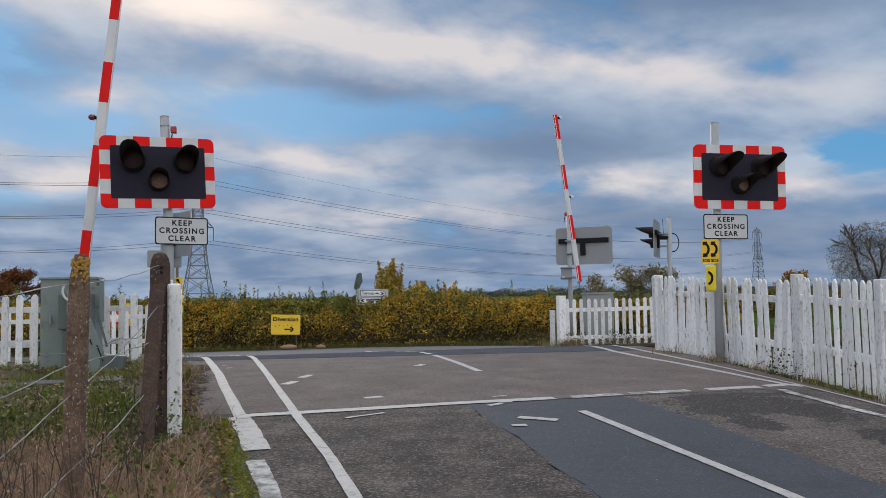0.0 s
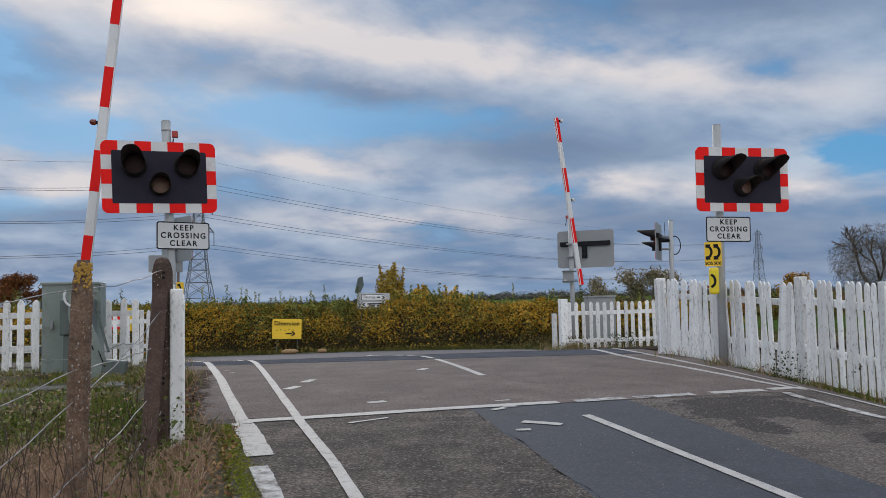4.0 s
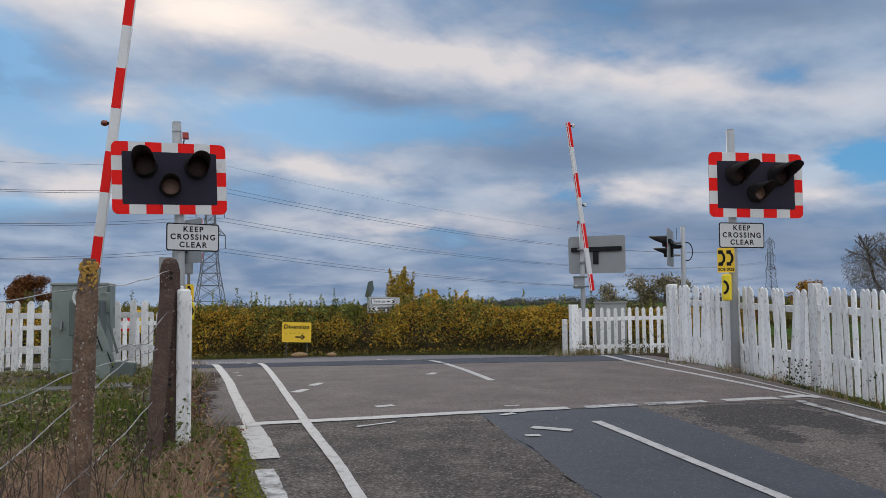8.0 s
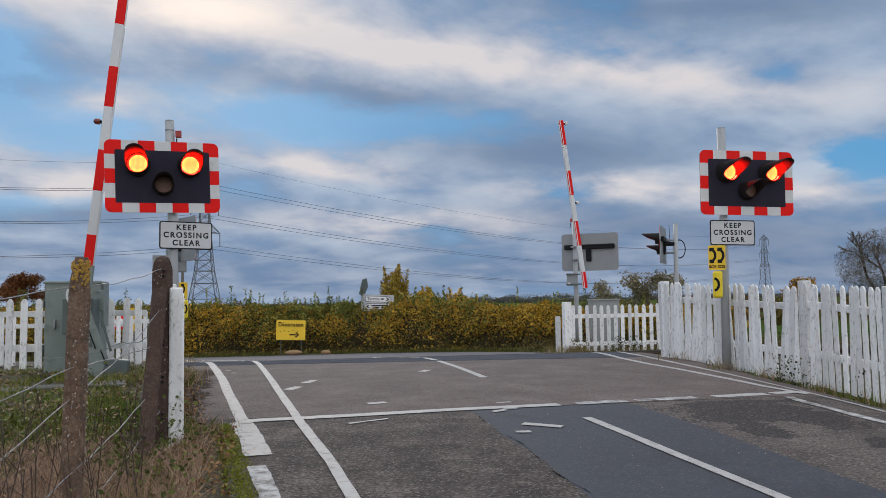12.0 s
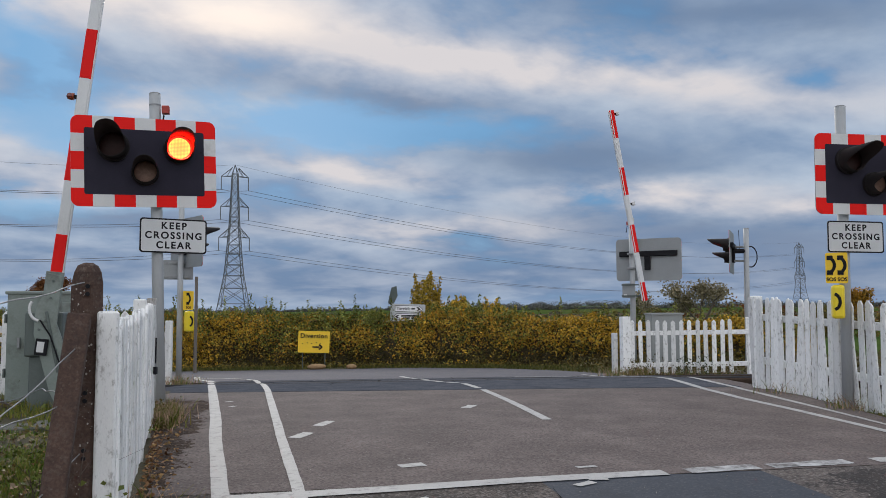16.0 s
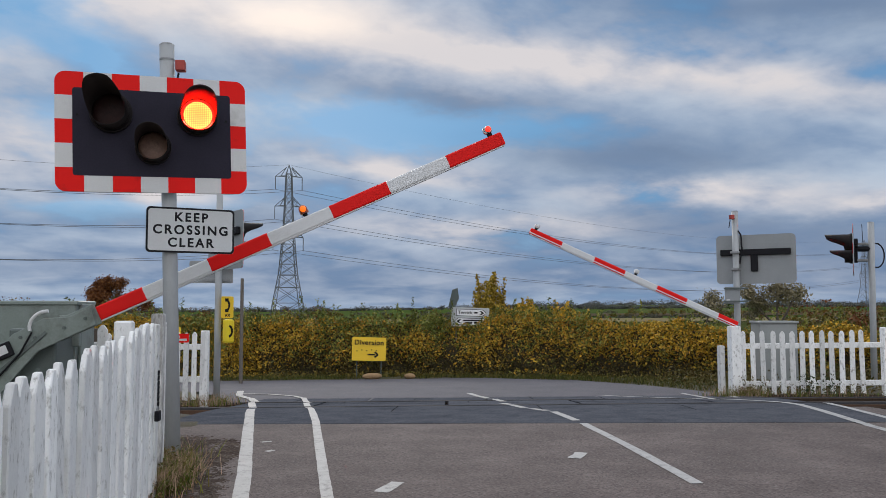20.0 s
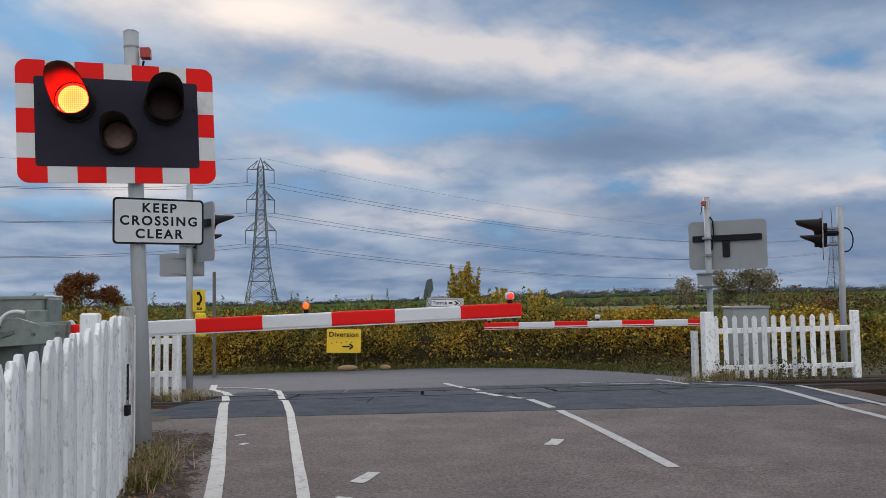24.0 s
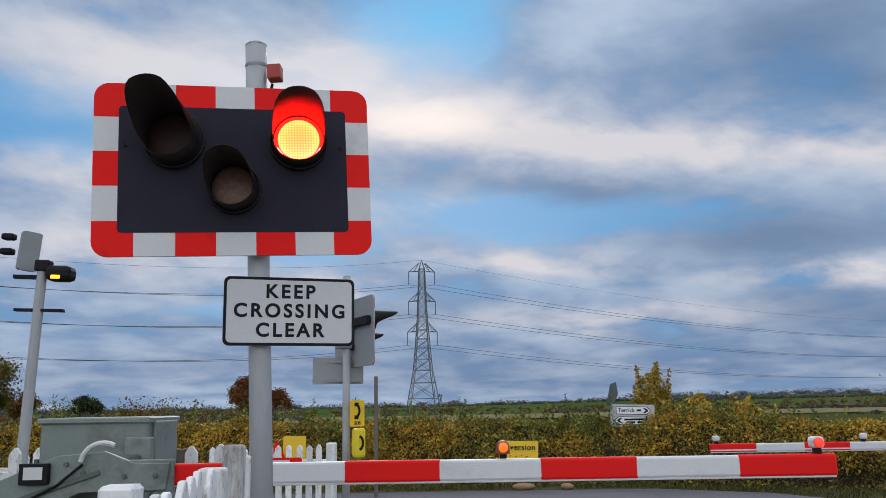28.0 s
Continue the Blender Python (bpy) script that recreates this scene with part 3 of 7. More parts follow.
def sheet(name, ys, left, right, n, lift, mat, kind="structure", label="", parent=None):
    """A sheet of road surface between two edges x(y), laid on the ground."""
    verts, faces = [], []
    for y in ys:
        a, b = float(left(y)), float(right(y))
        for i in range(n + 1):
            x = a + (b - a) * i / n
            verts.append((x, y, float(level(x, y)) + lift))
    for j in range(len(ys) - 1):
        for i in range(n):
            k = j * (n + 1) + i
            faces.append((k, k + 1, k + n + 2, k + n + 1))
    ob = place(name, mesh_of(name, verts, faces), mat, parent, "", True)
    if parent is None:
        tagged(ob, label, "road surface", "", kind)
    return ob


def ribbon(name, pts, width, mat, parent, lift=0.012, wobble=0.0025, seed=0):
    """A painted line along points on the ground, with slightly ragged edges."""
    rnd = random.Random(seed)
    fine_pts = []
    for (x0, y0), (x1, y1) in zip(pts, pts[1:]):
        k = max(2, int(math.hypot(x1 - x0, y1 - y0) / 0.05))
        fine_pts += [(x0 + (x1 - x0) * i / k, y0 + (y1 - y0) * i / k) for i in range(k)]
    fine_pts.append(pts[-1])
    verts, faces = [], []
    drift = [0.0, 0.0]
    for i, (x, y) in enumerate(fine_pts):
        drift = [d * 0.75 + rnd.uniform(-wobble, wobble) * 0.55 for d in drift]
        ax, ay = fine_pts[max(i - 1, 0)]
        bx, by = fine_pts[min(i + 1, len(fine_pts) - 1)]
        d = math.hypot(bx - ax, by - ay) or 1
        nx, ny = -(by - ay) / d, (bx - ax) / d
        for s in (-1, 1):
            w = s * (width / 2 + drift[s > 0] + rnd.uniform(-0.25, 0.25) * wobble)
            px, py = x + nx * w, y + ny * w
            up = lift
            if mat is not M_joint:
                off = (py - TRACK_Y) * TU[0] - px * TU[1]
                up = (0.0125 if -3.35 < off < 1.95 else 0.0068) + (0.003 if name == "lane_line" else 0.0)
            verts.append((px, py, float(level(px, py)) + up))
    for i in range(len(fine_pts) - 1):
        faces.append((2 * i, 2 * i + 2, 2 * i + 3, 2 * i + 1))
    return place(name, mesh_of(name, verts, faces), mat, parent)


# ---- ground ----
def build_ground():
    xs = np.unique(np.concatenate([np.linspace(-3000, -60, 26), np.linspace(-60, -9, 34), np.linspace(-9, 14, 93), np.linspace(14, 60, 30), np.linspace(60, 3000, 40)]))
    ys = np.unique(np.concatenate([np.linspace(-1500, -40, 14), np.linspace(-40, -4, 26), np.linspace(-4, 30, 137), np.linspace(30, 80, 26), np.linspace(80, 4000, 90)]))
    X, Y = np.meshgrid(xs, ys)
    Z = land(X, Y)
    rough = np.array([[noise.noise((x * 1.3, y * 1.3, 0)) * 0.05 + noise.noise((x * 5, y * 5, 3)) * 0.018 if abs(x) < 14 and -4 < y < 30 else 0.0 for x in xs] for y in ys])
    on_road = (X > 0.45 - 0.9 * np.clip((Y - 7) / 1.0, 0, 1)) & (X < 7.6) & (Y < 26.4)
    on_road |= (Y > 16.8) & (Y < 26.6) & (X > np.interp(Y, [17, 19, 20.8, 24.2, 25.3], [-0.46, -0.95, -1.5, -5.0, -9.9]) - 0.2) & (X < np.interp(Y, [18.4, 21.5, 24.2, 25.5, 26.6], [7.6, 7.3, 6.8, 5.7, 4.8]))
    Z = Z + np.where(on_road, -0.06, rough)
    off = (Y - TRACK_Y) * TU[0] - X * TU[1]
    Z = Z - np.where((np.abs(off + np.where(X > 7.3, 0.6, 0.0)) < np.where(X > 7.3, 2.6, 2.0)) & (np.abs(X) < 60), 0.36, 0.0)
    n = len(xs)
    verts = np.stack([X.ravel(), Y.ravel(), Z.ravel()], 1)
    faces = [(j * n + i, j * n + i + 1, (j + 1) * n + i + 1, (j + 1) * n + i) for j in range(len(ys) - 1) for i in range(n - 1)]
    me = mesh_of("ground", verts, faces)
    me.materials.append(M_ground)
    me.materials.append(M_field)
    cy = verts[np.array(faces)].mean(1)
    me.polygons.foreach_set("material_index", ((cy[:, 1] > 32) | (np.abs(cy[:, 0]) > 40)).astype(np.int32))
    tagged(place("ground", me, None, None, "", True), "turf verge running into flat green fields", "ground", "", "structure")


build_ground()

# ---- road ----
road = thing("road", "asphalt road over the crossing with patched surfaces", "road", None, "", "structure")
near_ys = np.linspace(-14, 7.42, 90)
coarse_l = lambda y: strip_x(y, [(-14, 0.9), (4, 0.5), (6, 0.45), (6.9, 0.36), (7.45, 0.13)])
seam_l = lambda y: strip_x(y, [(-14, 2.3), (4, 2.48), (4.9, 2.51), (5.6, 2.55), (6.2, 2.51), (6.8, 2.55), (7.5, 2.54)])
seam_r = lambda y: strip_x(y, [(-14, 4.4), (4, 4.24), (6, 4.19), (7.5, 4.12)])
kerb_r = lambda y: strip_x(y, [(-14, 6.2), (4, 6.55), (7.5, 6.75), (9, 6.8), (11, 6.95), (13, 7.4)])
sheet("coarse_lane", near_ys, coarse_l, seam_l, 10, 0.0, M_asphalt_old, parent=road)
sheet("dark_patch", near_ys, seam_l, seam_r, 8, 0.0, M_asphalt_new, parent=road)
stained = sheet("stained_lane", np.concatenate([np.linspace(-14, 3.4, 60), np.linspace(3.43, 7.42, 134)]), seam_r, kerb_r, 80, 0.0, M_asphalt_stain, parent=road)
road_l = lambda y: strip_x(y, [(7.4, 0.12), (8.6, -0.06), (10.0, -0.22), (11.2, -0.50), (12.0, -0.85), (12.85, -0.85), (13.1, -0.60), (13.9, -0.44)])
road_edge = sheet("road_edge", np.linspace(7.42, 13.9, 270), road_l, lambda y: 0.32, 48, 0.003, M_asphalt_mid, parent=road)
sheet("approach", np.linspace(7.42, 13.9, 52), lambda y: 0.32, lambda y: strip_x(y, [(7.4, 6.75), (9, 6.8), (11, 6.95), (13.6, 7.42)]), 24, 0.003, M_asphalt_mid, parent=road)
sheet("far_road", np.linspace(17.2, 26.4, 54), lambda y: strip_x(y, [(17, -0.46), (19, -0.95), (20.8, -1.5), (24.2, -5.0), (25.3, -9.9), (26.6, -9.9)]), lambda y: strip_x(y, [(16, 7.6), (17.4, 7.6), (18.4, 7.5), (21.5, 7.3), (24.2, 6.8), (25.5, 5.7), (26.6, 4.8)]), 20, 0.0, M_asphalt_far, parent=road)
# ragged crack along the coarse lane's seam
for k, pts in enumerate(([(2.56, 7.2), (2.51, 6.75)], [(2.52, 6.4), (2.56, 5.9), (2.52, 5.45)], [(2.49, 5.1), (2.53, 4.6), (2.49, 4.0)], [(2.49, 3.6), (2.4, 2.0)])):
    ribbon("crack", pts, 0.006, M_joint, road, 0.0045, 0.006, 3 + k)

def blotch(ob, second, spots, edge=0.35):
    """Gives the faces inside torn round spots a second material."""
    me = ob.data
    me.materials.append(second)
    c = np.empty(3 * len(me.polygons))
    me.polygons.foreach_get("center", c)
    c = c.reshape(-1, 3)
    inside = np.zeros(len(c), bool)
    for x, y, rx, ry in spots:
        r = np.hypot((c[:, 0] - x) / rx, (c[:, 1] - y) / ry)
        near = np.where(r < 2)[0]
        torn = np.array([noise.noise((px * 2.6, py * 2.6, x)) * 0.55 + noise.noise((px * 9, py * 9, y)) * 0.4 + noise.noise((px * 31, py * 31, 2)) * edge for px, py in c[near, :2]])
        inside[near] |= r[near] + torn < 1
    me.polygons.foreach_set("material_index", inside.astype(np.int32))
    me.update()


blotch(stained, M_tar, ((4.85, 6.7, 0.62, 0.5), (5.4, 6.4, 0.42, 0.6), (5.1, 7.15, 0.6, 0.16), (4.6, 5.9, 0.2, 0.3), (5.35, 5.2, 0.3, 0.4)))
blotch(road_edge, M_dirt, ((0.0, 8.2, 0.2, 0.7), (-0.1, 9.2, 0.28, 0.8), (-0.2, 10.2, 0.32, 0.7), (-0.3, 11.1, 0.42, 0.6), (-0.5, 11.9, 0.5, 0.5), (0.05, 11.4, 0.12, 0.5), (0.12, 9.9, 0.12, 0.5)), 0.5)

# ---- the track through the road ----
def along(s, off):
    """A place by its distance along the track and to the far side of its middle."""
    return TU[0] * s - TU[1] * off, TRACK_Y + TU[1] * s + TU[0] * off


deck = thing("crossing_deck", "dark crossing panels with rails flush in the road", "track crossing", None, "", "structure")


def panel(s0, s1, o0, o1, lift, mat, name="panel", k=6):
    verts, faces = [], []
    for j in range(k + 1):
        for i in range(k + 1):
            x, y = along(s0 + (s1 - s0) * i / k, o0 + (o1 - o0) * j / k)
            verts.append((x, y, float(level(x, y)) + lift))
    n = (k + 1) * (k + 1)
    verts += [(x, y, z - 0.12) for x, y, z in verts]
    for j in range(k):
        for i in range(k):
            a = j * (k + 1) + i
            faces += [(a, a + 1, a + k + 2, a + k + 1)]
    rim = [i for i in range(k + 1)] + [(j + 1) * (k + 1) + k for j in range(k)] + [k * (k + 1) + i for i in range(k - 1, -1, -1)] + [j * (k + 1) for j in range(k - 1, 0, -1)]
    for a, b in zip(rim, rim[1:] + rim[:1]):
        faces.append((b, a, a + n, b + n))
    return place(name, mesh_of(name, verts, faces), mat, deck)


for o0, o1, mat, pitch, off in ((-3.15, -0.83, M_deck, 9.0, 0.0), (-0.64, -0.02, M_deck, 1.8, 0.3), (0.0, 0.64, M_deck, 1.8, 0.3), (0.83, 1.75, M_deck, 1.8, 0.9)):
    s = -1.35 + off - (1.8 if off else 0)
    while s < 7.4:
        a, b = max(s, -0.42), min(s + pitch, 7.40)
        if b - a > 0.2:
            panel(a + 0.025, b - 0.025, o0, o1, 0.006 if pitch < 5 else 0.008, mat, k=6 if pitch < 5 else 24)
        s += pitch
panel(-0.45, 7.42, -0.9, 2.1, -0.035, M_joint, "joint_bed", 12)
for k, (o0, o1, s0) in enumerate(((-0.62, -0.04, 0.75), (0.03, 0.62, 1.05), (0.86, 1.72, 0.25), (-1.9, -0.86, 1.9))):
    for i in range(5):
        s = s0 + 1.8 * i
        if s < 7.4:
            ribbon("joint", [along(s, o0), along(s + 0.02, o1)], 0.013, M_joint, deck, 0.0125, 0.003, 40 + 7 * k + i)
for k, o in enumerate((-0.83, -0.64, 0.64, 0.83, 1.78, -0.01)):
    ribbon("joint", [along(-0.40, o), along(3.5, o), along(7.36, o)], 0.045 if k < 4 else 0.02, M_joint, deck, 0.011, 0.006, 90 + k)


def rail_mesh(s0, s1, off, top, mat, name, w0, h0):
    verts, faces = [], []
    k = 40
    for i in range(k + 1):
        s = s0 + (s1 - s0) * i / k
        x, y = along(s, off)
        inside = 1.0 if -1.2 < s < 7.8 else 0.0
        z = float(level(x, y)) + top if inside else float(level(*along(min(max(s, -1.2), 7.8), off))) + top
        for a, b in ((-w0, 0), (w0, 0), (w0, -h0), (-w0, -h0)):
            verts.append((x - TU[1] * a, y + TU[0] * a, z + b))
    for i in range(k):
        for j in range(4):
            p, q = 4 * i + j, 4 * i + (j + 1) % 4
            faces.append((p, q, q + 4, p + 4))
    return place(name, mesh_of(name, verts, faces), mat)


for off in (-0.735, 0.735):
    r = tagged(rail_mesh(-40, 50, off, 0.012, M_rail_top, "rail", 0.034, 0.03), "worn steel running rail, bright on top", "rail", "rails", "structure")
    web = rail_mesh(-40, 50, off, -0.02, M_rail, "rail_foot", 0.055, 0.13)
    web.parent = r
for side, (s0, s1) in (("left", (-30, -0.46)), ("right", (7.43, 42))):
    v, f = [], []
    k, w, o0 = 60, 10, (-1.9 if side == "left" else -3.0)
    rnd = random.Random(7)
    for i in range(k + 1):
        for j in range(w + 1):
            s, o = s0 + (s1 - s0) * i / k, o0 + (1.9 - o0) * j / w
            x, y = along(s, o)
            base = float(level(*along(min(max(s, -1.0), 7.8), o)))
            v.append((x, y, base - (0.11 if side == "left" else 0.17) - 0.10 * min(max(0, abs(o) - 1.3), 0.6) + rnd.uniform(-0.02, 0.02)))
    for i in range(k):
        for j in range(w):
            a = i * (w + 1) + j
            f.append((a, a + w + 1, a + w + 2, a + 1))
    tagged(place("ballast", mesh_of("ballast", v, f), M_ballast), "brown stone ballast under the track", "ballast", "", "structure")
sleeper_mesh = bpy.data.meshes.new("sleeper")
_b = box(-0.125, 0.125, -1.25, 1.25, -0.10, 0.0, 0.012, segments=1)
_b.to_mesh(sleeper_mesh)
_b.free()
sleeper_mesh.materials.append(M_sleeper)
sleepers = thing("sleeper_run", "dark timber sleepers beside the crossing", "sleepers", None, "", "structure")
for k in range(44):
    s = -0.72 - 0.7 * k if k < 22 else 8.2 + 0.7 * (k - 22)
    x, y = along(s, 0)
    place("sleeper", sleeper_mesh, None, sleepers, m=pose(x, y, float(level(*along(min(max(s, -1.0), 7.8), 0))) - 0.07, 0, 0, TRACK_A))

for o, w in ((-1.55, 0.11), (-0.42, 0.06), (0.42, 0.06), (1.45, 0.11)):
    baulk = rail_mesh(7.46, 13.5, o, 0.0, M_sleeper, "timber_baulk", w, 0.16)
    tagged(baulk, "dark tarred timber laid beside the rail", "timber", "timbers beside the rails", "structure")

# ---- markings ----
marks = thing("road_markings", "worn white painted lines on the crossing road", "road markings", None, "", "structure")
ribbon("edge_line", [(0.58, 6.95), (0.54, 7.3), (0.37, 9.3), (0.30, 10.4), (0.12, 12.6), (-0.06, 14.8), (-0.09, 15.3)], 0.105, M_line, marks, 0.0125)
ribbon("edge_line", [(-0.10, 15.6), (-0.26, 17.2), (-0.16, 17.35)], 0.10, M_line, marks, 0.0125)
ribbon("edge_line", [(-0.22, 17.4), (-0.36, 18.3), (-0.67, 19.4), (-0.80, 21.0)], 0.12, M_line, marks, 0.0125)
ribbon("edge_line", [(0.53, 7.22), (0.60, 6.6), (0.66, 5.95)], 0.18, M_line, marks, 0.0085, 0.009)
ribbon("edge_line", [(0.64, 5.65), (0.71, 4.8), (0.75, 3.4)], 0.12, M_line_worn, marks, 0.0075, 0.009)
ribbon("edge_line", [(0.75, 2.8), (0.8, -8)], 0.15, M_line_worn, marks, 0.0075, 0.009)
ribbon("lane_line", [(1.24, 1.0), (1.19, 4.2), (1.13, 5.6), (1.01, 7.1), (0.90, 9.2), (0.85, 10.5), (0.75, 13.3), (0.66, 15.1), (0.62, 15.35)], 0.08, M_line, marks, 0.0105)
ribbon("lane_line", [(1.3, -8), (1.24, 1.0)], 0.08, M_line_worn, marks, 0.0105)
ribbon("lane_line", [(0.61, 15.6), (0.56, 16.7), (0.62, 16.8)], 0.085, M_line, marks, 0.0125)
ribbon("lane_line", [(0.56, 16.9), (0.48, 18.2), (0.31, 18.9), (-0.18, 19.6), (-0.7, 19.9)], 0.085, M_line, marks, 0.0125)
ribbon("stop_line", [(0.56, 7.28), (1.4, 7.33), (2.44, 7.42), (3.44, 7.46)], 0.145, M_line, marks, 0.0075)
for a, b in (((3.61, 7.47), (4.15, 7.5)), ((4.25, 7.51), (4.9, 7.55)), ((5.11, 7.55), (5.72, 7.58)), ((5.8, 7.6), (6.3, 7.66))):
    ribbon("stop_line", [a, b], 0.14, M_line if a[0] > 5 else M_line_worn, marks, 0.0075, 0.012, int(a[0] * 10))
ribbon("centre_line", [(3.36, 9.75), (3.42, 11.2), (3.47, 12.7)], 0.09, M_line, marks, 0.0075)
ribbon("centre_line", [(3.47, 12.95), (3.48, 13.9)], 0.09, M_line, marks, 0.0125)
ribbon("centre_line", [(3.44, 14.05), (3.33, 14.4)], 0.10, M_line, marks, 0.0125)
ribbon("centre_line", [(3.28, 14.55), (3.24, 15.7)], 0.10, M_line, marks, 0.0125)
ribbon("centre_line", [(3.36, 16.2), (3.40, 17.1)], 0.10, M_line, marks, 0.0125)
ribbon("centre_line", [(3.34, 17.3), (3.32, 19.0)], 0.10, M_line, marks, 0.0125)
ribbon("centre_line", [(3.42, 6.75), (3.50, 5.25), (3.57, 4.1), (3.6, 1.5)], 0.088, M_line, marks, 0.0075)
ribbon("centre_line", [(3.62, 0.2), (3.65, -4)], 0.088, M_line_worn, marks, 0.0075)
ribbon("inner_edge_line", [(6.14, 7.5), (6.06, 8.06), (6.04, 9.4), (6.10, 11.0), (6.27, 12.3), (6.55, 13.45), (6.76, 14.3), (6.80, 14.75), (6.66, 15.4), (6.47, 15.9)], 0.10, M_line, marks)
ribbon("inner_edge_line", [(6.36, 15.75), (6.6, 16.9), (6.85, 18.1)], 0.09, M_line, marks)
ribbon("outer_edge_line", [(6.05, 5.4), (6.15, 6.34), (6.33, 8.1), (6.46, 9.96), (6.54, 11.0), (6.76, 12.4), (6.95, 13.3), (7.25, 14.5)], 0.085, M_line, marks)
ribbon("outer_edge_line", [(6.95, 16.3), (7.2, 17.2)], 0.08, M_line, marks)
ribbon("outer_edge_line", [(5.82, 7.35), (5.77, 7.15), (5.74, 6.5), (5.76, 5.9), (5.75, 3)], 0.085, M_line_worn, marks, 0.0075, 0.012)
for p, q, w in (((1.0, 9.18), (1.14, 9.42), 0.11), ((1.22, 9.78), (1.36, 10.06), 0.10), ((2.80, 10.75), (2.93, 11.0), 0.10), ((1.70, 7.96), (1.88, 8.0), 0.10), ((2.72, 7.22), (2.86, 7.30), 0.07), ((2.86, 7.38), (2.99, 7.36), 0.07), ((2.80, 6.62), (3.07, 6.42), 0.10), ((2.64, 6.31), (2.76, 6.30), 0.06), ((1.4, 6.95), (1.75, 7.1), 0.05), ((2.9, 7.7), (3.05, 7.72), 0.05), ((0.30, 11.9), (0.38, 11.95), 0.04), ((0.38, 11.4), (0.44, 11.46), 0.05), ((5.3, 17.6), (6.3, 16.0), 0.09)):
    ribbon("worn_mark", [p, q], w, M_line, marks, 0.0075, 0.012, int(p[1] * 100))


# ---- fences ----
def picket_mesh(w, h, t, seed):
    rnd = random.Random(seed)
    b = plate([(-w / 2, 0), (w / 2, rnd.uniform(-0.02, 0.02)), (w / 2, h - w * 0.5), (w * 0.14, h), (-w * 0.14, h), (-w / 2, h - w * 0.5)], -t / 2, t / 2, bevel=0.004)
    me = bpy.data.meshes.new("picket")
    b.to_mesh(me)
    b.free()
    me.materials.append(M_white_wood)
    return me


def fence(label, a, b, count, height, lift=0.05, width=0.072, posts=(0.0, 1.0), lean=0.012, seed=1, rails=(0.25, 0.75), post_h=None, skip=(), post_mat=None, back=True, tilt=0.0, post_w=0.11):
    """A picket fence from a to b on the ground; its pickets stand on the -y side of the rails when it runs to +x."""
    rnd = random.Random(seed)
    ax, ay = a
    length, yaw = math.hypot(b[0] - ax, b[1] - ay), math.degrees(math.atan2(b[1] - ay, b[0] - ax))
    z0, z1 = float(level(*a)), float(level(*b))
    fe = thing("picket_fence", label, "fence", pose(ax, ay, z0, 0, 0, yaw), "picket fences")
    rise = (z1 - z0) / length
    variants = [picket_mesh(width * k, height * h, 0.022, seed + i) for i, (k, h) in enumerate(((1, 1), (1.04, 0.992), (0.96, 1.006)))]
    for i in range(count):
        if i in skip:
            continue
        x = (i + 0.5) * length / count + rnd.uniform(-0.006, 0.006)
        place("picket", rnd.choice(variants), None, fe, m=pose(x, -0.022 + rnd.uniform(-0.003, 0.003), x * rise + lift + rnd.uniform(-0.3, 0.3) * lean, tilt + rnd.uniform(-1, 1), rnd.gauss(0, 1) * lean * 57, rnd.uniform(-2, 2)))
    s = 1 if back else -1
    for k in rails:
        z = lift + height * k
        rb = bmesh.new()
        box(0.0, length, -0.008, 0.05, -0.042, 0.042, 0.006, rb, Matrix.Translation((0, 0, z)) @ Matrix.Rotation(-math.atan(rise), 4, "Y"), 1)
        part("rail", rb, M_white_wood, fe)
    for k in posts:
        x = k * length
        ph = post_h or height + 0.06
        pb = box(x - post_w / 2, x + post_w / 2, -post_w * 0.3, post_w * 0.8, -0.25 + x * rise, x * rise + ph, 0.01, segments=1)
        part("post", pb, post_mat or M_white_wood, fe)
    return fe


fence("white picket fence with flaking paint along the road verge", (0.10, 6.26), (-0.235, 9.78), 23, 1.05, 0.06, 0.112, (0.0, 0.72), 0.003, 3, (0.22, 0.72), 1.16, post_w=0.085)
fence("white picket fence with leaning and crooked pickets beside the road", (7.02, 12.25), (7.0, 8.75), 33, 1.16, 0.02, 0.084, (0.02, 0.5), 0.042, 5, (0.3, 0.78), 1.2)
fence("white picket fence with dirty foot above the roadside weeds", (7.02, 8.72), (6.75, 4.6), 34, 1.18, 0.04, 0.078, (0.0, 0.36, 0.72), 0.014, 8, (0.3, 0.78), 1.24)
fence("white picket fence beyond the track beside the crossing", (7.34, 17.02), (9.62, 16.62), 15, 0.99, 0.03, 0.078, (1.0,), 0.008, 11, (0.16, 0.76), 1.06, skip=(13, 14))
fence("white picket fence behind the barrier machine", (-6.6, 13.3), (-0.88, 13.15), 29, 1.0, 0.04, 0.095, (0.0, 0.3, 0.6), 0.01, 14, (0.3, 0.78), 1.06)
fence("short white picket fence beside the far signal", (-2.5, 17.35), (-0.92, 17.2), 13, 1.0, 0.06, 0.075, (0.98,), 0.012, 17, (0.3, 0.78), 1.08)
fence("white picket fence beyond the track running along it", (-9.0, 18.6), (-2.6, 17.4), 30, 0.95, 0.05, 0.08, (0.0, 0.5), 0.01, 19, (0.3, 0.78), 1.0)
part_post = lambda label, x, y, w, d, h, mat, top=0.012, z0=-0.2: tagged(part("gate_post", box(-w / 2, w / 2, -d / 2, d / 2, z0, h, top), mat), label, "post")
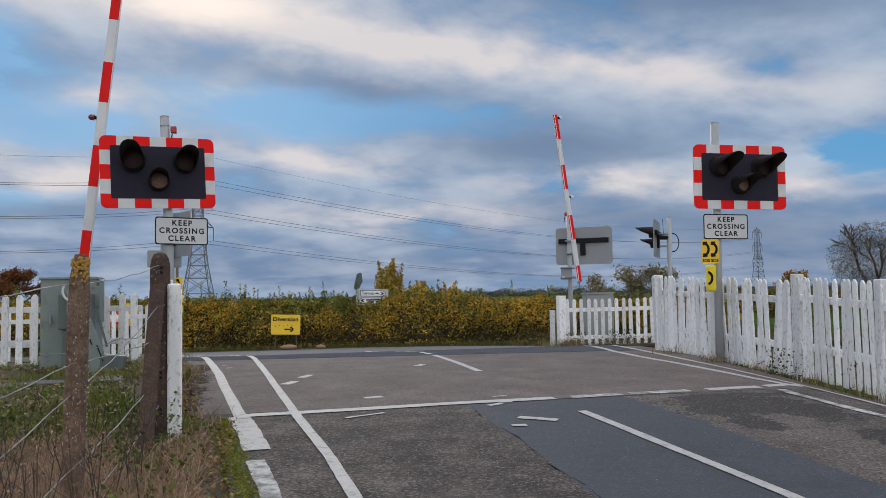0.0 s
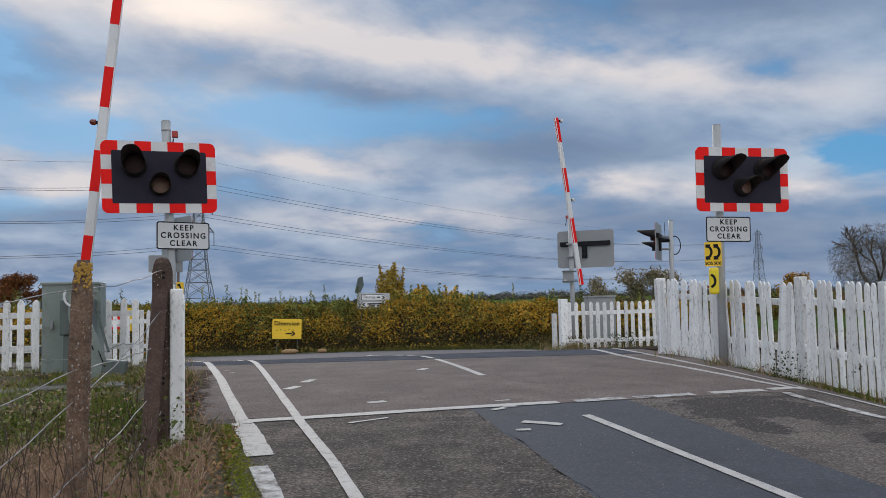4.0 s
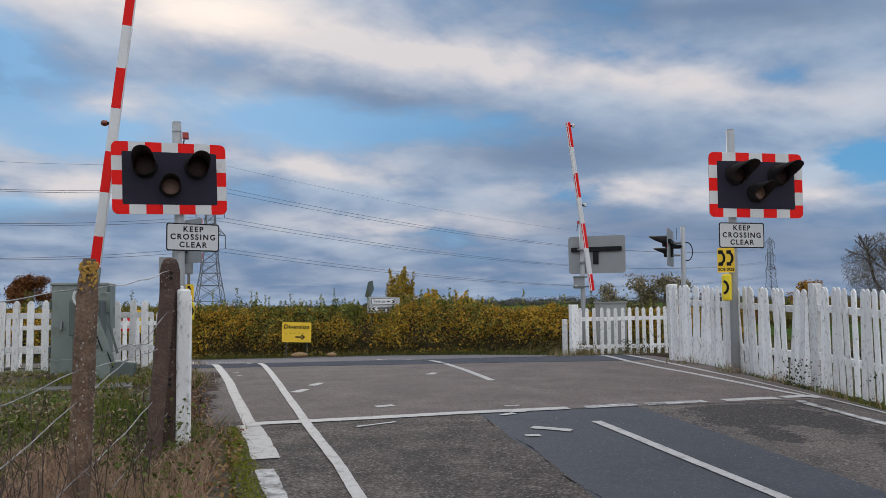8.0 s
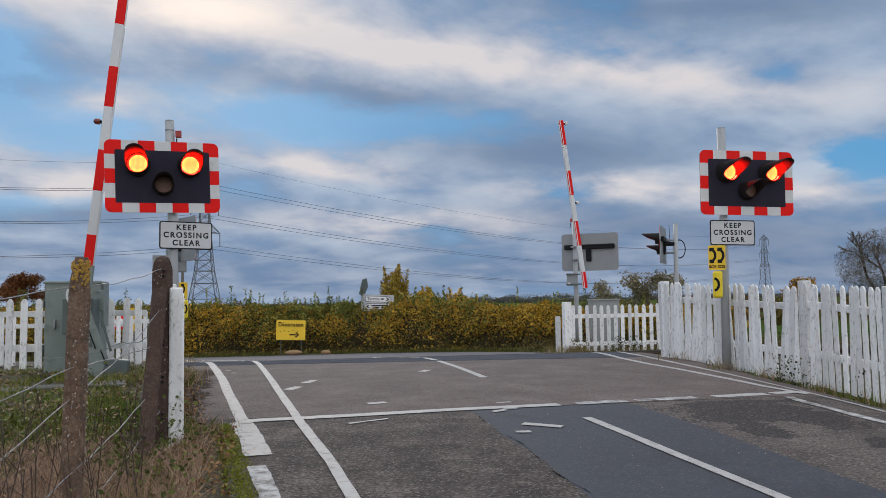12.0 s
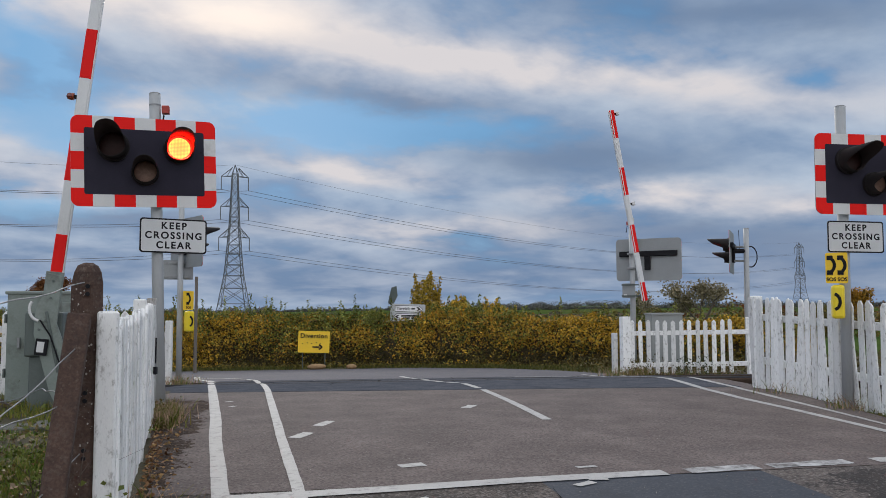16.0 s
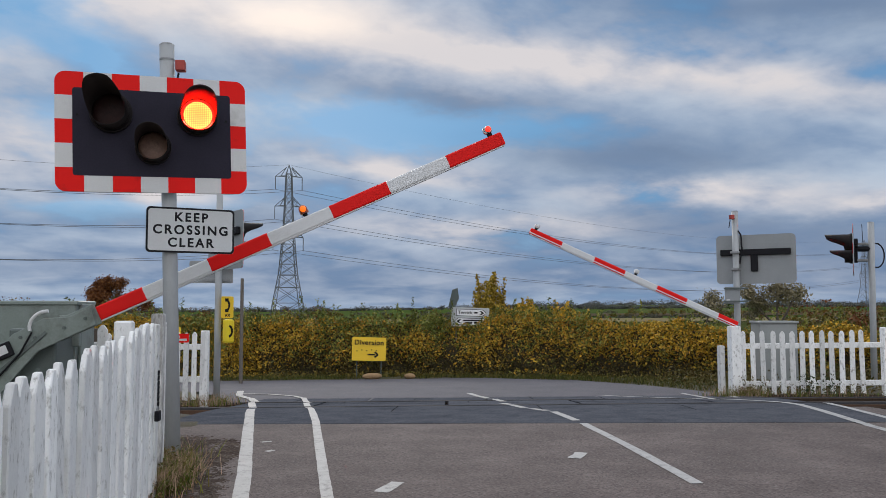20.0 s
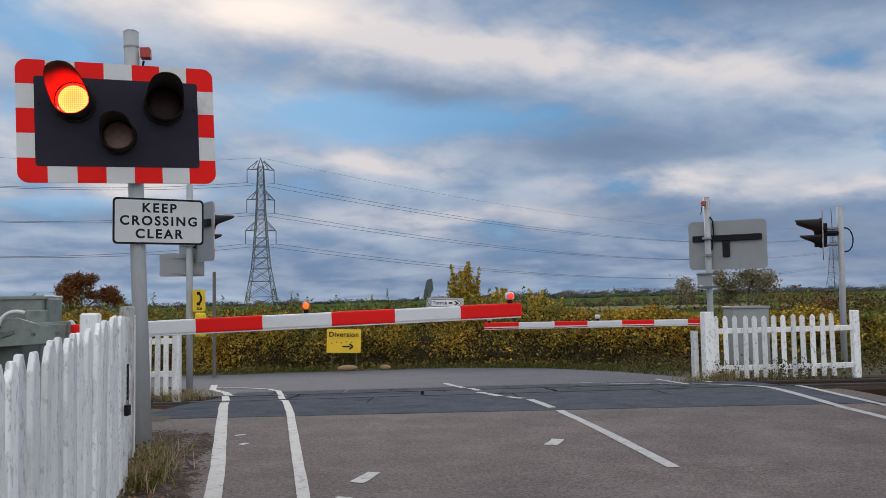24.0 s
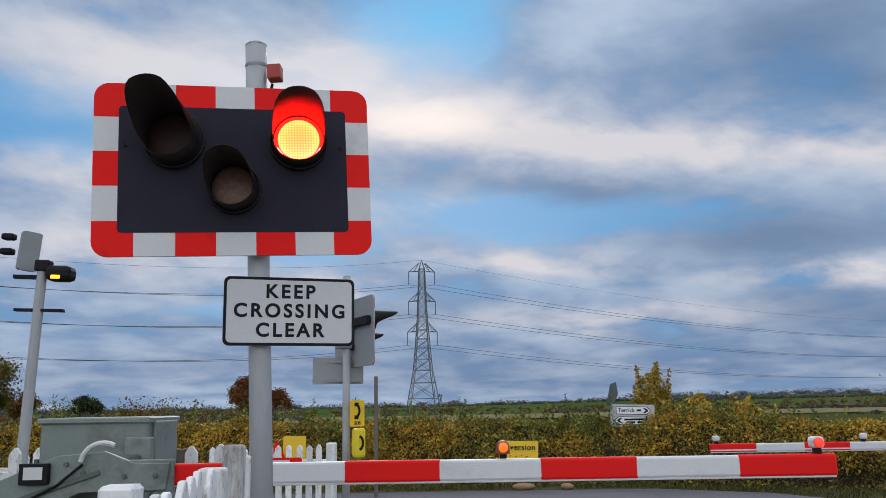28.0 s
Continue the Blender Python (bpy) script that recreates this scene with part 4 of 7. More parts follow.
for label, x, y, w, d, h, mat in (
    ("broad white painted timber post at the fence's end", 7.28, 17.02, 0.17, 0.14, 1.10, M_white_wood),
    ("peeling white gate post at the far side", 7.15, 17.22, 0.09, 0.10, 0.80, M_white_wood),
    ("flaking white post at the end of the fence", -0.245, 9.86, 0.10, 0.08, 1.09, M_white_wood),
    ("weathered grey timber post with flaking white paint", -0.285, 10.30, 0.085, 0.075, 1.15, M_white_worn),
    ("thin white upright board beside the signal post", -0.30, 10.56, 0.045, 0.03, 1.09, M_white_wood),
):
    ob = part_post(label, x, y, w, d, h, mat)
    ob.matrix_basis = pose(x, y, float(level(x, y)), 0, 0, random.uniform(-6, 6))

# ---- concrete posts and wire ----
def concrete_post(label, x, y, top, w, d, lean, lichen=False, stay=False):
    z = float(land(x, y))
    h = top - z
    po = thing("concrete_post", label, "fence post", pose(x, y, z, lean[0], lean[1], 8), "concrete fence posts")
    b = bmesh.new()
    secs = 14
    rnd = random.Random(int(x * 100))
    rings = []
    for i in range(secs + 1):
        t = i / secs
        zz = -0.3 + (h + 0.3) * t
        k = 1.12 - 0.14 * t
        if stay:
            k *= (0.97, 0.85, 0.62, 0.28)[i - 11] if i > 10 else 1
            zz = h - (0.10, 0.045, 0.014, 0.0)[i - 11] if i > 10 else zz
        elif i >= secs - 1:
            k *= 0.62 if i == secs else 0.93
        ring = []
        for a in range(8):
            an = 2 * math.pi * (a + 0.5) / 8
            ex, ey = math.cos(an), math.sin(an)
            q = 1 / max(abs(ex), abs(ey)) * 0.93
            ring.append(b.verts.new((ex * q * w / 2 * k + rnd.uniform(-0.003, 0.003), ey * q * d / 2 * k + rnd.uniform(-0.003, 0.003), zz)))
        rings.append(ring)
    for r0, r1 in zip(rings, rings[1:]):
        for a in range(8):
            b.faces.new((r0[a], r0[(a + 1) % 8], r1[(a + 1) % 8], r1[a]))
    b.faces.new(rings[-1])
    stone = M_concrete_dark if stay else M_concrete
    part("shaft", b, stone, po)
    for i, zz in enumerate((h - 0.13, h - 0.36, h - 0.62, h - 0.88, h - 1.14)):
        if zz > 0.05 and stay:
            for dz in (0.018, -0.018):
                part("wire_hole", rod((0.004, -d / 2 * 1.06 - 0.004, zz + dz), (0.004, -d / 2 * 0.7, zz + dz), 0.0105, None, 10), M_black, po)
    if lichen:
        cap = bmesh.new()
        for i in range(150):
            px, py = rnd.uniform(-w * 0.4, w * 0.42), -d / 2 * 0.98
            r = rnd.uniform(0.002, 0.009)
            zz = h - 0.02 - abs(rnd.gauss(0, 0.055))
            m = Matrix.Translation((px, py, zz)) @ Matrix.Diagonal((r, 0.006, r * 1.2, 1))
            bmesh.ops.create_icosphere(cap, subdivisions=1, radius=1, matrix=m)
        tagged(part("lichen", cap, M_lichen, po), "orange lichen crust", "", "", "stuff")
    if lichen or stay:
        spots = bmesh.new()
        for i in range(150):
            zz, r = rnd.uniform(0.15, h - 0.12), 0.0014 + 0.0042 * rnd.random() ** 2.4
            if rnd.random() < 0.65:
                m = Matrix.Translation((rnd.uniform(-w * 0.42, w * 0.42), -d / 2 * (1.04 - 0.1 * zz / h), zz)) @ Matrix.Diagonal((r, 0.005, r * 1.2, 1))
            else:
                m = Matrix.Translation((w / 2 * (1.04 - 0.1 * zz / h), rnd.uniform(-d * 0.4, d * 0.4), zz)) @ Matrix.Diagonal((0.005, r, r * 1.2, 1))
            bmesh.ops.create_icosphere(spots, subdivisions=1, radius=1, matrix=m)
        tagged(part("pale_lichen", spots, M_lichen_pale, po), "pale lichen spots", "", "", "stuff")
    if stay:
        sb = bmesh.new()
        box(-0.05, 0.05, -0.055, 0.055, 0, 1.42, 0.012, sb, pose(-0.14, -0.58, -0.2, -19, 5, 0))
        part("stay", sb, stone, po, "raking concrete stay")
    return po


concrete_post("rounded brown concrete fence post with wire holes", -0.02, 6.28, 1.295, 0.15, 0.13, (0, 0), False, True)
concrete_post("slender lichen-covered concrete fence post", -0.33, 4.75, 1.20, 0.115, 0.11, (0.5, 1.5), True)
concrete_post("stub of a dark fence post in the weeds", -1.05, 5.6, 0.62, 0.055, 0.05, (0, -1))


trough_lid = bpy.data.meshes.new("lid")
_b = box(-0.24, 0.24, -0.2, 0.2, -0.08, 0.055, 0.012, segments=1)
_b.to_mesh(trough_lid)
_b.free()
trough_lid.materials.append(M_grey_concrete)
trough = thing("cable_trough", "row of grey concrete trough lids lying in the grass", "cable trough")
for k in range(9):
    x, y = -5.0 + 0.5 * k, 10.0 + 0.02 * k
    place("lid", trough_lid, None, trough, m=pose(x, y, float(land(x, y)), random.uniform(-2, 2), random.uniform(-2, 2), 3 + random.uniform(-2, 2)))


def wire(pts, r=0.0028, sag=0.02):
    cu = bpy.data.curves.new("wire", "CURVE")
    cu.dimensions, cu.bevel_depth, cu.bevel_resolution = "3D", r, 1
    fine_pts = []
    for p, q in zip(pts, pts[1:]):
        for i in range(10):
            t = i / 10
            fine_pts.append((p[0] + (q[0] - p[0]) * t, p[1] + (q[1] - p[1]) * t, p[2] + (q[2] - p[2]) * t - sag * 4 * t * (1 - t) + 0.006 * math.sin(t * 19)))
    fine_pts.append(pts[-1])
    sp = cu.splines.new("POLY")
    sp.points.add(len(fine_pts) - 1)
    for pt, c in zip(sp.points, fine_pts):
        pt.co = (*c, 1)
    cu.materials.append(M_wire)
    return new("wire", cu)


wires = thing("wire_fence", "slack galvanised fence wires between the concrete posts", "wire fence")
for pts, sag in (
    ([(-0.02, 6.2, 1.20), (-0.33, 4.7, 1.04), (-1.2, 2.2, 0.85)], 0.03),
    ([(-0.02, 6.2, 0.95), (-0.02, 6.05, 0.9), (-0.33, 4.7, 0.45), (-0.9, 2.4, -0.1)], 0.04),
    ([(-0.02, 6.2, 0.68), (-0.31, 4.7, 0.62), (-1.1, 3.3, 0.28), (-1.4, 2.2, 0.2)], 0.02),
    ([(-0.02, 6.2, 0.42), (-0.28, 4.7, 0.1), (-0.7, 2.6, -0.2)], 0.03),
    ([(-0.02, 6.2, 0.2), (-0.22, 4.75, -0.08), (-0.5, 3.0, -0.25)], 0.03),
    ([(-0.02, 6.2, 0.80), (-0.36, 6.9, 0.66), (-1.2, 8.0, 0.5)], 0.05),
):
    w = wire(pts, 0.003, sag)
    w.parent = wires


# ---- signals ----
BW, BH, BORDER = 1.36, 0.884, 0.128
LENSES = ((-0.30, 0.145), (0.315, 0.145), (-0.008, -0.104))
lens_parts = {}


def hood_mesh(r=0.134, top=0.43, low=0.105, t=0.005, seg=32):
    """An open cowl: a tube cut back in a hollow curve towards its lower lip."""
    b = bmesh.new()
    rings = []
    for rr in (r, r - t):
        ring = []
        for i in range(seg):
            a = 2 * math.pi * i / seg
            c = 0.5 + 0.5 * math.sin(a)
            q = min(max((c - 0.28) / 0.66, 0.0), 1.0)
            L = low + (top - low) * q * q * (3 - 2 * q)
            k = 1 - 0.05 * (c ** 2)
            ring.append((b.verts.new((rr * math.cos(a), 0, rr * math.sin(a))), b.verts.new((rr * math.cos(a) * k, -L, rr * math.sin(a) - 0.012 * c))))
        rings.append(ring)
    for i in range(seg):
        j = (i + 1) % seg
        (a0, a1), (b0, b1) = rings[0][i], rings[0][j]
        (c0, c1), (d0, d1) = rings[1][i], rings[1][j]
        b.faces.new((a0, a1, b1, b0))
        b.faces.new((d0, d1, c1, c0)).material_index = 1
        b.faces.new((a1, c1, d1, b1))
    bmesh.ops.recalc_face_normals(b, faces=b.faces[:])
    me = bpy.data.meshes.new("hood")
    b.to_mesh(me)
    b.free()
    me.materials.append(M_hood)
    me.materials.append(M_hood_lining)
    me.shade_smooth()
    return me


def lens_mesh(core, ring, rim, dark, r=0.1285, name="lens", ledge=False):
    """A turning lamp disc: lit on one face, dark on the other."""
    b = bmesh.new()
    seg = 28
    rows = [(0.0, -0.020, 0), (r * 0.5, -0.0185, 0), (r * 0.82, -0.014, 0), (r * 0.95, -0.010, 1), (r * 0.975, -0.007, 1), (r, 0.0, 3), (r, 0.010, 3), (r * 0.8, 0.014, 3), (r * 0.5, 0.0185, 3), (0.0, 0.020, 3)]
    rings = [[b.verts.new((rr * math.cos(2 * math.pi * i / seg), y, rr * math.sin(2 * math.pi * i / seg))) for i in range(seg)] if rr else [b.verts.new((0, y, 0))] for rr, y, _ in rows]
    for (ra, rb, (_, _, idx)) in zip(rings, rings[1:], rows[1:]):
        for i in range(seg):
            j = (i + 1) % seg
            vs = [ra[0], rb[j], rb[i]] if len(ra) == 1 else ([ra[i], ra[j], rb[0]] if len(rb) == 1 else [ra[i], ra[j], rb[j], rb[i]])
            f = b.faces.new(vs)
            f.material_index = idx
    bmesh.ops.recalc_face_normals(b, faces=b.faces[:])
    if ledge:
        # an added glowing strip, hidden below the lens, that brightens the hood's inside
        arc = [radians(205 + 130 * i / 10) for i in range(11)]
        lip = [[b.verts.new((r * 0.92 * math.cos(a), y, r * 0.92 * math.sin(a))) for a in arc] for y in (-0.020, -0.050)]
        for i in range(10):
            b.faces.new((lip[0][i], lip[0][i + 1], lip[1][i + 1], lip[1][i])).material_index = 2
    me = bpy.data.meshes.new(name)
    b.to_mesh(me)
    b.free()
    for m in (core, ring, rim, dark):
        me.materials.append(m)
    me.shade_smooth()
    return me


HOOD, HOOD_SHORT = hood_mesh(), hood_mesh(r=0.116, top=0.36)
LENS_RED = lens_mesh(M_red_core, M_red_ring, M_red_fill, M_lens_smoke, ledge=True)
LENS_RED_FAR = lens_mesh(M_red_core, M_red_ring, M_red_fill_far, M_lens_smoke, ledge=True)
LENS_AMBER = lens_mesh(M_amber_core, M_amber_rim, M_amber_rim, M_lens_dark, 0.108)
_b = rod((0, 0.034, 0), (0, -0.03, 0), 0.142, 0.136, 28)
RING = bpy.data.meshes.new("lamp_housing")
_f = [f for f in _b.faces if len(f.verts) > 4 and f.calc_center_median().y < 0.0]
bmesh.ops.delete(_b, geom=_f, context="FACES")
_n = 28
_o = [_b.verts.new((0.137 * math.cos(2 * math.pi * i / _n), -0.021, 0.137 * math.sin(2 * math.pi * i / _n))) for i in range(_n)]
_i = [_b.verts.new((0.1235 * math.cos(2 * math.pi * i / _n), -0.021, 0.1235 * math.sin(2 * math.pi * i / _n))) for i in range(_n)]
for i in range(_n):
    _b.faces.new((_o[i], _o[(i + 1) % _n], _i[(i + 1) % _n], _i[i]))
_b.to_mesh(RING)
_b.free()
RING.materials.append(M_hood)


# a straight collar round each lamp's foot
_b = bmesh.new()
_rings = [[_b.verts.new((rr * math.cos(2 * math.pi * i / 32), y, rr * math.sin(2 * math.pi * i / 32))) for i in range(32)] for rr, y in ((0.150, -0.010), (0.150, -0.052), (0.144, -0.056), (0.140, -0.052), (0.140, -0.010))]
for _p, _q in zip(_rings, _rings[1:]):
    for i in range(32):
        _b.faces.new((_p[i], _p[(i + 1) % 32], _q[(i + 1) % 32], _q[i]))
bmesh.ops.recalc_face_normals(_b, faces=_b.faces[:])
COLLAR = bpy.data.meshes.new("lamp_collar")
_b.to_mesh(COLLAR)
_b.free()
COLLAR.materials.append(M_hood)


def border(parent, y):
    """The chequered red and white edge of a backboard, one sheet a field."""
    w, h, e = BW / 7, BH / 5, BORDER
    for i in range(7):
        for s in (-1, 1):
            x0, x1 = -BW / 2 + i * w, -BW / 2 + (i + 1) * w
            z0, z1 = (BH / 2 - e, BH / 2) if s > 0 else (-BH / 2, -BH / 2 + e)
            if i in (0, 6):
                r, cx = 0.075, 1 if i == 6 else -1
                z0, z1 = (BH / 2 - h, BH / 2) if s > 0 else (-BH / 2, -BH / 2 + h)
                inner_x, inner_z = (BW / 2 - e) * cx, (BH / 2 - e) * s
                xo, zo, xi, zi = cx * BW / 2, s * BH / 2, cx * (BW / 2 - w), s * (BH / 2 - h)
                arc = [(cx * (BW / 2 - r + r * math.cos(a)), s * (BH / 2 - r + r * math.sin(a))) for a in [k * math.pi / 12 for k in range(7)]]
                pts = [(xo, zi)] + arc + [(xi, zo), (xi, inner_z), (inner_x, inner_z), (inner_x, zi)]
                if cx * s < 0:
                    pts.reverse()
                part("border_panel", plate(pts, y - 0.004, y), M_red, parent)
            else:
                part("border_panel", plate([(x0, z0), (x1, z0), (x1, z1), (x0, z1)], y - 0.004, y), M_red if i % 2 == 0 else M_white, parent)
    for i in range(1, 4):
        for s in (-1, 1):
            xa, xb = sorted((s * BW / 2, s * (BW / 2 - e)))
            z0, z1 = -BH / 2 + i * h, -BH / 2 + (i + 1) * h
            part("border_panel", plate([(xa, z0), (xb, z0), (xb, z1), (xa, z1)], y - 0.004, y), M_red if i == 2 else M_white, parent)


def signal(key, label, x, y, pole_top, board_z, yaw, shift, aim, pole_lean=(0, 0), pole_r=0.057, front=True, stand=0.05):
    """A road signal: pole, chequered backboard with two red lamps over an amber one."""
    z = float(level(x, y))
    sg = thing("crossing_signal", label, "road signal", pose(x, y, z, *pole_lean, 0), "crossing signals")
    pb = rod((0, 0, -0.3), (0, 0, pole_top - z), pole_r, None, 20)
    part("pole", pb, M_pole_grey, sg, "", True)
    part("pole_cap", rod((0, 0, pole_top - z), (0, 0, pole_top - z + 0.012), pole_r * 1.03, pole_r * 0.8, 20), M_galv, sg)
    part("base_collar", rod((0, 0, -0.05), (0, 0, 0.06), pole_r * 1.25, pole_r * 1.1, 20), M_galv, sg)
    nx, ny = math.sin(radians(yaw)), -math.cos(radians(yaw))
    tx, ty = math.cos(radians(yaw)), math.sin(radians(yaw))
    off = pole_r + stand
    bd = part("backboard", plate(rounded(BW, BH, 0.075), -0.006, 0.006), [M_sign_back], sg)
    bd.matrix_basis = pose(nx * off + tx * shift, ny * off + ty * shift, board_z - z, 0, 0, yaw)
    part("face_panel", plate(rounded(BW - 2 * BORDER + 0.02, BH - 2 * BORDER + 0.02, 0.02), -0.012, -0.0065), M_board, bd)
    border(bd, -0.0063)
    for s in (-1, 1):
        part("screw", rod((s * 0.53, -0.02, 0.12), (s * 0.53, -0.01, 0.12), 0.01, None, 8), M_black, bd)
    for i, (lx, lz) in enumerate(LENSES):
        a = aim[i] if isinstance(aim, tuple) else aim
        place("lamp_housing", RING, None, bd, m=pose(lx, -0.045, lz, 0, 0, a) @ Matrix.Diagonal((0.86, 1, 0.86, 1) if i == 2 else (1, 1, 1, 1)))
        place("lamp_collar", COLLAR, None, bd, m=pose(lx, 0, lz) @ Matrix.Diagonal((0.87, 1, 0.87, 1) if i == 2 else (1, 1, 1, 1)))
        place("hood", HOOD_SHORT if i == 2 else HOOD, None, bd, m=pose(lx, -0.04, lz, -8 if key == "near_left" and i == 0 else -2, 0, a))
        ln = place("lens", LENS_AMBER if i == 2 else (LENS_RED if key.startswith("near") else LENS_RED_FAR), None, bd, m=pose(lx, -0.060, lz, 0, 0, a + 180))
        lens_parts[key, i] = (ln, lx, -0.060, lz, a)
    # bearer bars behind the board
    part("bearer", box(-0.60, 0.60, 0.010, 0.075, 0.07, 0.18, 0.008, segments=1), M_black, bd)
    part("bearer", box(-0.045, 0.075, 0.010, 0.07, -0.22, 0.07, 0.008, segments=1), M_black, bd)
    for zz in (0.12, -0.18):
        part("clamp", box(-shift - 0.075, -shift + 0.075, 0.05, 0.13 + pole_r * 2, zz - 0.02, zz + 0.02, 0.005, segments=1), M_galv, bd)
    return sg, z


def keep_clear(sg, z, x, y, top, yaw, shift, pole_r=0.057, cant=0.0):
    nx, ny = math.sin(radians(yaw)), -math.cos(radians(yaw))
    tx, ty = math.cos(radians(yaw)), math.sin(radians(yaw))
    off = pole_r + 0.02
    W, H = 0.655, 0.345
    sn = part("sign_plate", plate(rounded(W, H, 0.03), -0.003, 0.003), M_sign_back, sg)
    sn.matrix_basis = pose(nx * off + tx * shift, ny * off + ty * shift, top - H / 2 - z, 0, cant, yaw)
    part("sign_rim", plate(rounded(W - 0.001, H - 0.001, 0.03), -0.0045, -0.0032), M_black, sn)
    part("sign_face", plate(rounded(W - 0.030, H - 0.030, 0.022), -0.006, -0.0047), M_sign_white, sn)
    for body, zz in (("KEEP", 0.097), ("CROSSING", 0.0), ("CLEAR", -0.097)):
        text("lettering", body, 0.095, M_black, sn, pose(0, -0.0068, zz, 90, 0, 0), 0.0029, 1.3)
    for zz in (0.1, -0.1):
        part("sign_channel", box(-W / 2 + 0.03, W / 2 - 0.03, 0.003, 0.02, zz - 0.015, zz + 0.015), M_galv, sn)
    return sn


def alarm(sg, z, dx, dy, top):
    """The small red sounder box on a pole."""
    part("sounder", box(dx - 0.036, dx + 0.036, dy - 0.04, dy + 0.04, top - z - 0.04, top - z + 0.04, 0.006), M_orange, sg, "red sounder box")
    cu = rod((dx - 0.02, dy + 0.02, top - z - 0.05), (dx - 0.05, dy + 0.02, top - z - 0.2), 0.008, None, 8)
    part("sounder_cable", cu, M_black, sg)


def phone_signs(sg, z, dx, dy, top, yaw, low=True, double=False):
    w = 0.22
    pl = part("telephone_sign", plate(rounded(w, 0.33, 0.02), -0.004, 0.004), M_yellow, sg, "yellow emergency telephone sign")
    pl.matrix_basis = pose(dx, dy, top - 0.165 - z, 0, 0, yaw)
    for k in (-0.052, 0.052) if double else (0.0,):
        hs = bmesh.new()
        for a in range(9):
            an = radians(-62 + 124 * a / 8)
            box(-0.016, 0.016, -0.008, -0.0045, -0.016, 0.016, 0, hs, Matrix.Translation((k - 0.045 + 0.075 * math.cos(an), 0, 0.03 + 0.085 * math.sin(an))) @ Matrix.Rotation(-an, 4, "Y"))
        for s in (-1, 1):
            box(-0.04, 0.02, -0.009, -0.0042, -0.024, 0.024, 0, hs, Matrix.Translation((k - 0.005, 0, 0.03 + s * 0.08)))
        part("handset_symbol", hs, M_black, pl)
    text("lettering", "SOS SOS" if double else "SOS", 0.055, M_black, pl, pose(0, -0.006, -0.125, 90, 0, 0), 0.002)
    if low:
        bx = part("telephone_box", box(-0.062, 0.062, -0.11, 0.04, -0.36, 0.0, 0.03), M_yellow_box, sg, "bright yellow telephone box")
        bx.matrix_basis = pose(dx, dy, top - 0.35 - z, 0, 0, yaw)
        hb = bmesh.new()
        for a in range(9):
            an = radians(-62 + 124 * a / 8)
            box(-0.016, 0.016, -0.004, 0.0, -0.016, 0.016, 0, hb, Matrix.Translation((-0.06 + 0.07 * math.cos(an), -0.111, -0.18 + 0.085 * math.sin(an))) @ Matrix.Rotation(-an, 4, "Y"))
        part("handset_symbol", hb, M_black, bx)


# near signal by the road
sg, z = signal("near_left", "chequered crossing signal with three hooded lamps on a grey pole", -0.265, 10.86, 3.26, 2.535, 14.5, -0.11, (-13.5, -3.0, -8.0), pole_lean=(0, -2.0), pole_r=0.056)
keep_clear(sg, z, -0.265, 10.86, 1.985, 19.0, 0.145, 0.056, 2.0)
alarm(sg, z, 0.105, -0.02, 3.09)
part("pole_band", rod((0, 0, 3.135 - z), (0, 0, 3.15 - z), 0.058, None, 20), M_galv, sg)
# its partner across the road, with telephone signs
sg, z = signal("near_right", "chequered crossing signal with a yellow telephone box below it", 6.92, 10.25, 3.30, 2.53, -4.0, 0.30, 6.0, pole_lean=(0, 0.6))
keep_clear(sg, z, 6.92, 10.25, 2.02, -4.0, 0.09)
phone_signs(sg, z, -0.17, -0.10, 1.67, -28, True, True)
# across the track, seen from behind
sg, z = signal("far_right", "grey back of a crossing signal board across the track", 8.16, 18.63, 2.98, 2.11, 143.0, -0.32, 0.0, pole_lean=(0, 0))
alarm(sg, z, -0.09, -0.06, 2.87)
for p, q in (((0.02, -0.07, 2.62), (0.075, -0.06, 2.55)), ((0.075, -0.06, 2.55), (0.10, -0.04, 2.30)), ((0.10, -0.04, 2.30), (0.06, -0.02, 2.02))):
    part("cable", rod((p[0], p[1], p[2] - z), (q[0], q[1], q[2] - z), 0.014, None, 8), M_black, sg)
sm = part("small_sign_back", plate(rounded(0.26, 0.30, 0.02), -0.003, 0.003), M_sign_back, sg)
sm.matrix_basis = pose(-0.13, -0.09, 1.46 - z, 0, 0, -37)
for zz in (0.12, -0.11):
    part("sign_channel", box(-0.14, 0.27, -0.03, -0.004, zz - 0.014, zz + 0.014), M_machine_dark, sm)
part("label", box(-0.10, -0.04, -0.006, -0.0035, -0.10, -0.07), M_white, sm)
sg, z = signal("far_side", "edge-on crossing signal with long black hoods beyond a fence", 10.6, 18.37, 2.78, 2.27, -123.6, 0.0, 0.0, pole_lean=(0.5, 0.6), pole_r=0.055, stand=0.24)
lb = bmesh.new()
for i in range(12):
    a0, a1 = radians(120 - 22 * i), radians(120 - 22 * (i + 1))
    rod((0.10 + 0.15 * math.cos(a0), 0.0, 2.18 - z + 0.22 * math.sin(a0)), (0.10 + 0.15 * math.cos(a1), 0.0, 2.18 - z + 0.22 * math.sin(a1)), 0.013, None, 6, lb)
part("cable_loop", lb, M_black, sg)
part("bracket", rod((0, 0, 2.30 - z), (-0.25, 0.13, 2.30 - z), 0.05, None, 8), M_black, sg)
part("aerial", rod((-0.12, 0.06, 2.3 - z), (-0.14, 0.06, 2.75 - z), 0.006, None, 6), M_black, sg)
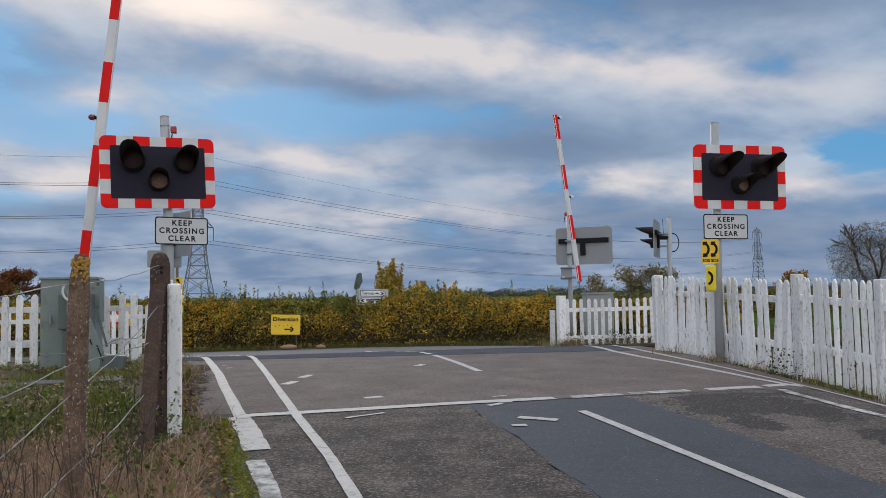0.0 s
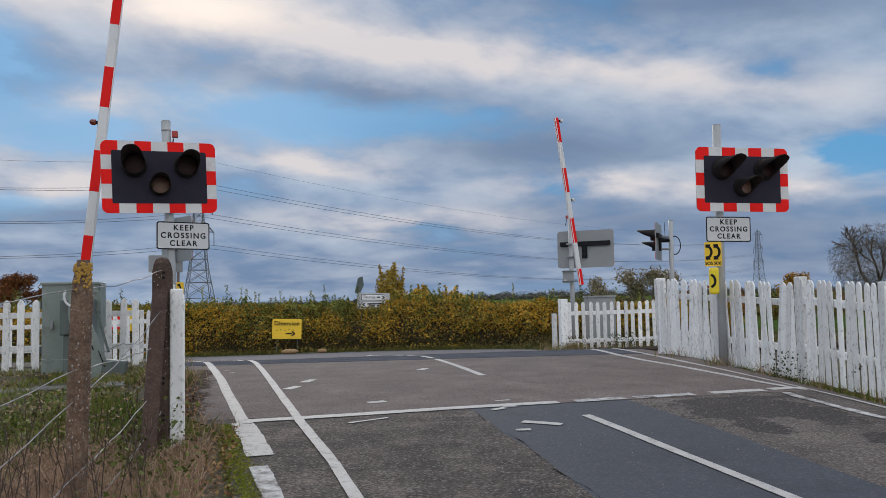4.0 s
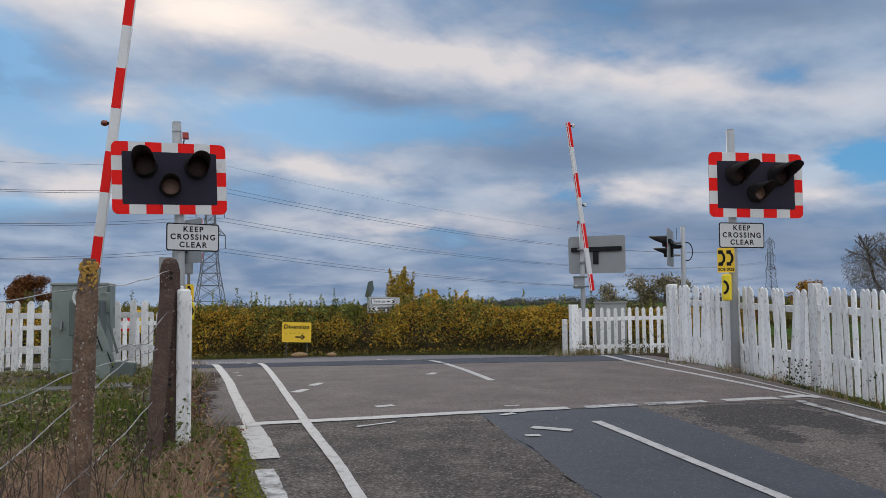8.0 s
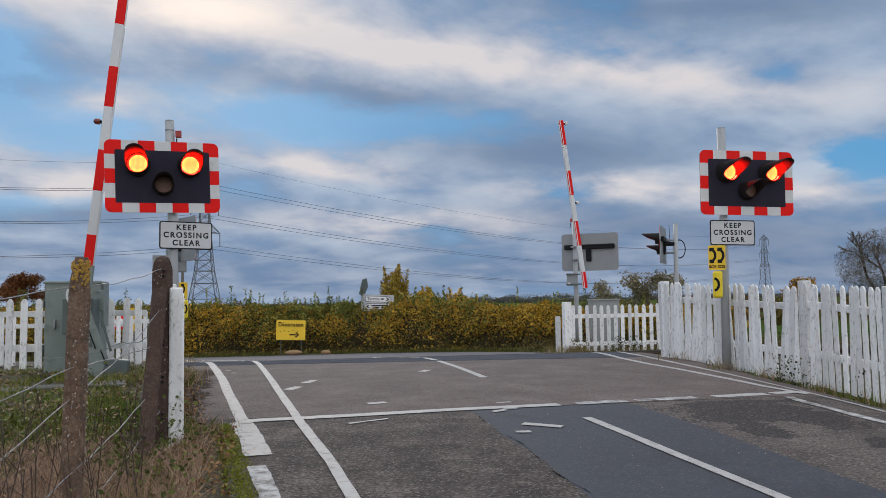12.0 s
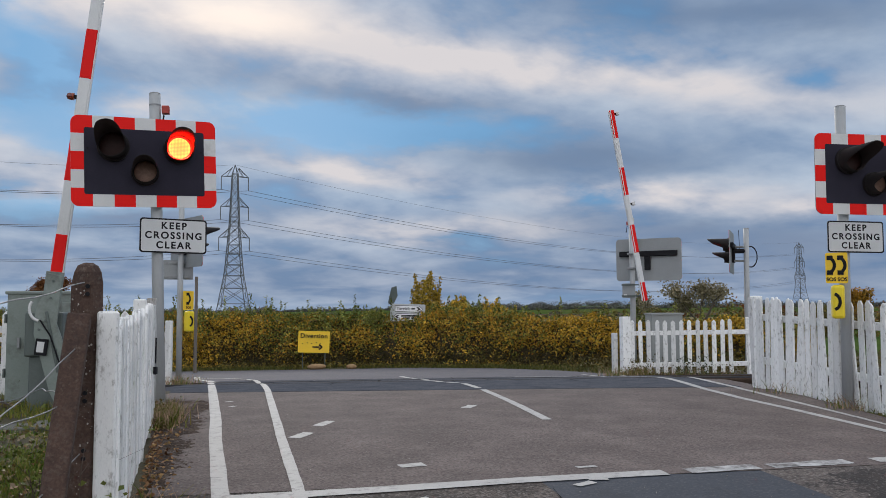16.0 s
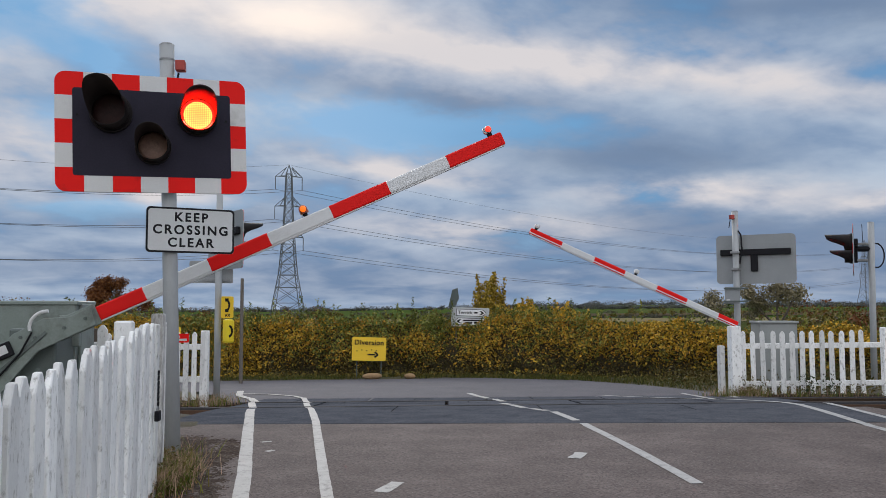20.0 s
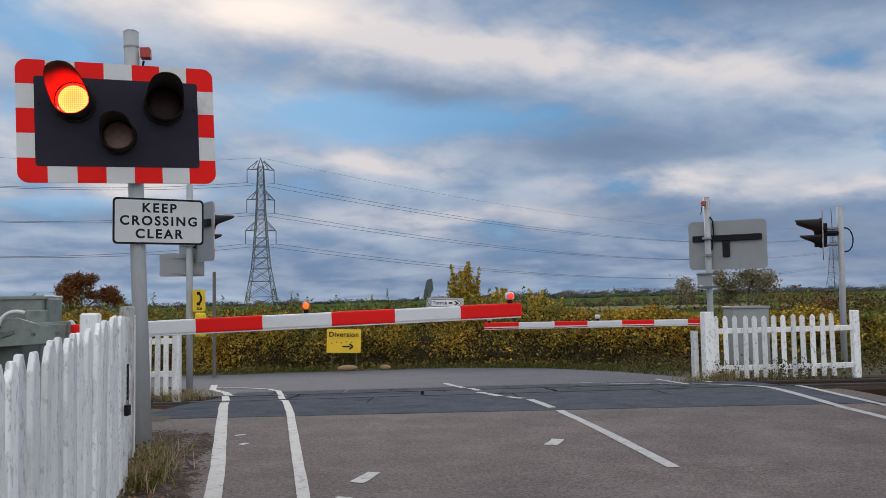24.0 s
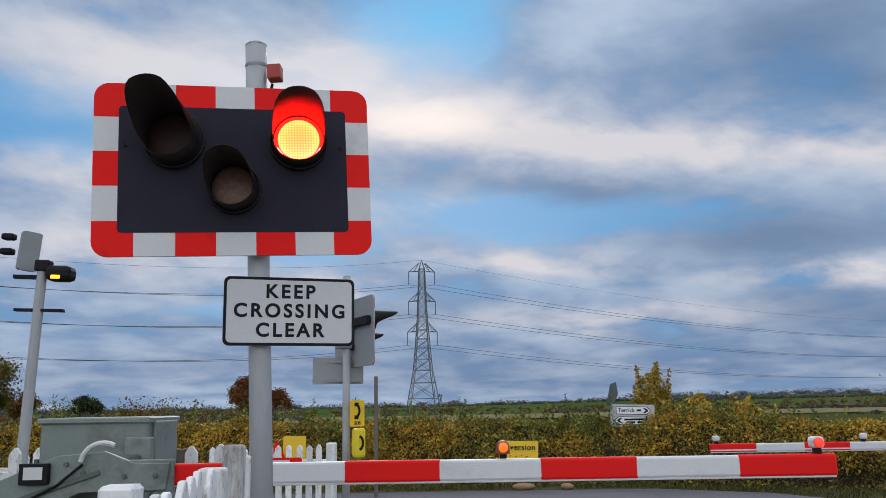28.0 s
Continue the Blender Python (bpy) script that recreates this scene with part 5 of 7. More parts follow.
sg, z = signal("far_left", "grey crossing signal board turned away on a slim pole", -0.82, 17.6, 3.02, 2.28, 119.0, 0.0, 0.0, pole_r=0.05)
part("small_sign_back", plate(rounded(0.655, 0.345, 0.02), -0.003, 0.003), M_sign_back, sg).matrix_basis = pose(-0.12, 0.08, 1.80 - z, 0, 0, 8)
for zz in (1.67, 1.92):
    part("sign_channel", box(-0.45, 0.17, 0.05, 0.075, zz - z - 0.015, zz - z + 0.015), M_galv, sg)
phone_signs(sg, z, 0.15, -0.08, 1.42, 42)


# ---- barriers ----
def boom_lamp_mesh():
    b = bmesh.new()
    box(-0.046, 0.046, -0.04, 0.045, 0.035, 0.112, 0.022, b)
    return b


def dome_mesh():
    b = rod((0, 0, 0.03), (0, 0, 0.075), 0.046, 0.044, 16)
    bmesh.ops.create_uvsphere(b, u_segments=16, v_segments=8, radius=0.044, matrix=Matrix.Translation((0, 0, 0.078)))
    return b


boom_lenses = {}


def barrier_arm(key, label, m, length, bands, height, lamps, start):
    """A boom along local +x from its pivot: painted tube, red sleeves, lamps on top."""
    arm = thing("road_barrier", label, "barrier", m, "road barriers")
    b = bmesh.new()
    box(start, length, -0.03, 0.03, -height / 2, height / 2, 0.014, b)
    part("boom", b, M_bar_white, arm)
    part("lower_lip", box(max(start, 0.35), length - 0.01, -0.022, 0.022, -height / 2 - 0.012, -height / 2 + 0.004, 0.003, segments=1), M_bar_white, arm)
    for x0, x1 in bands:
        rb = part("red_band", box(x0, x1, -0.032, 0.032, -height / 2 - 0.002, height / 2 + 0.002, 0.014), M_bar_red, arm, "red reflective band")
        if key == "far":
            part("pale_stripe", box(x0, x1, 0.0325, 0.035, -0.034, -0.018), M_bar_white, rb)
    for i, (lx, side) in enumerate(lamps):
        la = part("boom_lamp", dome_mesh() if key == "near" and i == 0 else boom_lamp_mesh(), M_amber_housing if key == "near" and i == 0 else M_white, arm, "small amber boom lamp" if key == "near" and i == 0 else "small white boom lamp")
        la.matrix_basis = pose(lx, 0, height / 2 + 0.002) @ Matrix.Diagonal((0.86, 0.86, 0.86, 1))
        part("lamp_stalk", box(-0.024, 0.024, -0.024, 0.024, 0.0, 0.04, 0.006, segments=1), M_black, la)
        red = i == 1
        lit = M_boom_red if red else M_boom_amber
        me = lens_mesh(lit, lit, lit, M_lens_red_dark, 0.033, "boom_lens")
        ln = place("lens", me, None, la, m=pose(0, -0.042, 0.074, 0, 0, 180))
        boom_lenses[key, i] = ln
    return arm


NEAR_PIVOT, FAR_PIVOT = (-1.50, 11.65, 0.97), (7.86, 17.2, 0.77)
near_bands = [(4.32 - 0.565 * (k + 1), 4.32 - 0.565 * k) for k in (0, 2, 4, 6)]
far_bands = [(max(4.2 - 0.56 * k - 0.56, 0.47), 4.2 - 0.56 * k) for k in (0, 2, 4, 6)]
near_arm = barrier_arm("near", "red and white banded barrier arm with small lamps on top", pose(*NEAR_PIVOT, 0, -83.8, 0), 4.32, near_bands, 0.118, ((2.42, 1), (4.22, 1)), -0.1)
far_arm = barrier_arm("far", "slim red and white barrier arm across the track", pose(*FAR_PIVOT, 0, -82.5, 180), 4.2, far_bands, 0.095, ((2.35, 0), (4.12, 0)), 0.48)


def barrier_machine():
    z = float(level(-1.74, 12.5))
    mc = thing("barrier_machine", "grey-green steel barrier machine with a swing arm and cables", "barrier machine", pose(-1.74, 12.5, z))
    h = 1.29 - z
    part("cabinet", box(-0.34, 0.37, -0.30, 0.25, 0.02, h, 0.015), M_machine, mc)
    part("side_box", box(0.37, 0.40, -0.22, 0.2, h - 0.62, h - 0.02, 0.010), M_machine, mc)
    part("lid", box(-0.36, 0.39, -0.32, 0.27, h - 0.03, h + 0.008, 0.008, segments=1), M_machine, mc)
    part("junction_box", box(0.24, 0.42, -0.36, -0.302, h - 0.40, h - 0.12, 0.01), M_machine, mc, "small bolted junction box")
    part("plinth", box(-0.5, 0.5, -0.40, 0.32, -0.15, 0.03, 0.02), M_ballast, mc, "rough concrete plinth")
    for zz in (h - 0.3, 0.35):
        part("hinge", box(-0.36, -0.34, -0.32, -0.27, zz - 0.05, zz + 0.05, 0.003, segments=1), M_machine_dark, mc)
    part("gear_housing", box(-0.02, 0.36, -0.80, -0.302, 0.55, 1.02, 0.02), M_machine_dark, mc)
    part("housing_leg", box(0.02, 0.32, -0.76, -0.40, -0.1, 0.55, 0.015), M_machine_dark, mc)
    part("door_handle", box(-0.22, -0.19, -0.33, -0.30, 0.62, 0.74, 0.004, segments=1), M_galv, mc, "dull metal door handle")
    return mc, z, h


mc, mz, mh = barrier_machine()
# swinging side plate that carries the boom, turning with it
yoke = thing("boom_yoke", "grey-green steel yoke plate and counterweight of the barrier", "barrier yoke", pose(*NEAR_PIVOT, 0, -83.8, 0))
part("side_plate", plate([(0.48, -0.08), (0.50, 0.07), (0.30, 0.07), (0.12, 0.14), (-0.15, 0.12), (-0.75, -0.12), (-1.0, -0.30), (-0.95, -0.50), (-0.60, -0.38), (-0.25, -0.20), (-0.02, -0.09)], -0.075, -0.045, bevel=0.004), M_machine, yoke)
part("rib", box(-0.55, 0.1, -0.088, -0.074, -0.02, 0.01, 0.003, segments=1, m=pose(0, 0, 0, 0, -18, 0)), M_machine_dark, yoke)
part("rib", box(-0.68, -0.15, -0.088, -0.074, -0.2, -0.17, 0.003, segments=1, m=pose(0, 0, 0, 0, -22, 0)), M_machine_dark, yoke)
part("clamp_plate", box(0.16, 0.52, -0.06, -0.036, -0.09, 0.09, 0.005, segments=1), M_machine, yoke)
part("counterweight", box(-1.02, -0.66, -0.09, 0.09, -0.66, -0.36, 0.015, m=pose(0, 0, 0, 0, 0, 0)), M_machine_dark, yoke)
part("label_box", box(-0.36, -0.19, -0.115, -0.075, -0.04, 0.08, 0.006), M_black, yoke, "black box with a white label")
part("label_face", box(-0.33, -0.22, -0.118, -0.114, -0.01, 0.06), M_white, yoke)
for bx, bz in ((0.24, 0.0), (0.42, 0.0), (0.0, 0.02), (-0.3, -0.12), (-0.72, -0.36), (-0.1, 0.07)):
    part("bolt", rod((bx, -0.092, bz), (bx, -0.07, bz), 0.014, None, 8), M_machine_dark, yoke)
hb = bmesh.new()
for i in range(8):
    a0, a1 = radians(60 + 14 * i), radians(60 + 14 * (i + 1))
    rod((0.12 + 0.13 * math.cos(a0), -0.10, 0.07 + 0.12 * math.sin(a0)), (0.12 + 0.13 * math.cos(a1), -0.10, 0.07 + 0.12 * math.sin(a1)), 0.015, None, 8, hb)
part("hose", hb, M_white, yoke, "pale curved cable hose")
for sx in ((0.0, 0.07, -0.15, -0.05), (-0.15, -0.05, -0.55, -0.24), (-0.55, -0.30, -0.75, -0.40)):
    part("cable", rod((sx[0], -0.095, sx[1]), (sx[2], -0.095, sx[3]), 0.008, None, 8), M_black, yoke)

fm = thing("barrier_machine", "grey barrier cabinet standing behind the far fence", "barrier machine", pose(9.05, 18.35, float(level(9.05, 18.35)), 0, 0, -14))
part("cabinet", box(-0.60, 0.04, -0.15, 0.5, 0.0, 1.20, 0.015), M_cabinet, fm)
part("lid", box(-0.62, 0.06, -0.18, 0.53, 1.19, 1.23, 0.006, segments=1), M_cabinet, fm)
part("foot", box(-0.5, -0.06, -0.1, 0.45, -0.2, 0.0), M_ballast, fm)

# ---- signs across the road ----
dv = thing("diversion_sign", "yellow diversion sign with a black arrow on low legs", "road sign", pose(1.93, 26.95, -0.62, 0, 0, 3) @ Matrix.Diagonal((1.08, 1, 1.06, 1)))
part("plate", plate(rounded(0.84, 0.59, 0.03), -0.006, 0.006), M_yellow, dv).matrix_basis = pose(0, 0, 0.74, -4, 2.0, 0)
text("lettering", "Diversion", 0.172, M_black, dv, pose(0.0, -0.03, 0.90, 86, 2, 0), 0.003, 1.08)
ab = bmesh.new()
box(-0.13, 0.06, -0.004, 0.002, -0.018, 0.018, 0, ab)
for s in (-1, 1):
    box(-0.11, 0.0, -0.004, 0.002, -0.02, 0.02, 0, ab, Matrix.Translation((0.13, 0, 0)) @ Matrix.Rotation(radians(s * 38), 4, "Y"))
part("arrow", ab, M_black, dv).matrix_basis = pose(0.09, -0.025, 0.60, -4, 2, 0)
for k in range(5):
    part("worn_mark", box(-0.012, 0.012, -0.003, 0.002, -0.012, 0.012), M_black, dv).matrix_basis = pose(-0.3 + 0.12 * k, -0.028, 0.70 + 0.02 * (k % 2), -4, 0, 0)
for s in (-1, 1):
    part("leg", rod((s * 0.3, 0.03, 0.0), (s * 0.3, 0.0, 0.5), 0.014, None, 8), M_machine_dark, dv)
sb = bmesh.new()
bmesh.ops.create_icosphere(sb, subdivisions=2, radius=1.0, matrix=Matrix.Diagonal((0.28, 0.16, 0.09, 1)))
tagged(part("sandbag", sb, M_sand, None, "", True), "lumpy tan sandbag on the verge", "sandbag").matrix_basis = pose(2.0, 26.6, -0.53, 0, 0, 10)
sb = bmesh.new()
bmesh.ops.create_icosphere(sb, subdivisions=2, radius=1.0, matrix=Matrix.Diagonal((0.16, 0.12, 0.08, 1)))
tagged(part("sandbag", sb, M_sand, None, "", True), "small tan sandbag in the grass", "sandbag").matrix_basis = pose(3.0, 26.7, -0.55, 0, 0, -20)

fp = thing("direction_sign", "white direction sign with two arrow panels in the hedge", "road sign", pose(4.92, 28.45, -0.62, 0, 0, -2) @ Matrix.Diagonal((1.08, 1, 1.06, 1)))
for s in (-1, 1):
    part("post", rod((s * 0.38, 0.05, -0.1), (s * 0.38, 0.05, 1.75), 0.022, None, 10), M_timber, fp)
part("plate", plate(rounded(1.02, 0.52, 0.03), -0.004, 0.004), M_sign_plate, fp).matrix_basis = pose(0, 0, 1.52, 0, 2.0, 0)
for zz, d in ((1.64, 1), (1.40, -1)):
    outl = [(-0.38, -0.095), (0.33, -0.095), (0.44, 0), (0.33, 0.095), (-0.38, 0.095)]
    outl = outl if d > 0 else [(-x, zq) for x, zq in reversed(outl)]
    part("arrow_rim", plate(outl, -0.012, -0.005), M_black, fp).matrix_basis = pose(0, 0, zz, 0, 2, 0)
    ins = [(x * 0.965, zq * 0.86) for x, zq in outl]
    part("arrow_panel", plate(ins, -0.016, -0.0125), M_sign_bright, fp).matrix_basis = pose(0, 0, zz, 0, 2, 0)
    part("point", plate([(0.24 * d, -0.055), (0.30 * d, -0.055), (0.38 * d, 0), (0.30 * d, 0.055), (0.24 * d, 0.055), (0.31 * d, 0)][:: d], -0.019, -0.0165), M_black, fp).matrix_basis = pose(0, 0, zz, 0, 2, 0)
text("lettering", "Terrick", 0.13, M_black, fp, pose(-0.14, -0.019, 1.645, 90, 2, 0), 0.002)
for x0, x1, zz in ((0.10, 0.20, 1.64), (-0.20, 0.30, 1.43), (-0.15, 0.05, 1.365), (0.10, 0.24, 1.365)):
    part("worn_lettering", box(x0, x1, -0.0195, -0.0165, zz - 0.022, zz + 0.022), M_black, fp)
tb = thing("road_sign", "grey back of a triangular sign on a post in the hedge", "road sign", pose(4.46, 28.6, -0.62) @ Matrix.Diagonal((1, 1, 1.07, 1)))
part("post", rod((0, 0, 0), (0, 0, 1.95), 0.025, None, 10), M_timber, tb)
part("plate", plate([(-0.20, -0.26), (0.04, -0.30), (0.22, 0.03), (0.12, 0.30), (-0.10, 0.22)], -0.004, 0.004), M_machine_dark, tb).matrix_basis = pose(0, -0.04, 2.02, 0, 8, 40)
tp = thing("timber_pole", "thin dark marker pole at the road's edge", "pole", pose(-1.2, 24.9, -0.55) @ Matrix.Diagonal((1, 1, 1.07, 1)))
part("shaft", rod((0, 0, -0.2), (0, 0, 2.35), 0.045, 0.04, 10), M_timber, tp)
st = tagged(part("timber_post", rod((0, 0, -0.3), (0, 0, 1.0), 0.10, 0.075, 12), M_bark), "dark rounded timber post behind the fence", "post")
st.matrix_basis = pose(-1.62, 13.75, float(land(-1.62, 13.75)))
# warning signs beside the side road and a red notice on the fence
rn = thing("notice", "small red notice with white print on the fence", "notice", pose(-0.64, 13.06, 0.93, 0, 0, 0))
part("plate", plate(rounded(0.24, 0.09, 0.01), -0.004, 0.004), M_red, rn)
for x0, x1, zz in ((-0.10, 0.03, 0.016), (-0.10, 0.10, -0.016)):
    part("print", box(x0, x1, -0.0065, -0.0045, zz - 0.011, zz + 0.011), M_white, rn)
ws = thing("warning_sign", "yellow backed warning triangle beside the far verge", "road sign", pose(-1.96, 19.5, float(level(-1.96, 19.5)), 0, 0, 0))
part("post", rod((0, 0, -0.1), (0, 0, 1.0), 0.03, None, 8), M_galv, ws)
part("backing", plate(rounded(0.34, 0.5, 0.02), 0.0, 0.006), M_yellow, ws).matrix_basis = pose(0.1, 0, 0.95)
part("triangle", plate([(-0.22, -0.2), (0.18, -0.2), (-0.02, 0.2)], -0.008, -0.002), M_red, ws).matrix_basis = pose(-0.14, -0.01, 0.95)
part("triangle_face", plate([(-0.14, -0.15), (0.10, -0.15), (-0.02, 0.09)], -0.012, -0.0085), M_white, ws).matrix_basis = pose(-0.14, -0.01, 0.95)

# tall lamp pole with a back-to-back signal further along the road side
lp = thing("lamp_pole", "tall grey pole with a lit amber flood lamp and signal back", "pole", pose(-4.98, 17.5, -0.25, 0, 2.3, 0) @ Matrix.Diagonal((1.4, 1.4, 1.265, 1)))
part("pole", rod((0, 0, -0.2), (0, 0, 2.75), 0.055, 0.045, 14), M_pole_grey, lp)
part("lamp_body", box(0.06, 0.30, -0.10, 0.10, 2.60, 2.76, 0.05), M_black, lp, "black cowled lamp")
part("lamp_glass", box(0.13, 0.22, -0.106, -0.09, 2.615, 2.655, 0.01), M_amber_rim, lp, "glowing amber lamp glass")
part("cap", box(-0.06, 0.08, -0.06, 0.06, 2.70, 2.82, 0.02), M_black, lp)
part("cross_arm", box(-0.22, 0.24, -0.03, 0.03, 2.28, 2.31), M_black, lp)
part("signal_plate", plate(rounded(0.19, 0.42, 0.03), -0.02, 0.02), M_sign_back, lp).matrix_basis = pose(-0.20, 0.1, 2.93, 0, 3, 52)
part("signal_lens", box(-0.50, -0.38, 0.1, 0.2, 2.90, 2.97, 0.02), M_black, lp)
part("signal_lens", box(-0.50, -0.38, 0.1, 0.2, 3.06, 3.13, 0.02), M_black, lp)
part("bracket", box(-0.26, 0.0, -0.03, 0.03, 2.62, 2.66), M_black, lp)

# padlock and chain on the fence's end
pk = thing("padlock", "black padlock hanging from a short rusty chain", "padlock", pose(-0.165, 9.72, 0.56, 0, 0, 84))
part("body", box(-0.028, 0.028, -0.014, 0.014, -0.035, 0.03, 0.006), M_black, pk)
sh = bmesh.new()
for i in range(8):
    a0, a1 = math.pi * i / 8, math.pi * (i + 1) / 8
    rod((0.018 * math.cos(a0), 0, 0.03 + 0.026 * math.sin(a0)), (0.018 * math.cos(a1), 0, 0.03 + 0.026 * math.sin(a1)), 0.005, None, 6, sh)
part("shackle", sh, M_galv, pk)
for i in range(7):
    part("chain_link", rod((0, 0, 0.055 + 0.032 * i), (0.006, 0, 0.085 + 0.032 * i), 0.007, None, 6), M_black, pk)


# ---- plants ----
RNG = np.random.default_rng(5)


def leaf_cloud(name, centres, size, mat, parent=None, flat=0.0, aspect=0.6, seed=1):
    """Many small folded leaves at the given places, as one mesh."""
    rng = np.random.default_rng(seed)
    n = len(centres)
    s = size * rng.uniform(0.6, 1.35, n)[:, None]
    d = rng.normal(size=(n, 3))
    d[:, 2] *= 1 - flat
    d /= np.linalg.norm(d, axis=1)[:, None]
    e = np.cross(d, rng.normal(size=(n, 3)))
    e /= np.linalg.norm(e, axis=1)[:, None]
    up = np.cross(d, e)
    c = np.asarray(centres, float)
    v = np.stack([c - d * s * 0.5, c + e * s * aspect * 0.5 + up * s * 0.12, c + d * s * 0.5, c - e * s * aspect * 0.5 + up * s * 0.12], 1).reshape(-1, 3)
    me = bpy.data.meshes.new(name)
    me.vertices.add(4 * n)
    me.vertices.foreach_set("co", v.ravel())
    me.loops.add(4 * n)
    me.loops.foreach_set("vertex_index", np.arange(4 * n, dtype=np.int32))
    me.polygons.add(n)
    me.polygons.foreach_set("loop_start", np.arange(0, 4 * n, 4, dtype=np.int32))
    me.polygons.foreach_set("loop_total", np.full(n, 4, dtype=np.int32))
    me.update(calc_edges=True)
    return place(name, me, mat, parent)


def blade_cloud(name, feet, height, width, mat, parent=None, bend=0.35, seed=1):
    """Thin upright blades or stalks, each of two bent quads."""
    rng = np.random.default_rng(seed)
    n = len(feet)
    h = height * rng.uniform(0.45, 1.2, n)
    a = rng.uniform(0, 2 * np.pi, n)
    side = np.stack([np.cos(a), np.sin(a), 0 * a], 1) * (width * rng.uniform(0.6, 1.3, n))[:, None] / 2
    b = rng.uniform(0, 2 * np.pi, n)
    lean = np.stack([np.cos(b), np.sin(b), 0 * b], 1) * (h * bend * rng.uniform(0, 1, n))[:, None]
    f = np.asarray(feet, float)
    up = np.zeros((n, 3))
    up[:, 2] = h
    v = np.stack([f - side, f + side, f + up * 0.55 + lean * 0.35 + side * 0.8, f + up * 0.55 + lean * 0.35 - side * 0.8, f + up + lean + side * 0.15, f + up + lean - side * 0.15], 1).reshape(-1, 3)
    k = np.arange(n)[:, None] * 6
    faces = np.concatenate([k + [0, 1, 2, 3], k + [3, 2, 4, 5]], 1).reshape(-1, 4).astype(np.int32)
    me = bpy.data.meshes.new(name)
    me.vertices.add(6 * n)
    me.vertices.foreach_set("co", v.ravel())
    me.loops.add(faces.size)
    me.loops.foreach_set("vertex_index", faces.ravel())
    me.polygons.add(len(faces))
    me.polygons.foreach_set("loop_start", np.arange(0, faces.size, 4, dtype=np.int32))
    me.polygons.foreach_set("loop_total", np.full(len(faces), 4, dtype=np.int32))
    me.update(calc_edges=True)
    return place(name, me, mat, parent)


def bumpy(x, y, k=1.0, seed=0.0):
    return np.array([noise.noise((float(a) * k, float(b) * k, seed)) for a, b in zip(np.ravel(x), np.ravel(y))]).reshape(np.shape(x))


# hedge along the far side of the junction
HEDGE = [(-26, 31.4), (-8.8, 29.6), (-1.2, 28.9), (4.35, 28.9), (7.0, 27.1), (9.4, 24.5), (12.6, 22.9), (17.6, 22.5)]
HEDGE_TOP = [(-26, 1.1), (-11, 1.0), (-4.4, 1.0), (0, 0.97), (2.4, 0.97), (3.9, 0.95), (4.9, 0.8), (5.7, 1.06), (6.9, 1.12), (8.8, 0.85), (17.6, 0.6)]


def hedge_at(u):
    xs, ys = [p[0] for p in HEDGE], [p[1] for p in HEDGE]
    return np.interp(u, xs, xs), np.interp(u, xs, ys)


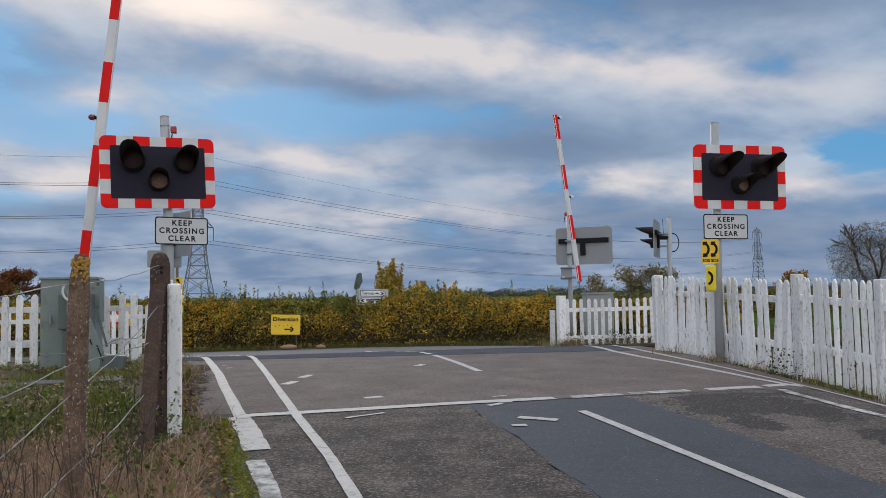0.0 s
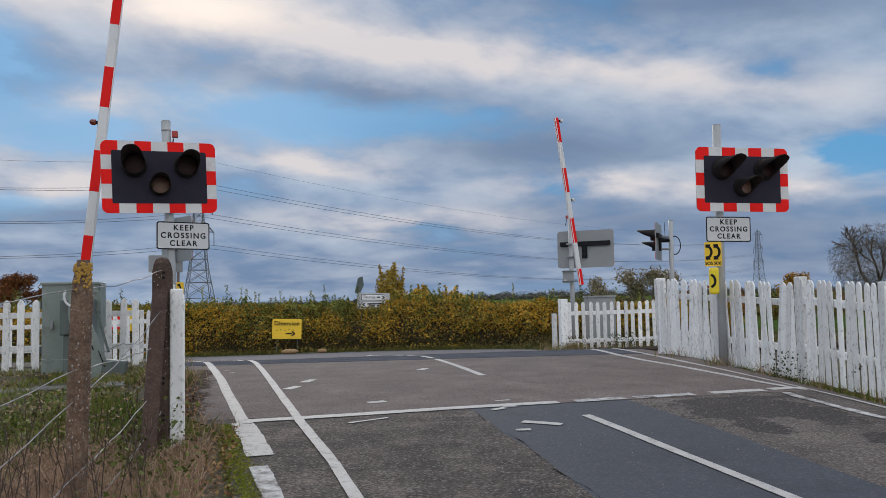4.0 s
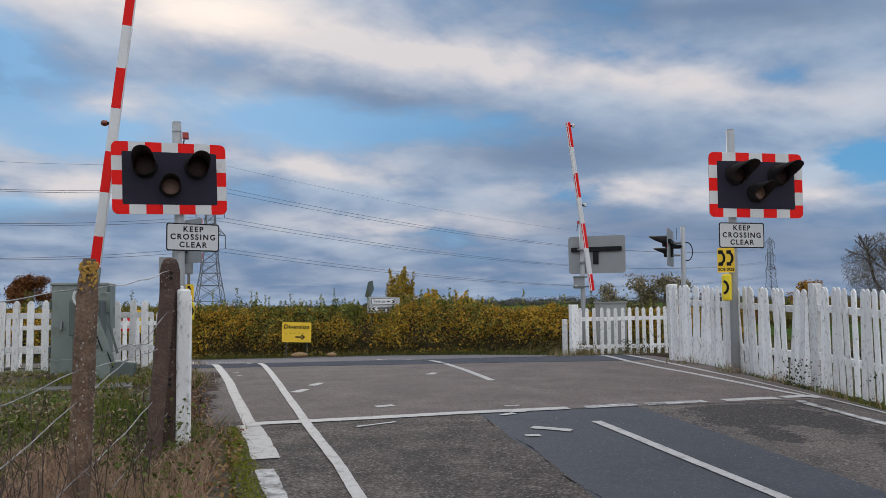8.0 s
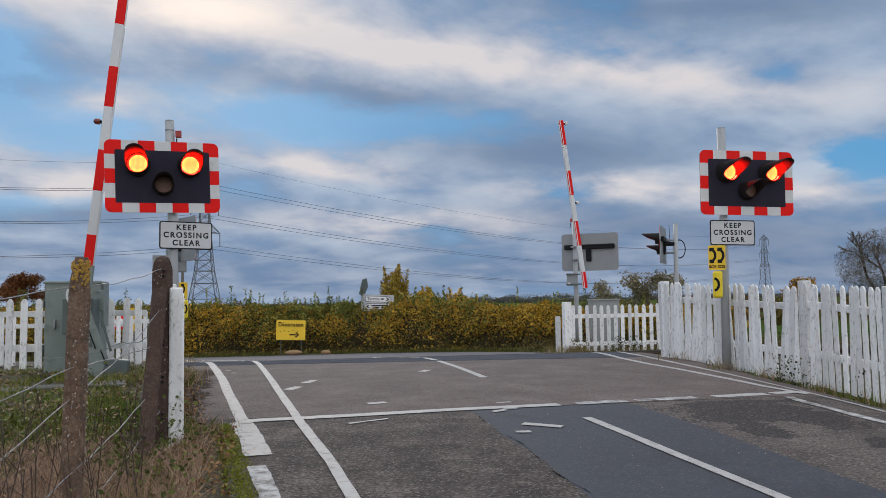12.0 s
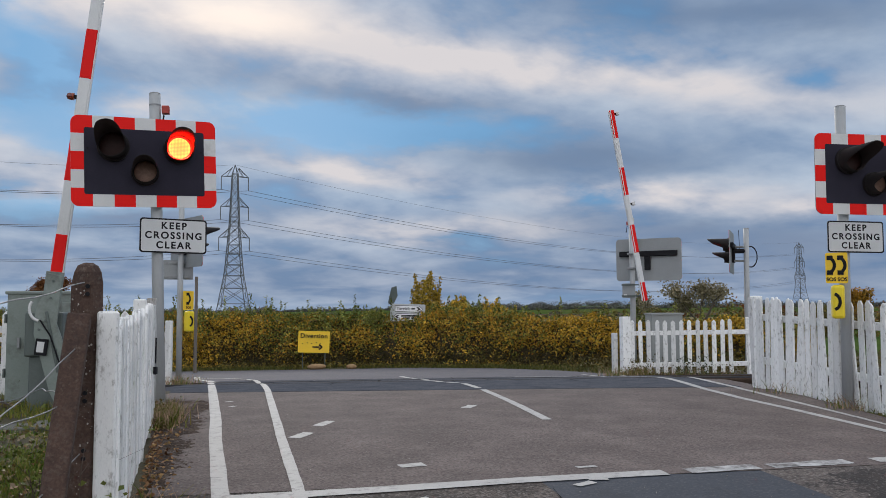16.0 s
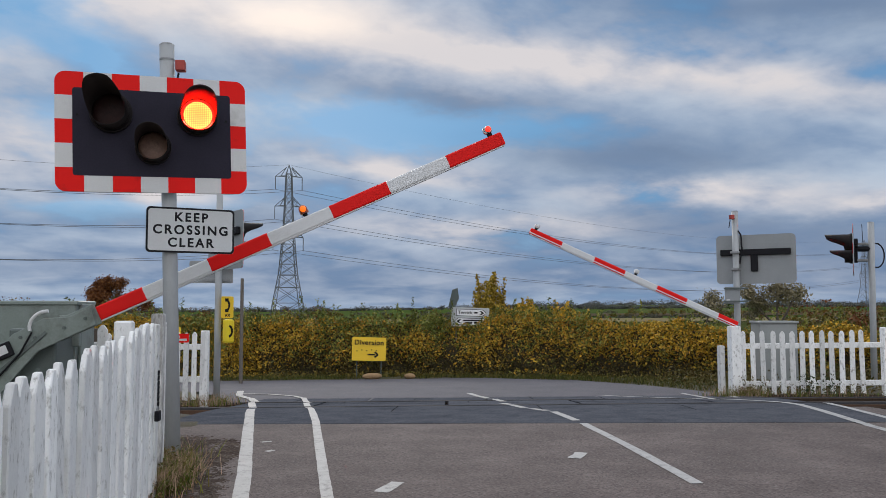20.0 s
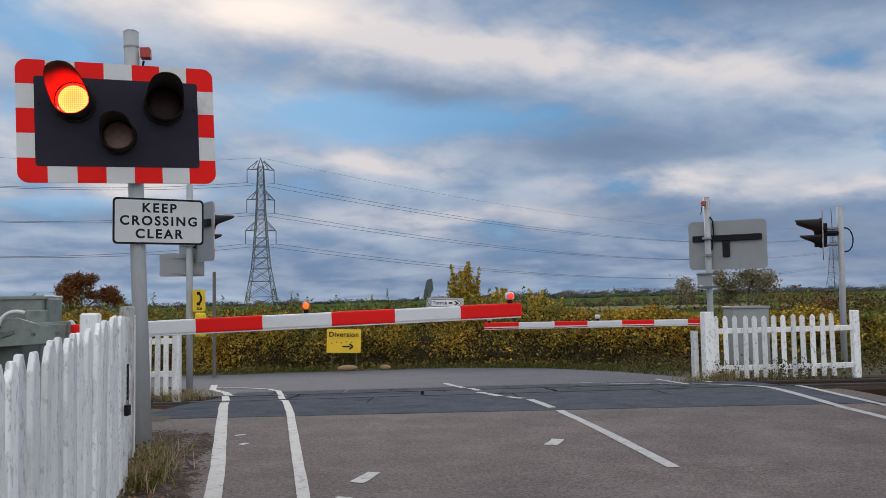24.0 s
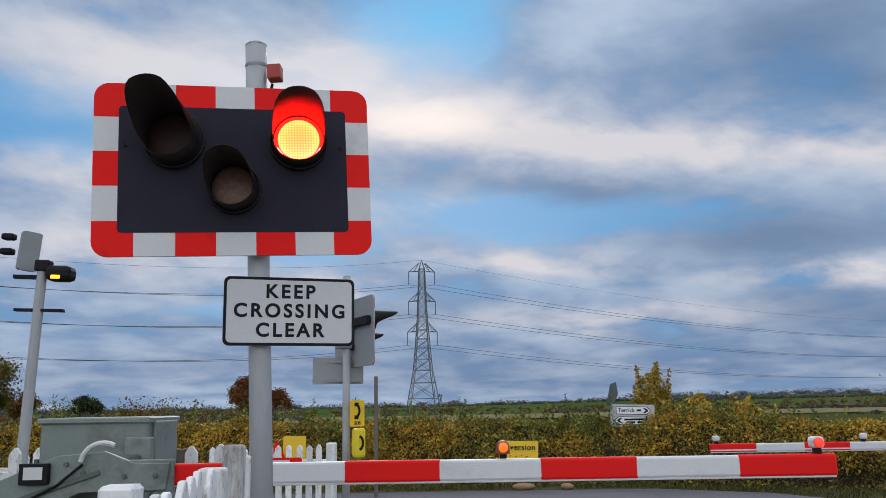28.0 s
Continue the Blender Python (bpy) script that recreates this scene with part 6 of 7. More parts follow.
def build_hedge():
    hg = thing("hedge", "dense autumn hedge of yellow, orange and green leaves", "hedge")
    n = 165000
    u = RNG.uniform(-22, 15, n)
    x, y = hedge_at(u)
    top = np.interp(u, [p[0] for p in HEDGE_TOP], [p[1] for p in HEDGE_TOP]) + 0.22 * bumpy(u, 0 * u, 0.9, 2) + 0.13 * bumpy(u, 0 * u, 3.1, 7)
    base = np.array(land(x, y)) - 0.02
    t = RNG.beta(1.25, 0.95, n)
    z = base + (top - base) * t
    bulge = 0.62 + 0.62 * bumpy(u, z, 1.3, 4) + 0.42 * bumpy(u, z, 3.2, 9)
    bulge = np.clip(bulge + 0.3 * bumpy(u, z, 6.5, 19), 0.40, None)
    depth = (RNG.beta(0.7, 1.6, n) * 1.5 - 1.0) * bulge * (1 - 0.45 * np.clip(t - 0.6, 0, 1) / 0.4)
    back = RNG.uniform(0, 1, n) < 0.12
    depth = np.where(back, -depth, depth)
    c = np.stack([x + RNG.normal(0, 0.05, n), y + depth, z + RNG.normal(0, 0.03, n)], 1)
    # the lowest leaves get the colours that carry the foot's painted shade
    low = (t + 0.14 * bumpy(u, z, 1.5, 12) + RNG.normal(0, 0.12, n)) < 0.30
    patch = bumpy(u, z, 0.55, 31) + 0.7 * bumpy(u, z, 1.9, 17)
    pick = patch + RNG.normal(0, 0.4, n) + 0.25 * (u > 4.6) + 0.1 * (u < -0.5) - 0.32 * np.clip(t - 0.78, 0, 1) / 0.22
    kinds = np.where(pick > 0.34, 0, np.where(pick > -0.02, 1, np.where(pick > -0.26, 2, 3)))
    for k, (nm, mt) in enumerate((("golden_leaves", M_gold), ("mixed_leaves", M_hedge), ("rust_leaves", M_rust), ("green_leaves", M_olive_green))):
        leaf_cloud(nm, c[~low & (kinds == k)], 0.074, mt, hg, seed=3 + k)
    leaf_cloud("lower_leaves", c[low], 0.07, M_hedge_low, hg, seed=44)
    # shoots that stand out of the top
    m = 520
    u = RNG.uniform(-22, 14, m)
    x, y = hedge_at(u)
    top = np.interp(u, [p[0] for p in HEDGE_TOP], [p[1] for p in HEDGE_TOP])
    pts = []
    for a, b, tp in zip(x, y, top):
        h = RNG.uniform(0.12, 0.42) + 0.35 * (RNG.uniform() < 0.12)
        lx, ly = RNG.normal(0, 0.06, 2)
        yy = b + RNG.uniform(-0.5, 0.3)
        for k in range(int(h * 60)):
            q = k / (h * 60)
            pts.append((a + lx * q + RNG.normal(0, 0.025), yy + ly * q + RNG.normal(0, 0.025), tp - 0.1 + h * q))
    leaf_cloud("top_growth", pts[: len(pts) // 2], 0.07, M_green, hg, seed=5)
    leaf_cloud("top_growth", pts[len(pts) // 2 :], 0.07, M_olive_green, hg, seed=6)
    # dark sheet inside: twigs, and the shade behind the leaves put into its colour
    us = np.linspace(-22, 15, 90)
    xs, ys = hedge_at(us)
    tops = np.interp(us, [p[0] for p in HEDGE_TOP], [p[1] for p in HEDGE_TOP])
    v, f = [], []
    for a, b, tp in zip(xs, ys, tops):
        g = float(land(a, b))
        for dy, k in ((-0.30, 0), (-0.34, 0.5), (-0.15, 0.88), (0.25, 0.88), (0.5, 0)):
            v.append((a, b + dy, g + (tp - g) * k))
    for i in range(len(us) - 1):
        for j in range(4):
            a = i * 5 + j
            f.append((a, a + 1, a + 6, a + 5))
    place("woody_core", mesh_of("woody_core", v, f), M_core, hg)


build_hedge()


def limb_tree(name, label, x, y, base, height, spread, mat, leaves, seed, trunk_h=0.3, leaf=0.09, r0=None, bare=False, lean=0.0, levels=4):
    """A tapered trunk that forks into limbs, and a crown of small leaves at their ends."""
    rnd = random.Random(seed)
    tr = thing(name, label, "tree", pose(x, y, base))
    wood = bmesh.new()
    tips = []

    def grow(p, d, length, r, depth):
        q = p + d * length
        rod(p, q, r, r * 0.72, 6 if depth < 2 else 3, wood)
        tips.append((q, depth))
        if depth >= levels:
            return
        for _ in range(rnd.choice((2, 3)) if depth < levels - 1 else 3):
            nd = (d + Vector((rnd.gauss(0, 1) * spread, rnd.gauss(0, 1) * spread, rnd.gauss(0.12, 0.3)))).normalized()
            grow(q, nd, length * rnd.uniform(0.6, 0.85), r * 0.68, depth + 1)

    grow(Vector((0, 0, 0)), Vector((lean, 0, 1)).normalized(), height * trunk_h, r0 or height * 0.022, 0)
    high = max(q.z for q, _ in tips)
    k = height / high
    bmesh.ops.scale(wood, vec=(k, k, k), verts=wood.verts)
    part("trunk", wood, M_bark, tr)
    if not bare:
        rng = np.random.default_rng(seed)
        ends = np.array([tuple(q * k) for q, d in tips if d >= 2])
        pick = ends[rng.integers(0, len(ends), leaves)]
        c = pick + rng.normal(0, 1, (leaves, 3)) * height * np.array([0.06, 0.06, 0.05])
        leaf_cloud("crown", c, leaf, mat, tr, seed=seed)
    return tr


def shrub(label, x, y, base, height, radius, mat, n, seed, shoots=6, leaf=0.06):
    """A bush that tapers upwards: stems from the ground, a ragged cone of leaves, thin shoots on top."""
    rng = np.random.default_rng(seed)
    sh = thing("shrub", label, "shrub", pose(x, y, base))
    wood = bmesh.new()
    for k in range(22):
        a, r, t = rng.uniform(0, 2 * math.pi), radius * math.sqrt(rng.uniform()), rng.uniform(0.5, 0.9)
        top = Vector((r * math.cos(a) * (1 - t), r * math.sin(a) * (1 - t), height * t))
        rod((r * math.cos(a) * 0.3, r * math.sin(a) * 0.3, 0), top, 0.018, 0.006, 5, wood)
    t = rng.beta(1.1, 1.5, n)
    a = rng.uniform(0, 2 * math.pi, n)
    lump = 1 + 0.8 * bumpy(a * 1.2, t * 5, 1.0, seed) + 0.55 * bumpy(a * 3, t * 12, 1.0, seed + 5)
    r = radius * (1 - t) ** 0.75 * np.sqrt(rng.uniform(0.12, 1, n)) * lump + 0.05
    pts = [np.stack([r * np.cos(a), r * np.sin(a), t * height * 0.92], 1) + rng.normal(0, 0.03, (n, 3))]
    for k in range(shoots):
        a, t = rng.uniform(0, 2 * math.pi), rng.uniform(0.35, 0.85)
        r = radius * (1 - t) ** 0.75 * 0.7
        p = np.array([r * math.cos(a), r * math.sin(a), height * t])
        q = p + [rng.normal(0, 0.1) + 0.15 * r * math.cos(a), rng.normal(0, 0.1), height * rng.uniform(0.12, 0.24)]
        rod(p, q, 0.008, 0.003, 4, wood)
        m = 90
        w = rng.uniform(0, 1, m)
        pts.append(p + (q - p) * w[:, None] + rng.normal(0, 1, (m, 3)) * (0.07 - 0.05 * w)[:, None])
    part("stem", wood, M_bark, sh)
    leaf_cloud("foliage", np.concatenate(pts), leaf, mat, sh, seed=seed)


shrub("upright yellow-leaved shrub rising out of the hedge", 5.75, 29.9, -0.75, 3.1, 1.3, M_shrub, 8000, 21, 26, 0.085)
shrub("yellow-green bush beside the direction sign", 6.7, 29.3, -0.7, 2.3, 1.8, M_hedge, 11000, 22, 18, 0.08)
shrub("broad olive and gold bush next to the direction sign", 7.7, 28.0, -0.7, 2.1, 1.7, M_hedge, 10000, 26, 22, 0.085)
shrub("yellow-green bush in the hedge", 8.1, 26.9, -0.65, 1.6, 1.0, M_gold, 5600, 23, 8)
shrub("golden bush at the hedge's bend", 9.4, 25.5, -0.6, 1.5, 0.9, M_shrub, 4200, 24, 6)
shrub("green-yellow bush by the marker pole", -1.8, 28.6, -0.7, 1.75, 1.0, M_gold, 5600, 25, 8)


def verge():
    # grass at the foot of the hedge
    n = 26000
    u = RNG.uniform(-18, 14, n)
    x, y = hedge_at(u)
    y = y - RNG.uniform(0.5, 2.2, n)
    keep = (y > 25.6) | (x < -1.3) | (x > 7.4)
    keep &= bumpy(x, y, 0.8, 51) + RNG.normal(0, 0.25, n) > -0.12
    x, y = x[keep], y[keep]
    far_v = thing("verge_grass", "green grass strip between road and hedge", "grass", None, "", "stuff")
    blade_cloud("grass", np.stack([x, y, land(x, y) - 0.01], 1), 0.10, 0.018, M_verge, far_v, 0.6, 2)
    n = 9000
    x, y = RNG.uniform(4.6, 10.5, n), RNG.uniform(19.0, 27.0, n)
    keep = (x > np.interp(y, [18.4, 21.5, 24.2, 25.5, 26.6], [7.6, 7.35, 6.85, 5.75, 4.85])) & (y < np.interp(x, [7.0, 9.4, 12.6], [26.6, 24.2, 22.6]))
    x, y = x[keep], y[keep]
    blade_cloud("bend_grass", np.stack([x, y, land(x, y) - 0.01], 1), 0.09, 0.016, M_verge, far_v, 0.8, 27)
    n = 5000
    x, y = hedge_at(RNG.uniform(-10, 12, n))
    y = y - RNG.uniform(0.5, 1.7, n)
    leaf_cloud("hedge_foot_weeds", np.stack([x, y, land(x, y) + np.abs(RNG.normal(0, 0.09, n))], 1), 0.07, M_olive, far_v, 0.2, 0.6, 28)
    # left verge between the posts, the fence and the machine
    near_v = thing("verge_plants", "rough grass, dead stalks and brambles on the near verge", "weeds", None, "", "stuff")
    n = 42000
    x, y = RNG.uniform(-5.5, 0.42, n), RNG.uniform(1.8, 13.0, n)
    patch = bumpy(x, y, 1.1, 3)
    keep = (patch > -0.1) & ~((x > 0.2) & (y > 3.8)) & ((y < 7.0) | (x < -0.45 - 0.02 * y)) & ~((x > 0.28) & (y > 6.4))
    x, y = x[keep], y[keep]
    blade_cloud("grass", np.stack([x, y, land(x, y) - 0.02], 1), 0.13, 0.009, M_grass, near_v, 0.8, 3)
    n = 48000
    x, y = RNG.uniform(-3.2, 0.3, n), RNG.uniform(1.9, 6.3, n)
    keep = bumpy(x, y, 1.4, 8) + 0.25 * (x > -0.9) - 0.16 * (y > 5.4) > -0.05
    x, y = x[keep], y[keep]
    blade_cloud("dead_stalks", np.stack([x, y, land(x, y) - 0.02], 1), 0.17, 0.0042, M_straw, near_v, 1.5, 4)
    # thin dark stems of dead weeds, each with side twigs
    v, f = [], []
    for k in range(420):
        bx, by = RNG.uniform(-3.0, 0.12), RNG.uniform(3.0, 6.6)
        if bumpy([bx], [by], 1.2, 77)[0] < -0.1:
            continue
        h, g = RNG.uniform(0.2, 0.62), float(land(bx, by)) - 0.03
        lean = RNG.normal(0, 0.16, 2)
        segs = [((bx, by, g), (bx + lean[0] * h, by + lean[1] * h, g + h), 0.0035)]
        for _ in range(6):
            q = RNG.uniform(0.3, 0.95)
            p = (bx + lean[0] * h * q, by + lean[1] * h * q, g + h * q)
            d = RNG.normal(0, 0.09, 2)
            segs.append((p, (p[0] + d[0], p[1] + d[1], p[2] + RNG.uniform(0.03, 0.13)), 0.0022))
        for p, q, w in segs:
            i = len(v)
            v += [(p[0] - w, p[1], p[2]), (p[0] + w, p[1], p[2]), (p[0], p[1] + w, p[2]), (q[0] - w * 0.5, q[1], q[2]), (q[0] + w * 0.5, q[1], q[2]), (q[0], q[1] + w * 0.5, q[2])]
            f += [(i, i + 1, i + 4, i + 3), (i + 1, i + 2, i + 5, i + 4), (i + 2, i, i + 3, i + 5)]
    place("dead_stems", mesh_of("dead_stems", v, f), M_twig, near_v)
    n = 11000
    x, y = RNG.uniform(-4, 0.5, n), RNG.uniform(2.0, 9.0, n)
    keep = (y < 7) | (x < -0.3)
    by = RNG.uniform(6.6, 10.6, 900)
    bx = 0.10 - 0.095 * (by - 6.26) + 0.06 + np.abs(RNG.normal(0, 0.09, 900))
    by[:350] = RNG.uniform(3.8, 6.6, 350)
    bx[:350] = RNG.uniform(0.12, 0.45, 350)
    x, y = np.concatenate([x[keep], bx]), np.concatenate([y[keep], by])
    leaf_cloud("leaf_litter", np.stack([x, y, land(x, y) + RNG.uniform(0, 0.03, len(x))], 1), 0.032, M_litter, near_v, 0.7, 0.7, 6)
    n = 19000
    x, y = RNG.uniform(-5, 0.36, n), RNG.uniform(2.0, 12.6, n)
    keep = (bumpy(x, y, 0.9, 21) > -0.15 + 0.3 * (y < 5.3)) & ((y < 7) | (x < -0.5))
    x, y = x[keep], y[keep]
    leaf_cloud("ground_cover", np.stack([x, y, land(x, y) + RNG.uniform(0, 0.07, len(x))], 1), 0.042, M_cover, near_v, 0.5, 0.7, 16)
    # broad-leaved weeds
    cl = []
    for k in range(70):
        cx, cy = (RNG.uniform(-3.6, 0.25), RNG.uniform(5.2, 8.6)) if k < 60 else (RNG.uniform(-0.1, 0.22), RNG.uniform(3.8, 6.9))
        if cy > 7 and cx > -0.5:
            continue
        h = RNG.uniform(0.05, 0.2)
        for _ in range(70):
            px, py = cx + RNG.normal(0, 0.11), cy + RNG.normal(0, 0.11)
            cl.append((px, py, float(land(px, py)) + abs(RNG.normal(0, h))))
    leaf_cloud("weeds", cl, 0.036, M_green, near_v, 0.3, 0.7, 8)
    st = []
    for k in range(46):
        cx, cy, h = RNG.uniform(-2.9, -0.15), RNG.uniform(3.4, 6.2), RNG.uniform(0.35, 0.85)
        for _ in range(int(70 * h)):
            q = RNG.uniform(0, 1)
            st.append((cx + RNG.normal(0, 0.03 + 0.05 * q), cy + RNG.normal(0, 0.03 + 0.05 * q), float(land(cx, cy)) + h * q))
    leaf_cloud("seed_heads", st, 0.02, M_straw, near_v, 0.0, 0.35, 9)
    ms = []
    for _ in range(17000):
        py = RNG.uniform(3.7, 7.2)
        px = 0.40 + RNG.normal(0, 0.05) + 0.075 * (7.2 - py)
        ms.append((px, py, float(level(px, py)) + RNG.uniform(-0.012, 0.008)))
    leaf_cloud("moss", ms, 0.011, M_moss, near_v, 0.2, 0.8, 10)
    # rough green turf behind the posts
    n = 26000
    x, y = RNG.uniform(-3.4, -0.1, n), RNG.uniform(5.6, 10.2, n)
    keep = (bumpy(x, y, 1.0, 63) + 0.6 * bumpy(x, y, 3.0, 64) > -0.1) & ((y < 6.2) | (x < 0.05 - 0.095 * (y - 6.26) - 0.12))
    x, y = x[keep], y[keep]
    blade_cloud("turf", np.stack([x, y, land(x, y) - 0.015], 1), 0.075, 0.009, M_turf, near_v, 0.9, 23)
    # tufts round the signal pole and posts
    tufts = thing("grass_tufts", "dry and green grass tufts round the posts", "grass", None, "", "stuff")
    feet, feet2, lv = [], [], []
    for cx, cy, k, rr in ((-0.34, 10.65, 1300, 0.12), (-0.27, 10.35, 1200, 0.11), (-0.22, 10.0, 900, 0.10), (-0.3, 11.1, 160, 0.15), (0.12, 6.9, 220, 0.14), (7.0, 16.9, 200, 0.15), (7.42, 16.85, 900, 0.13), (8.1, 16.7, 160, 0.3), (8.8, 16.6, 160, 0.3), (-0.78, 17.2, 340, 0.2), (-1.2, 17.0, 260, 0.3), (6.8, 10.1, 120, 0.10), (6.92, 8.1, 120, 0.15), (6.92, 9.2, 90, 0.15), (6.9, 11.4, 80, 0.2), (6.88, 7.2, 120, 0.2), (6.8, 6.2, 160, 0.2)):
        for _ in range(k):
            px, py = cx + RNG.normal(0, rr), cy + RNG.normal(0, rr)
            (feet if RNG.uniform() < 0.55 else feet2).append((px, py, float(level(px, py)) - 0.02))
    blade_cloud("dry_grass", feet, 0.17, 0.006, M_straw, tufts, 0.95, 11)
    blade_cloud("green_grass", feet2, 0.16, 0.008, M_grass, tufts, 0.95, 12)
    for cx, cy, k in ((6.86, 9.0, 70), (6.86, 8.75, 60), (6.84, 8.5, 30), (8.35, 16.75, 260), (8.7, 16.7, 200), (6.85, 7.6, 25)):
        for _ in range(k):
            q = RNG.uniform(0, 1) ** 1.6 * 0.34
            px, py = cx + RNG.normal(0, 0.07), cy + RNG.normal(0, 0.09)
            lv.append((px, py, float(level(px, py)) + q))
    # bushy low weeds at the signal pole, at the far gate post and behind the far fence
    wd = []
    for cx, cy, k, rr, h in ((-0.32, 10.6, 520, 0.12, 0.2), (-0.26, 10.25, 420, 0.10, 0.17), (-0.2, 9.95, 260, 0.09, 0.12), (7.42, 16.85, 420, 0.13, 0.34), (8.2, 16.8, 260, 0.2, 0.24), (9.1, 16.7, 260, 0.25, 0.2), (9.1, 16.9, 200, 0.2, 0.2)):
        for _ in range(k):
            px, py = cx + RNG.normal(0, rr), cy + RNG.normal(0, rr)
            wd.append((px, py, float(level(px, py)) - 0.02 + RNG.uniform(0, 1) ** 1.4 * h))
    n = 9000
    x, y = RNG.uniform(7.7, 20.0, n), RNG.uniform(17.2, 22.5, n)
    keep = y > 17.05 + 0.12 * (x - 7.7)
    x, y = x[keep], y[keep]
    z = land(x, y) + RNG.uniform(0, 1, len(x)) ** 1.5 * (0.32 + 0.25 * bumpy(x, y, 1.2, 33))
    # scrub and low weeds share the hedge foot's darkened leaf colours
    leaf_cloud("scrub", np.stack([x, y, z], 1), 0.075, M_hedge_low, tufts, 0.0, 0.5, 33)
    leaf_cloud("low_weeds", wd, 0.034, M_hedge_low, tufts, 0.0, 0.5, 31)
    leaf_cloud("bramble_leaves", lv, 0.032, M_dark_green, tufts, 0.0, 0.7, 13)
    # strip under the right-hand fence
    n = 5200
    y = RNG.uniform(4.2, 12.3, n)
    x = np.interp(y, [4, 7.5, 11, 13.2], [6.68, 6.86, 6.95, 7.2]) + RNG.uniform(0, 0.5, n)
    blade_cloud("fence_foot_grass", np.stack([x, y, level(x, y) - 0.03], 1), 0.075, 0.008, M_grass, tufts, 0.9, 14)


verge()

# ---- loose stones in the ballast and grit on the road ----
def stones(name, label, pts, size, mat, seed):
    rng = np.random.default_rng(seed)
    bm = bmesh.new()
    bmesh.ops.create_icosphere(bm, subdivisions=1, radius=1.0)
    base = np.array([v.co[:] for v in bm.verts])
    tri = np.array([[v.index for v in f.verts] for f in bm.faces])
    bm.free()
    n = len(pts)
    s = size * rng.uniform(0.5, 1.4, (n, 1, 1)) * rng.uniform(0.6, 1.2, (n, 1, 3))
    v = (base[None] * s * rng.uniform(0.8, 1.2, (n, len(base), 1)) + np.asarray(pts)[:, None]).reshape(-1, 3)
    f = (tri[None] + (np.arange(n) * len(base))[:, None, None]).reshape(-1, 3)
    ob = place(name, mesh_of(name, v, f), mat)
    return tagged(ob, label, "stones", "", "stuff")


pts = []
for _ in range(2600):
    s = RNG.uniform(-7, -0.48) if RNG.uniform() < 0.5 else RNG.uniform(7.75, 14)
    o = RNG.uniform(-1.7, 1.7)
    x, y = along(s, o)
    pts.append((x, y, float(level(*along(min(max(s, -1.0), 7.8), o))) - 0.09))
stones("ballast_stones", "loose brown ballast stones beside the rails", pts, 0.035, M_ballast, 3)
pts = []
for _ in range(520):
    x, y = RNG.uniform(-0.2, 6.6), RNG.uniform(3.5, 12.5)
    pts.append((x, y, float(level(x, y)) + 0.004))
stones("grit", "small pale grit scattered on the asphalt", pts, 0.004, M_grit, 4)

# ---- distance ----
def far_wood(name, label, spans, mat, seed, leaf=0.9, wide=1.0):
    """Rows of small far trees and hedgerows, as one mesh of leaf clumps with stems."""
    rng = np.random.default_rng(seed)
    c = []
    for (x0, y0), (x1, y1), h, k in spans:
        for _ in range(int(k * 2.4)):
            t = rng.uniform()
            x, y = x0 + (x1 - x0) * t, y0 + (y1 - y0) * t
            hh = h * rng.choice([0.35, 0.45, 0.6, 0.75, 1.2]) * rng.uniform(0.8, 1.15)
            r = hh * rng.uniform(0.35, 1.1) * wide
            g = float(land(x, y))
            m = 110
            q = rng.normal(0, 1, (m, 3))
            q = q / np.linalg.norm(q, axis=1)[:, None] * (rng.uniform(0, 1, m) ** 0.4)[:, None] * [r * 0.9, r * 0.9, hh * 0.5]
            c.append(q + [x, y, g + hh * 0.52])
    ob = leaf_cloud(name, np.concatenate(c), leaf, mat, None, 0.0, 0.9, seed)
    return tagged(ob, label, "trees", "", "stuff")


def field_strip(label, x0, x1, y0, y1, mat, lift):
    """A strip of field laid on the land."""
    xs, ys = np.linspace(x0, x1, 24), np.linspace(y0, y1, 8)
    v = [(x, y + 0.12 * (x - x0), float(land(x, y + 0.12 * (x - x0))) + lift) for y in ys for x in xs]
    f = [(j * 24 + i, j * 24 + i + 1, (j + 1) * 24 + i + 1, (j + 1) * 24 + i) for j in range(7) for i in range(23)]
    tagged(place("field", mesh_of("field", v, f), mat, None, "", True), label, "field", "", "structure")


field_strip("pale stubble field beyond the hedge", -60, 260, 150, 215, M_stubble, 0.25)
field_strip("green crop field beyond the hedge", -200, 240, 60, 130, M_crop, 0.15)
field_strip("brown ploughed field on the low rise", 40, 420, 290, 380, M_plough, 0.3)
far_wood("far_hedgerow", "dark hedgerows across the fields", [((-260, 190), (-30, 170), 2.4, 80), ((-30, 236), (140, 262), 1.1, 60), ((60, 150), (160, 140), 1.2, 30), ((-400, 330), (200, 420), 1.7, 60)], M_far_leaves, 31, 0.4, 1.8)
far_wood("far_trees", "olive and rust-coloured trees along the field edges", [((-220, 200), (-60, 180), 4.6, 40), ((120, 330), (420, 400), 3.4, 44), ((10, 260), (160, 300), 1.8, 26), ((-300, 260), (100, 330), 3.0, 60), ((60, 120), (130, 130), 1.9, 24)], M_olive, 32, 0.45)
far_wood("field_trees", "russet and brown trees in the far hedgerows", [((-120, 172), (-40, 168), 4.6, 16), ((-60, 250), (0, 250), 3.2, 9), ((100, 210), (220, 240), 3.2, 14), ((52, 92), (100, 88), 3.4, 12)], M_brown, 36, 0.3)
far_wood("thicket", "brown and olive thicket beyond the far fence", [((40, 72), (78, 68), 2.7, 26)], M_olive, 37, 0.26)
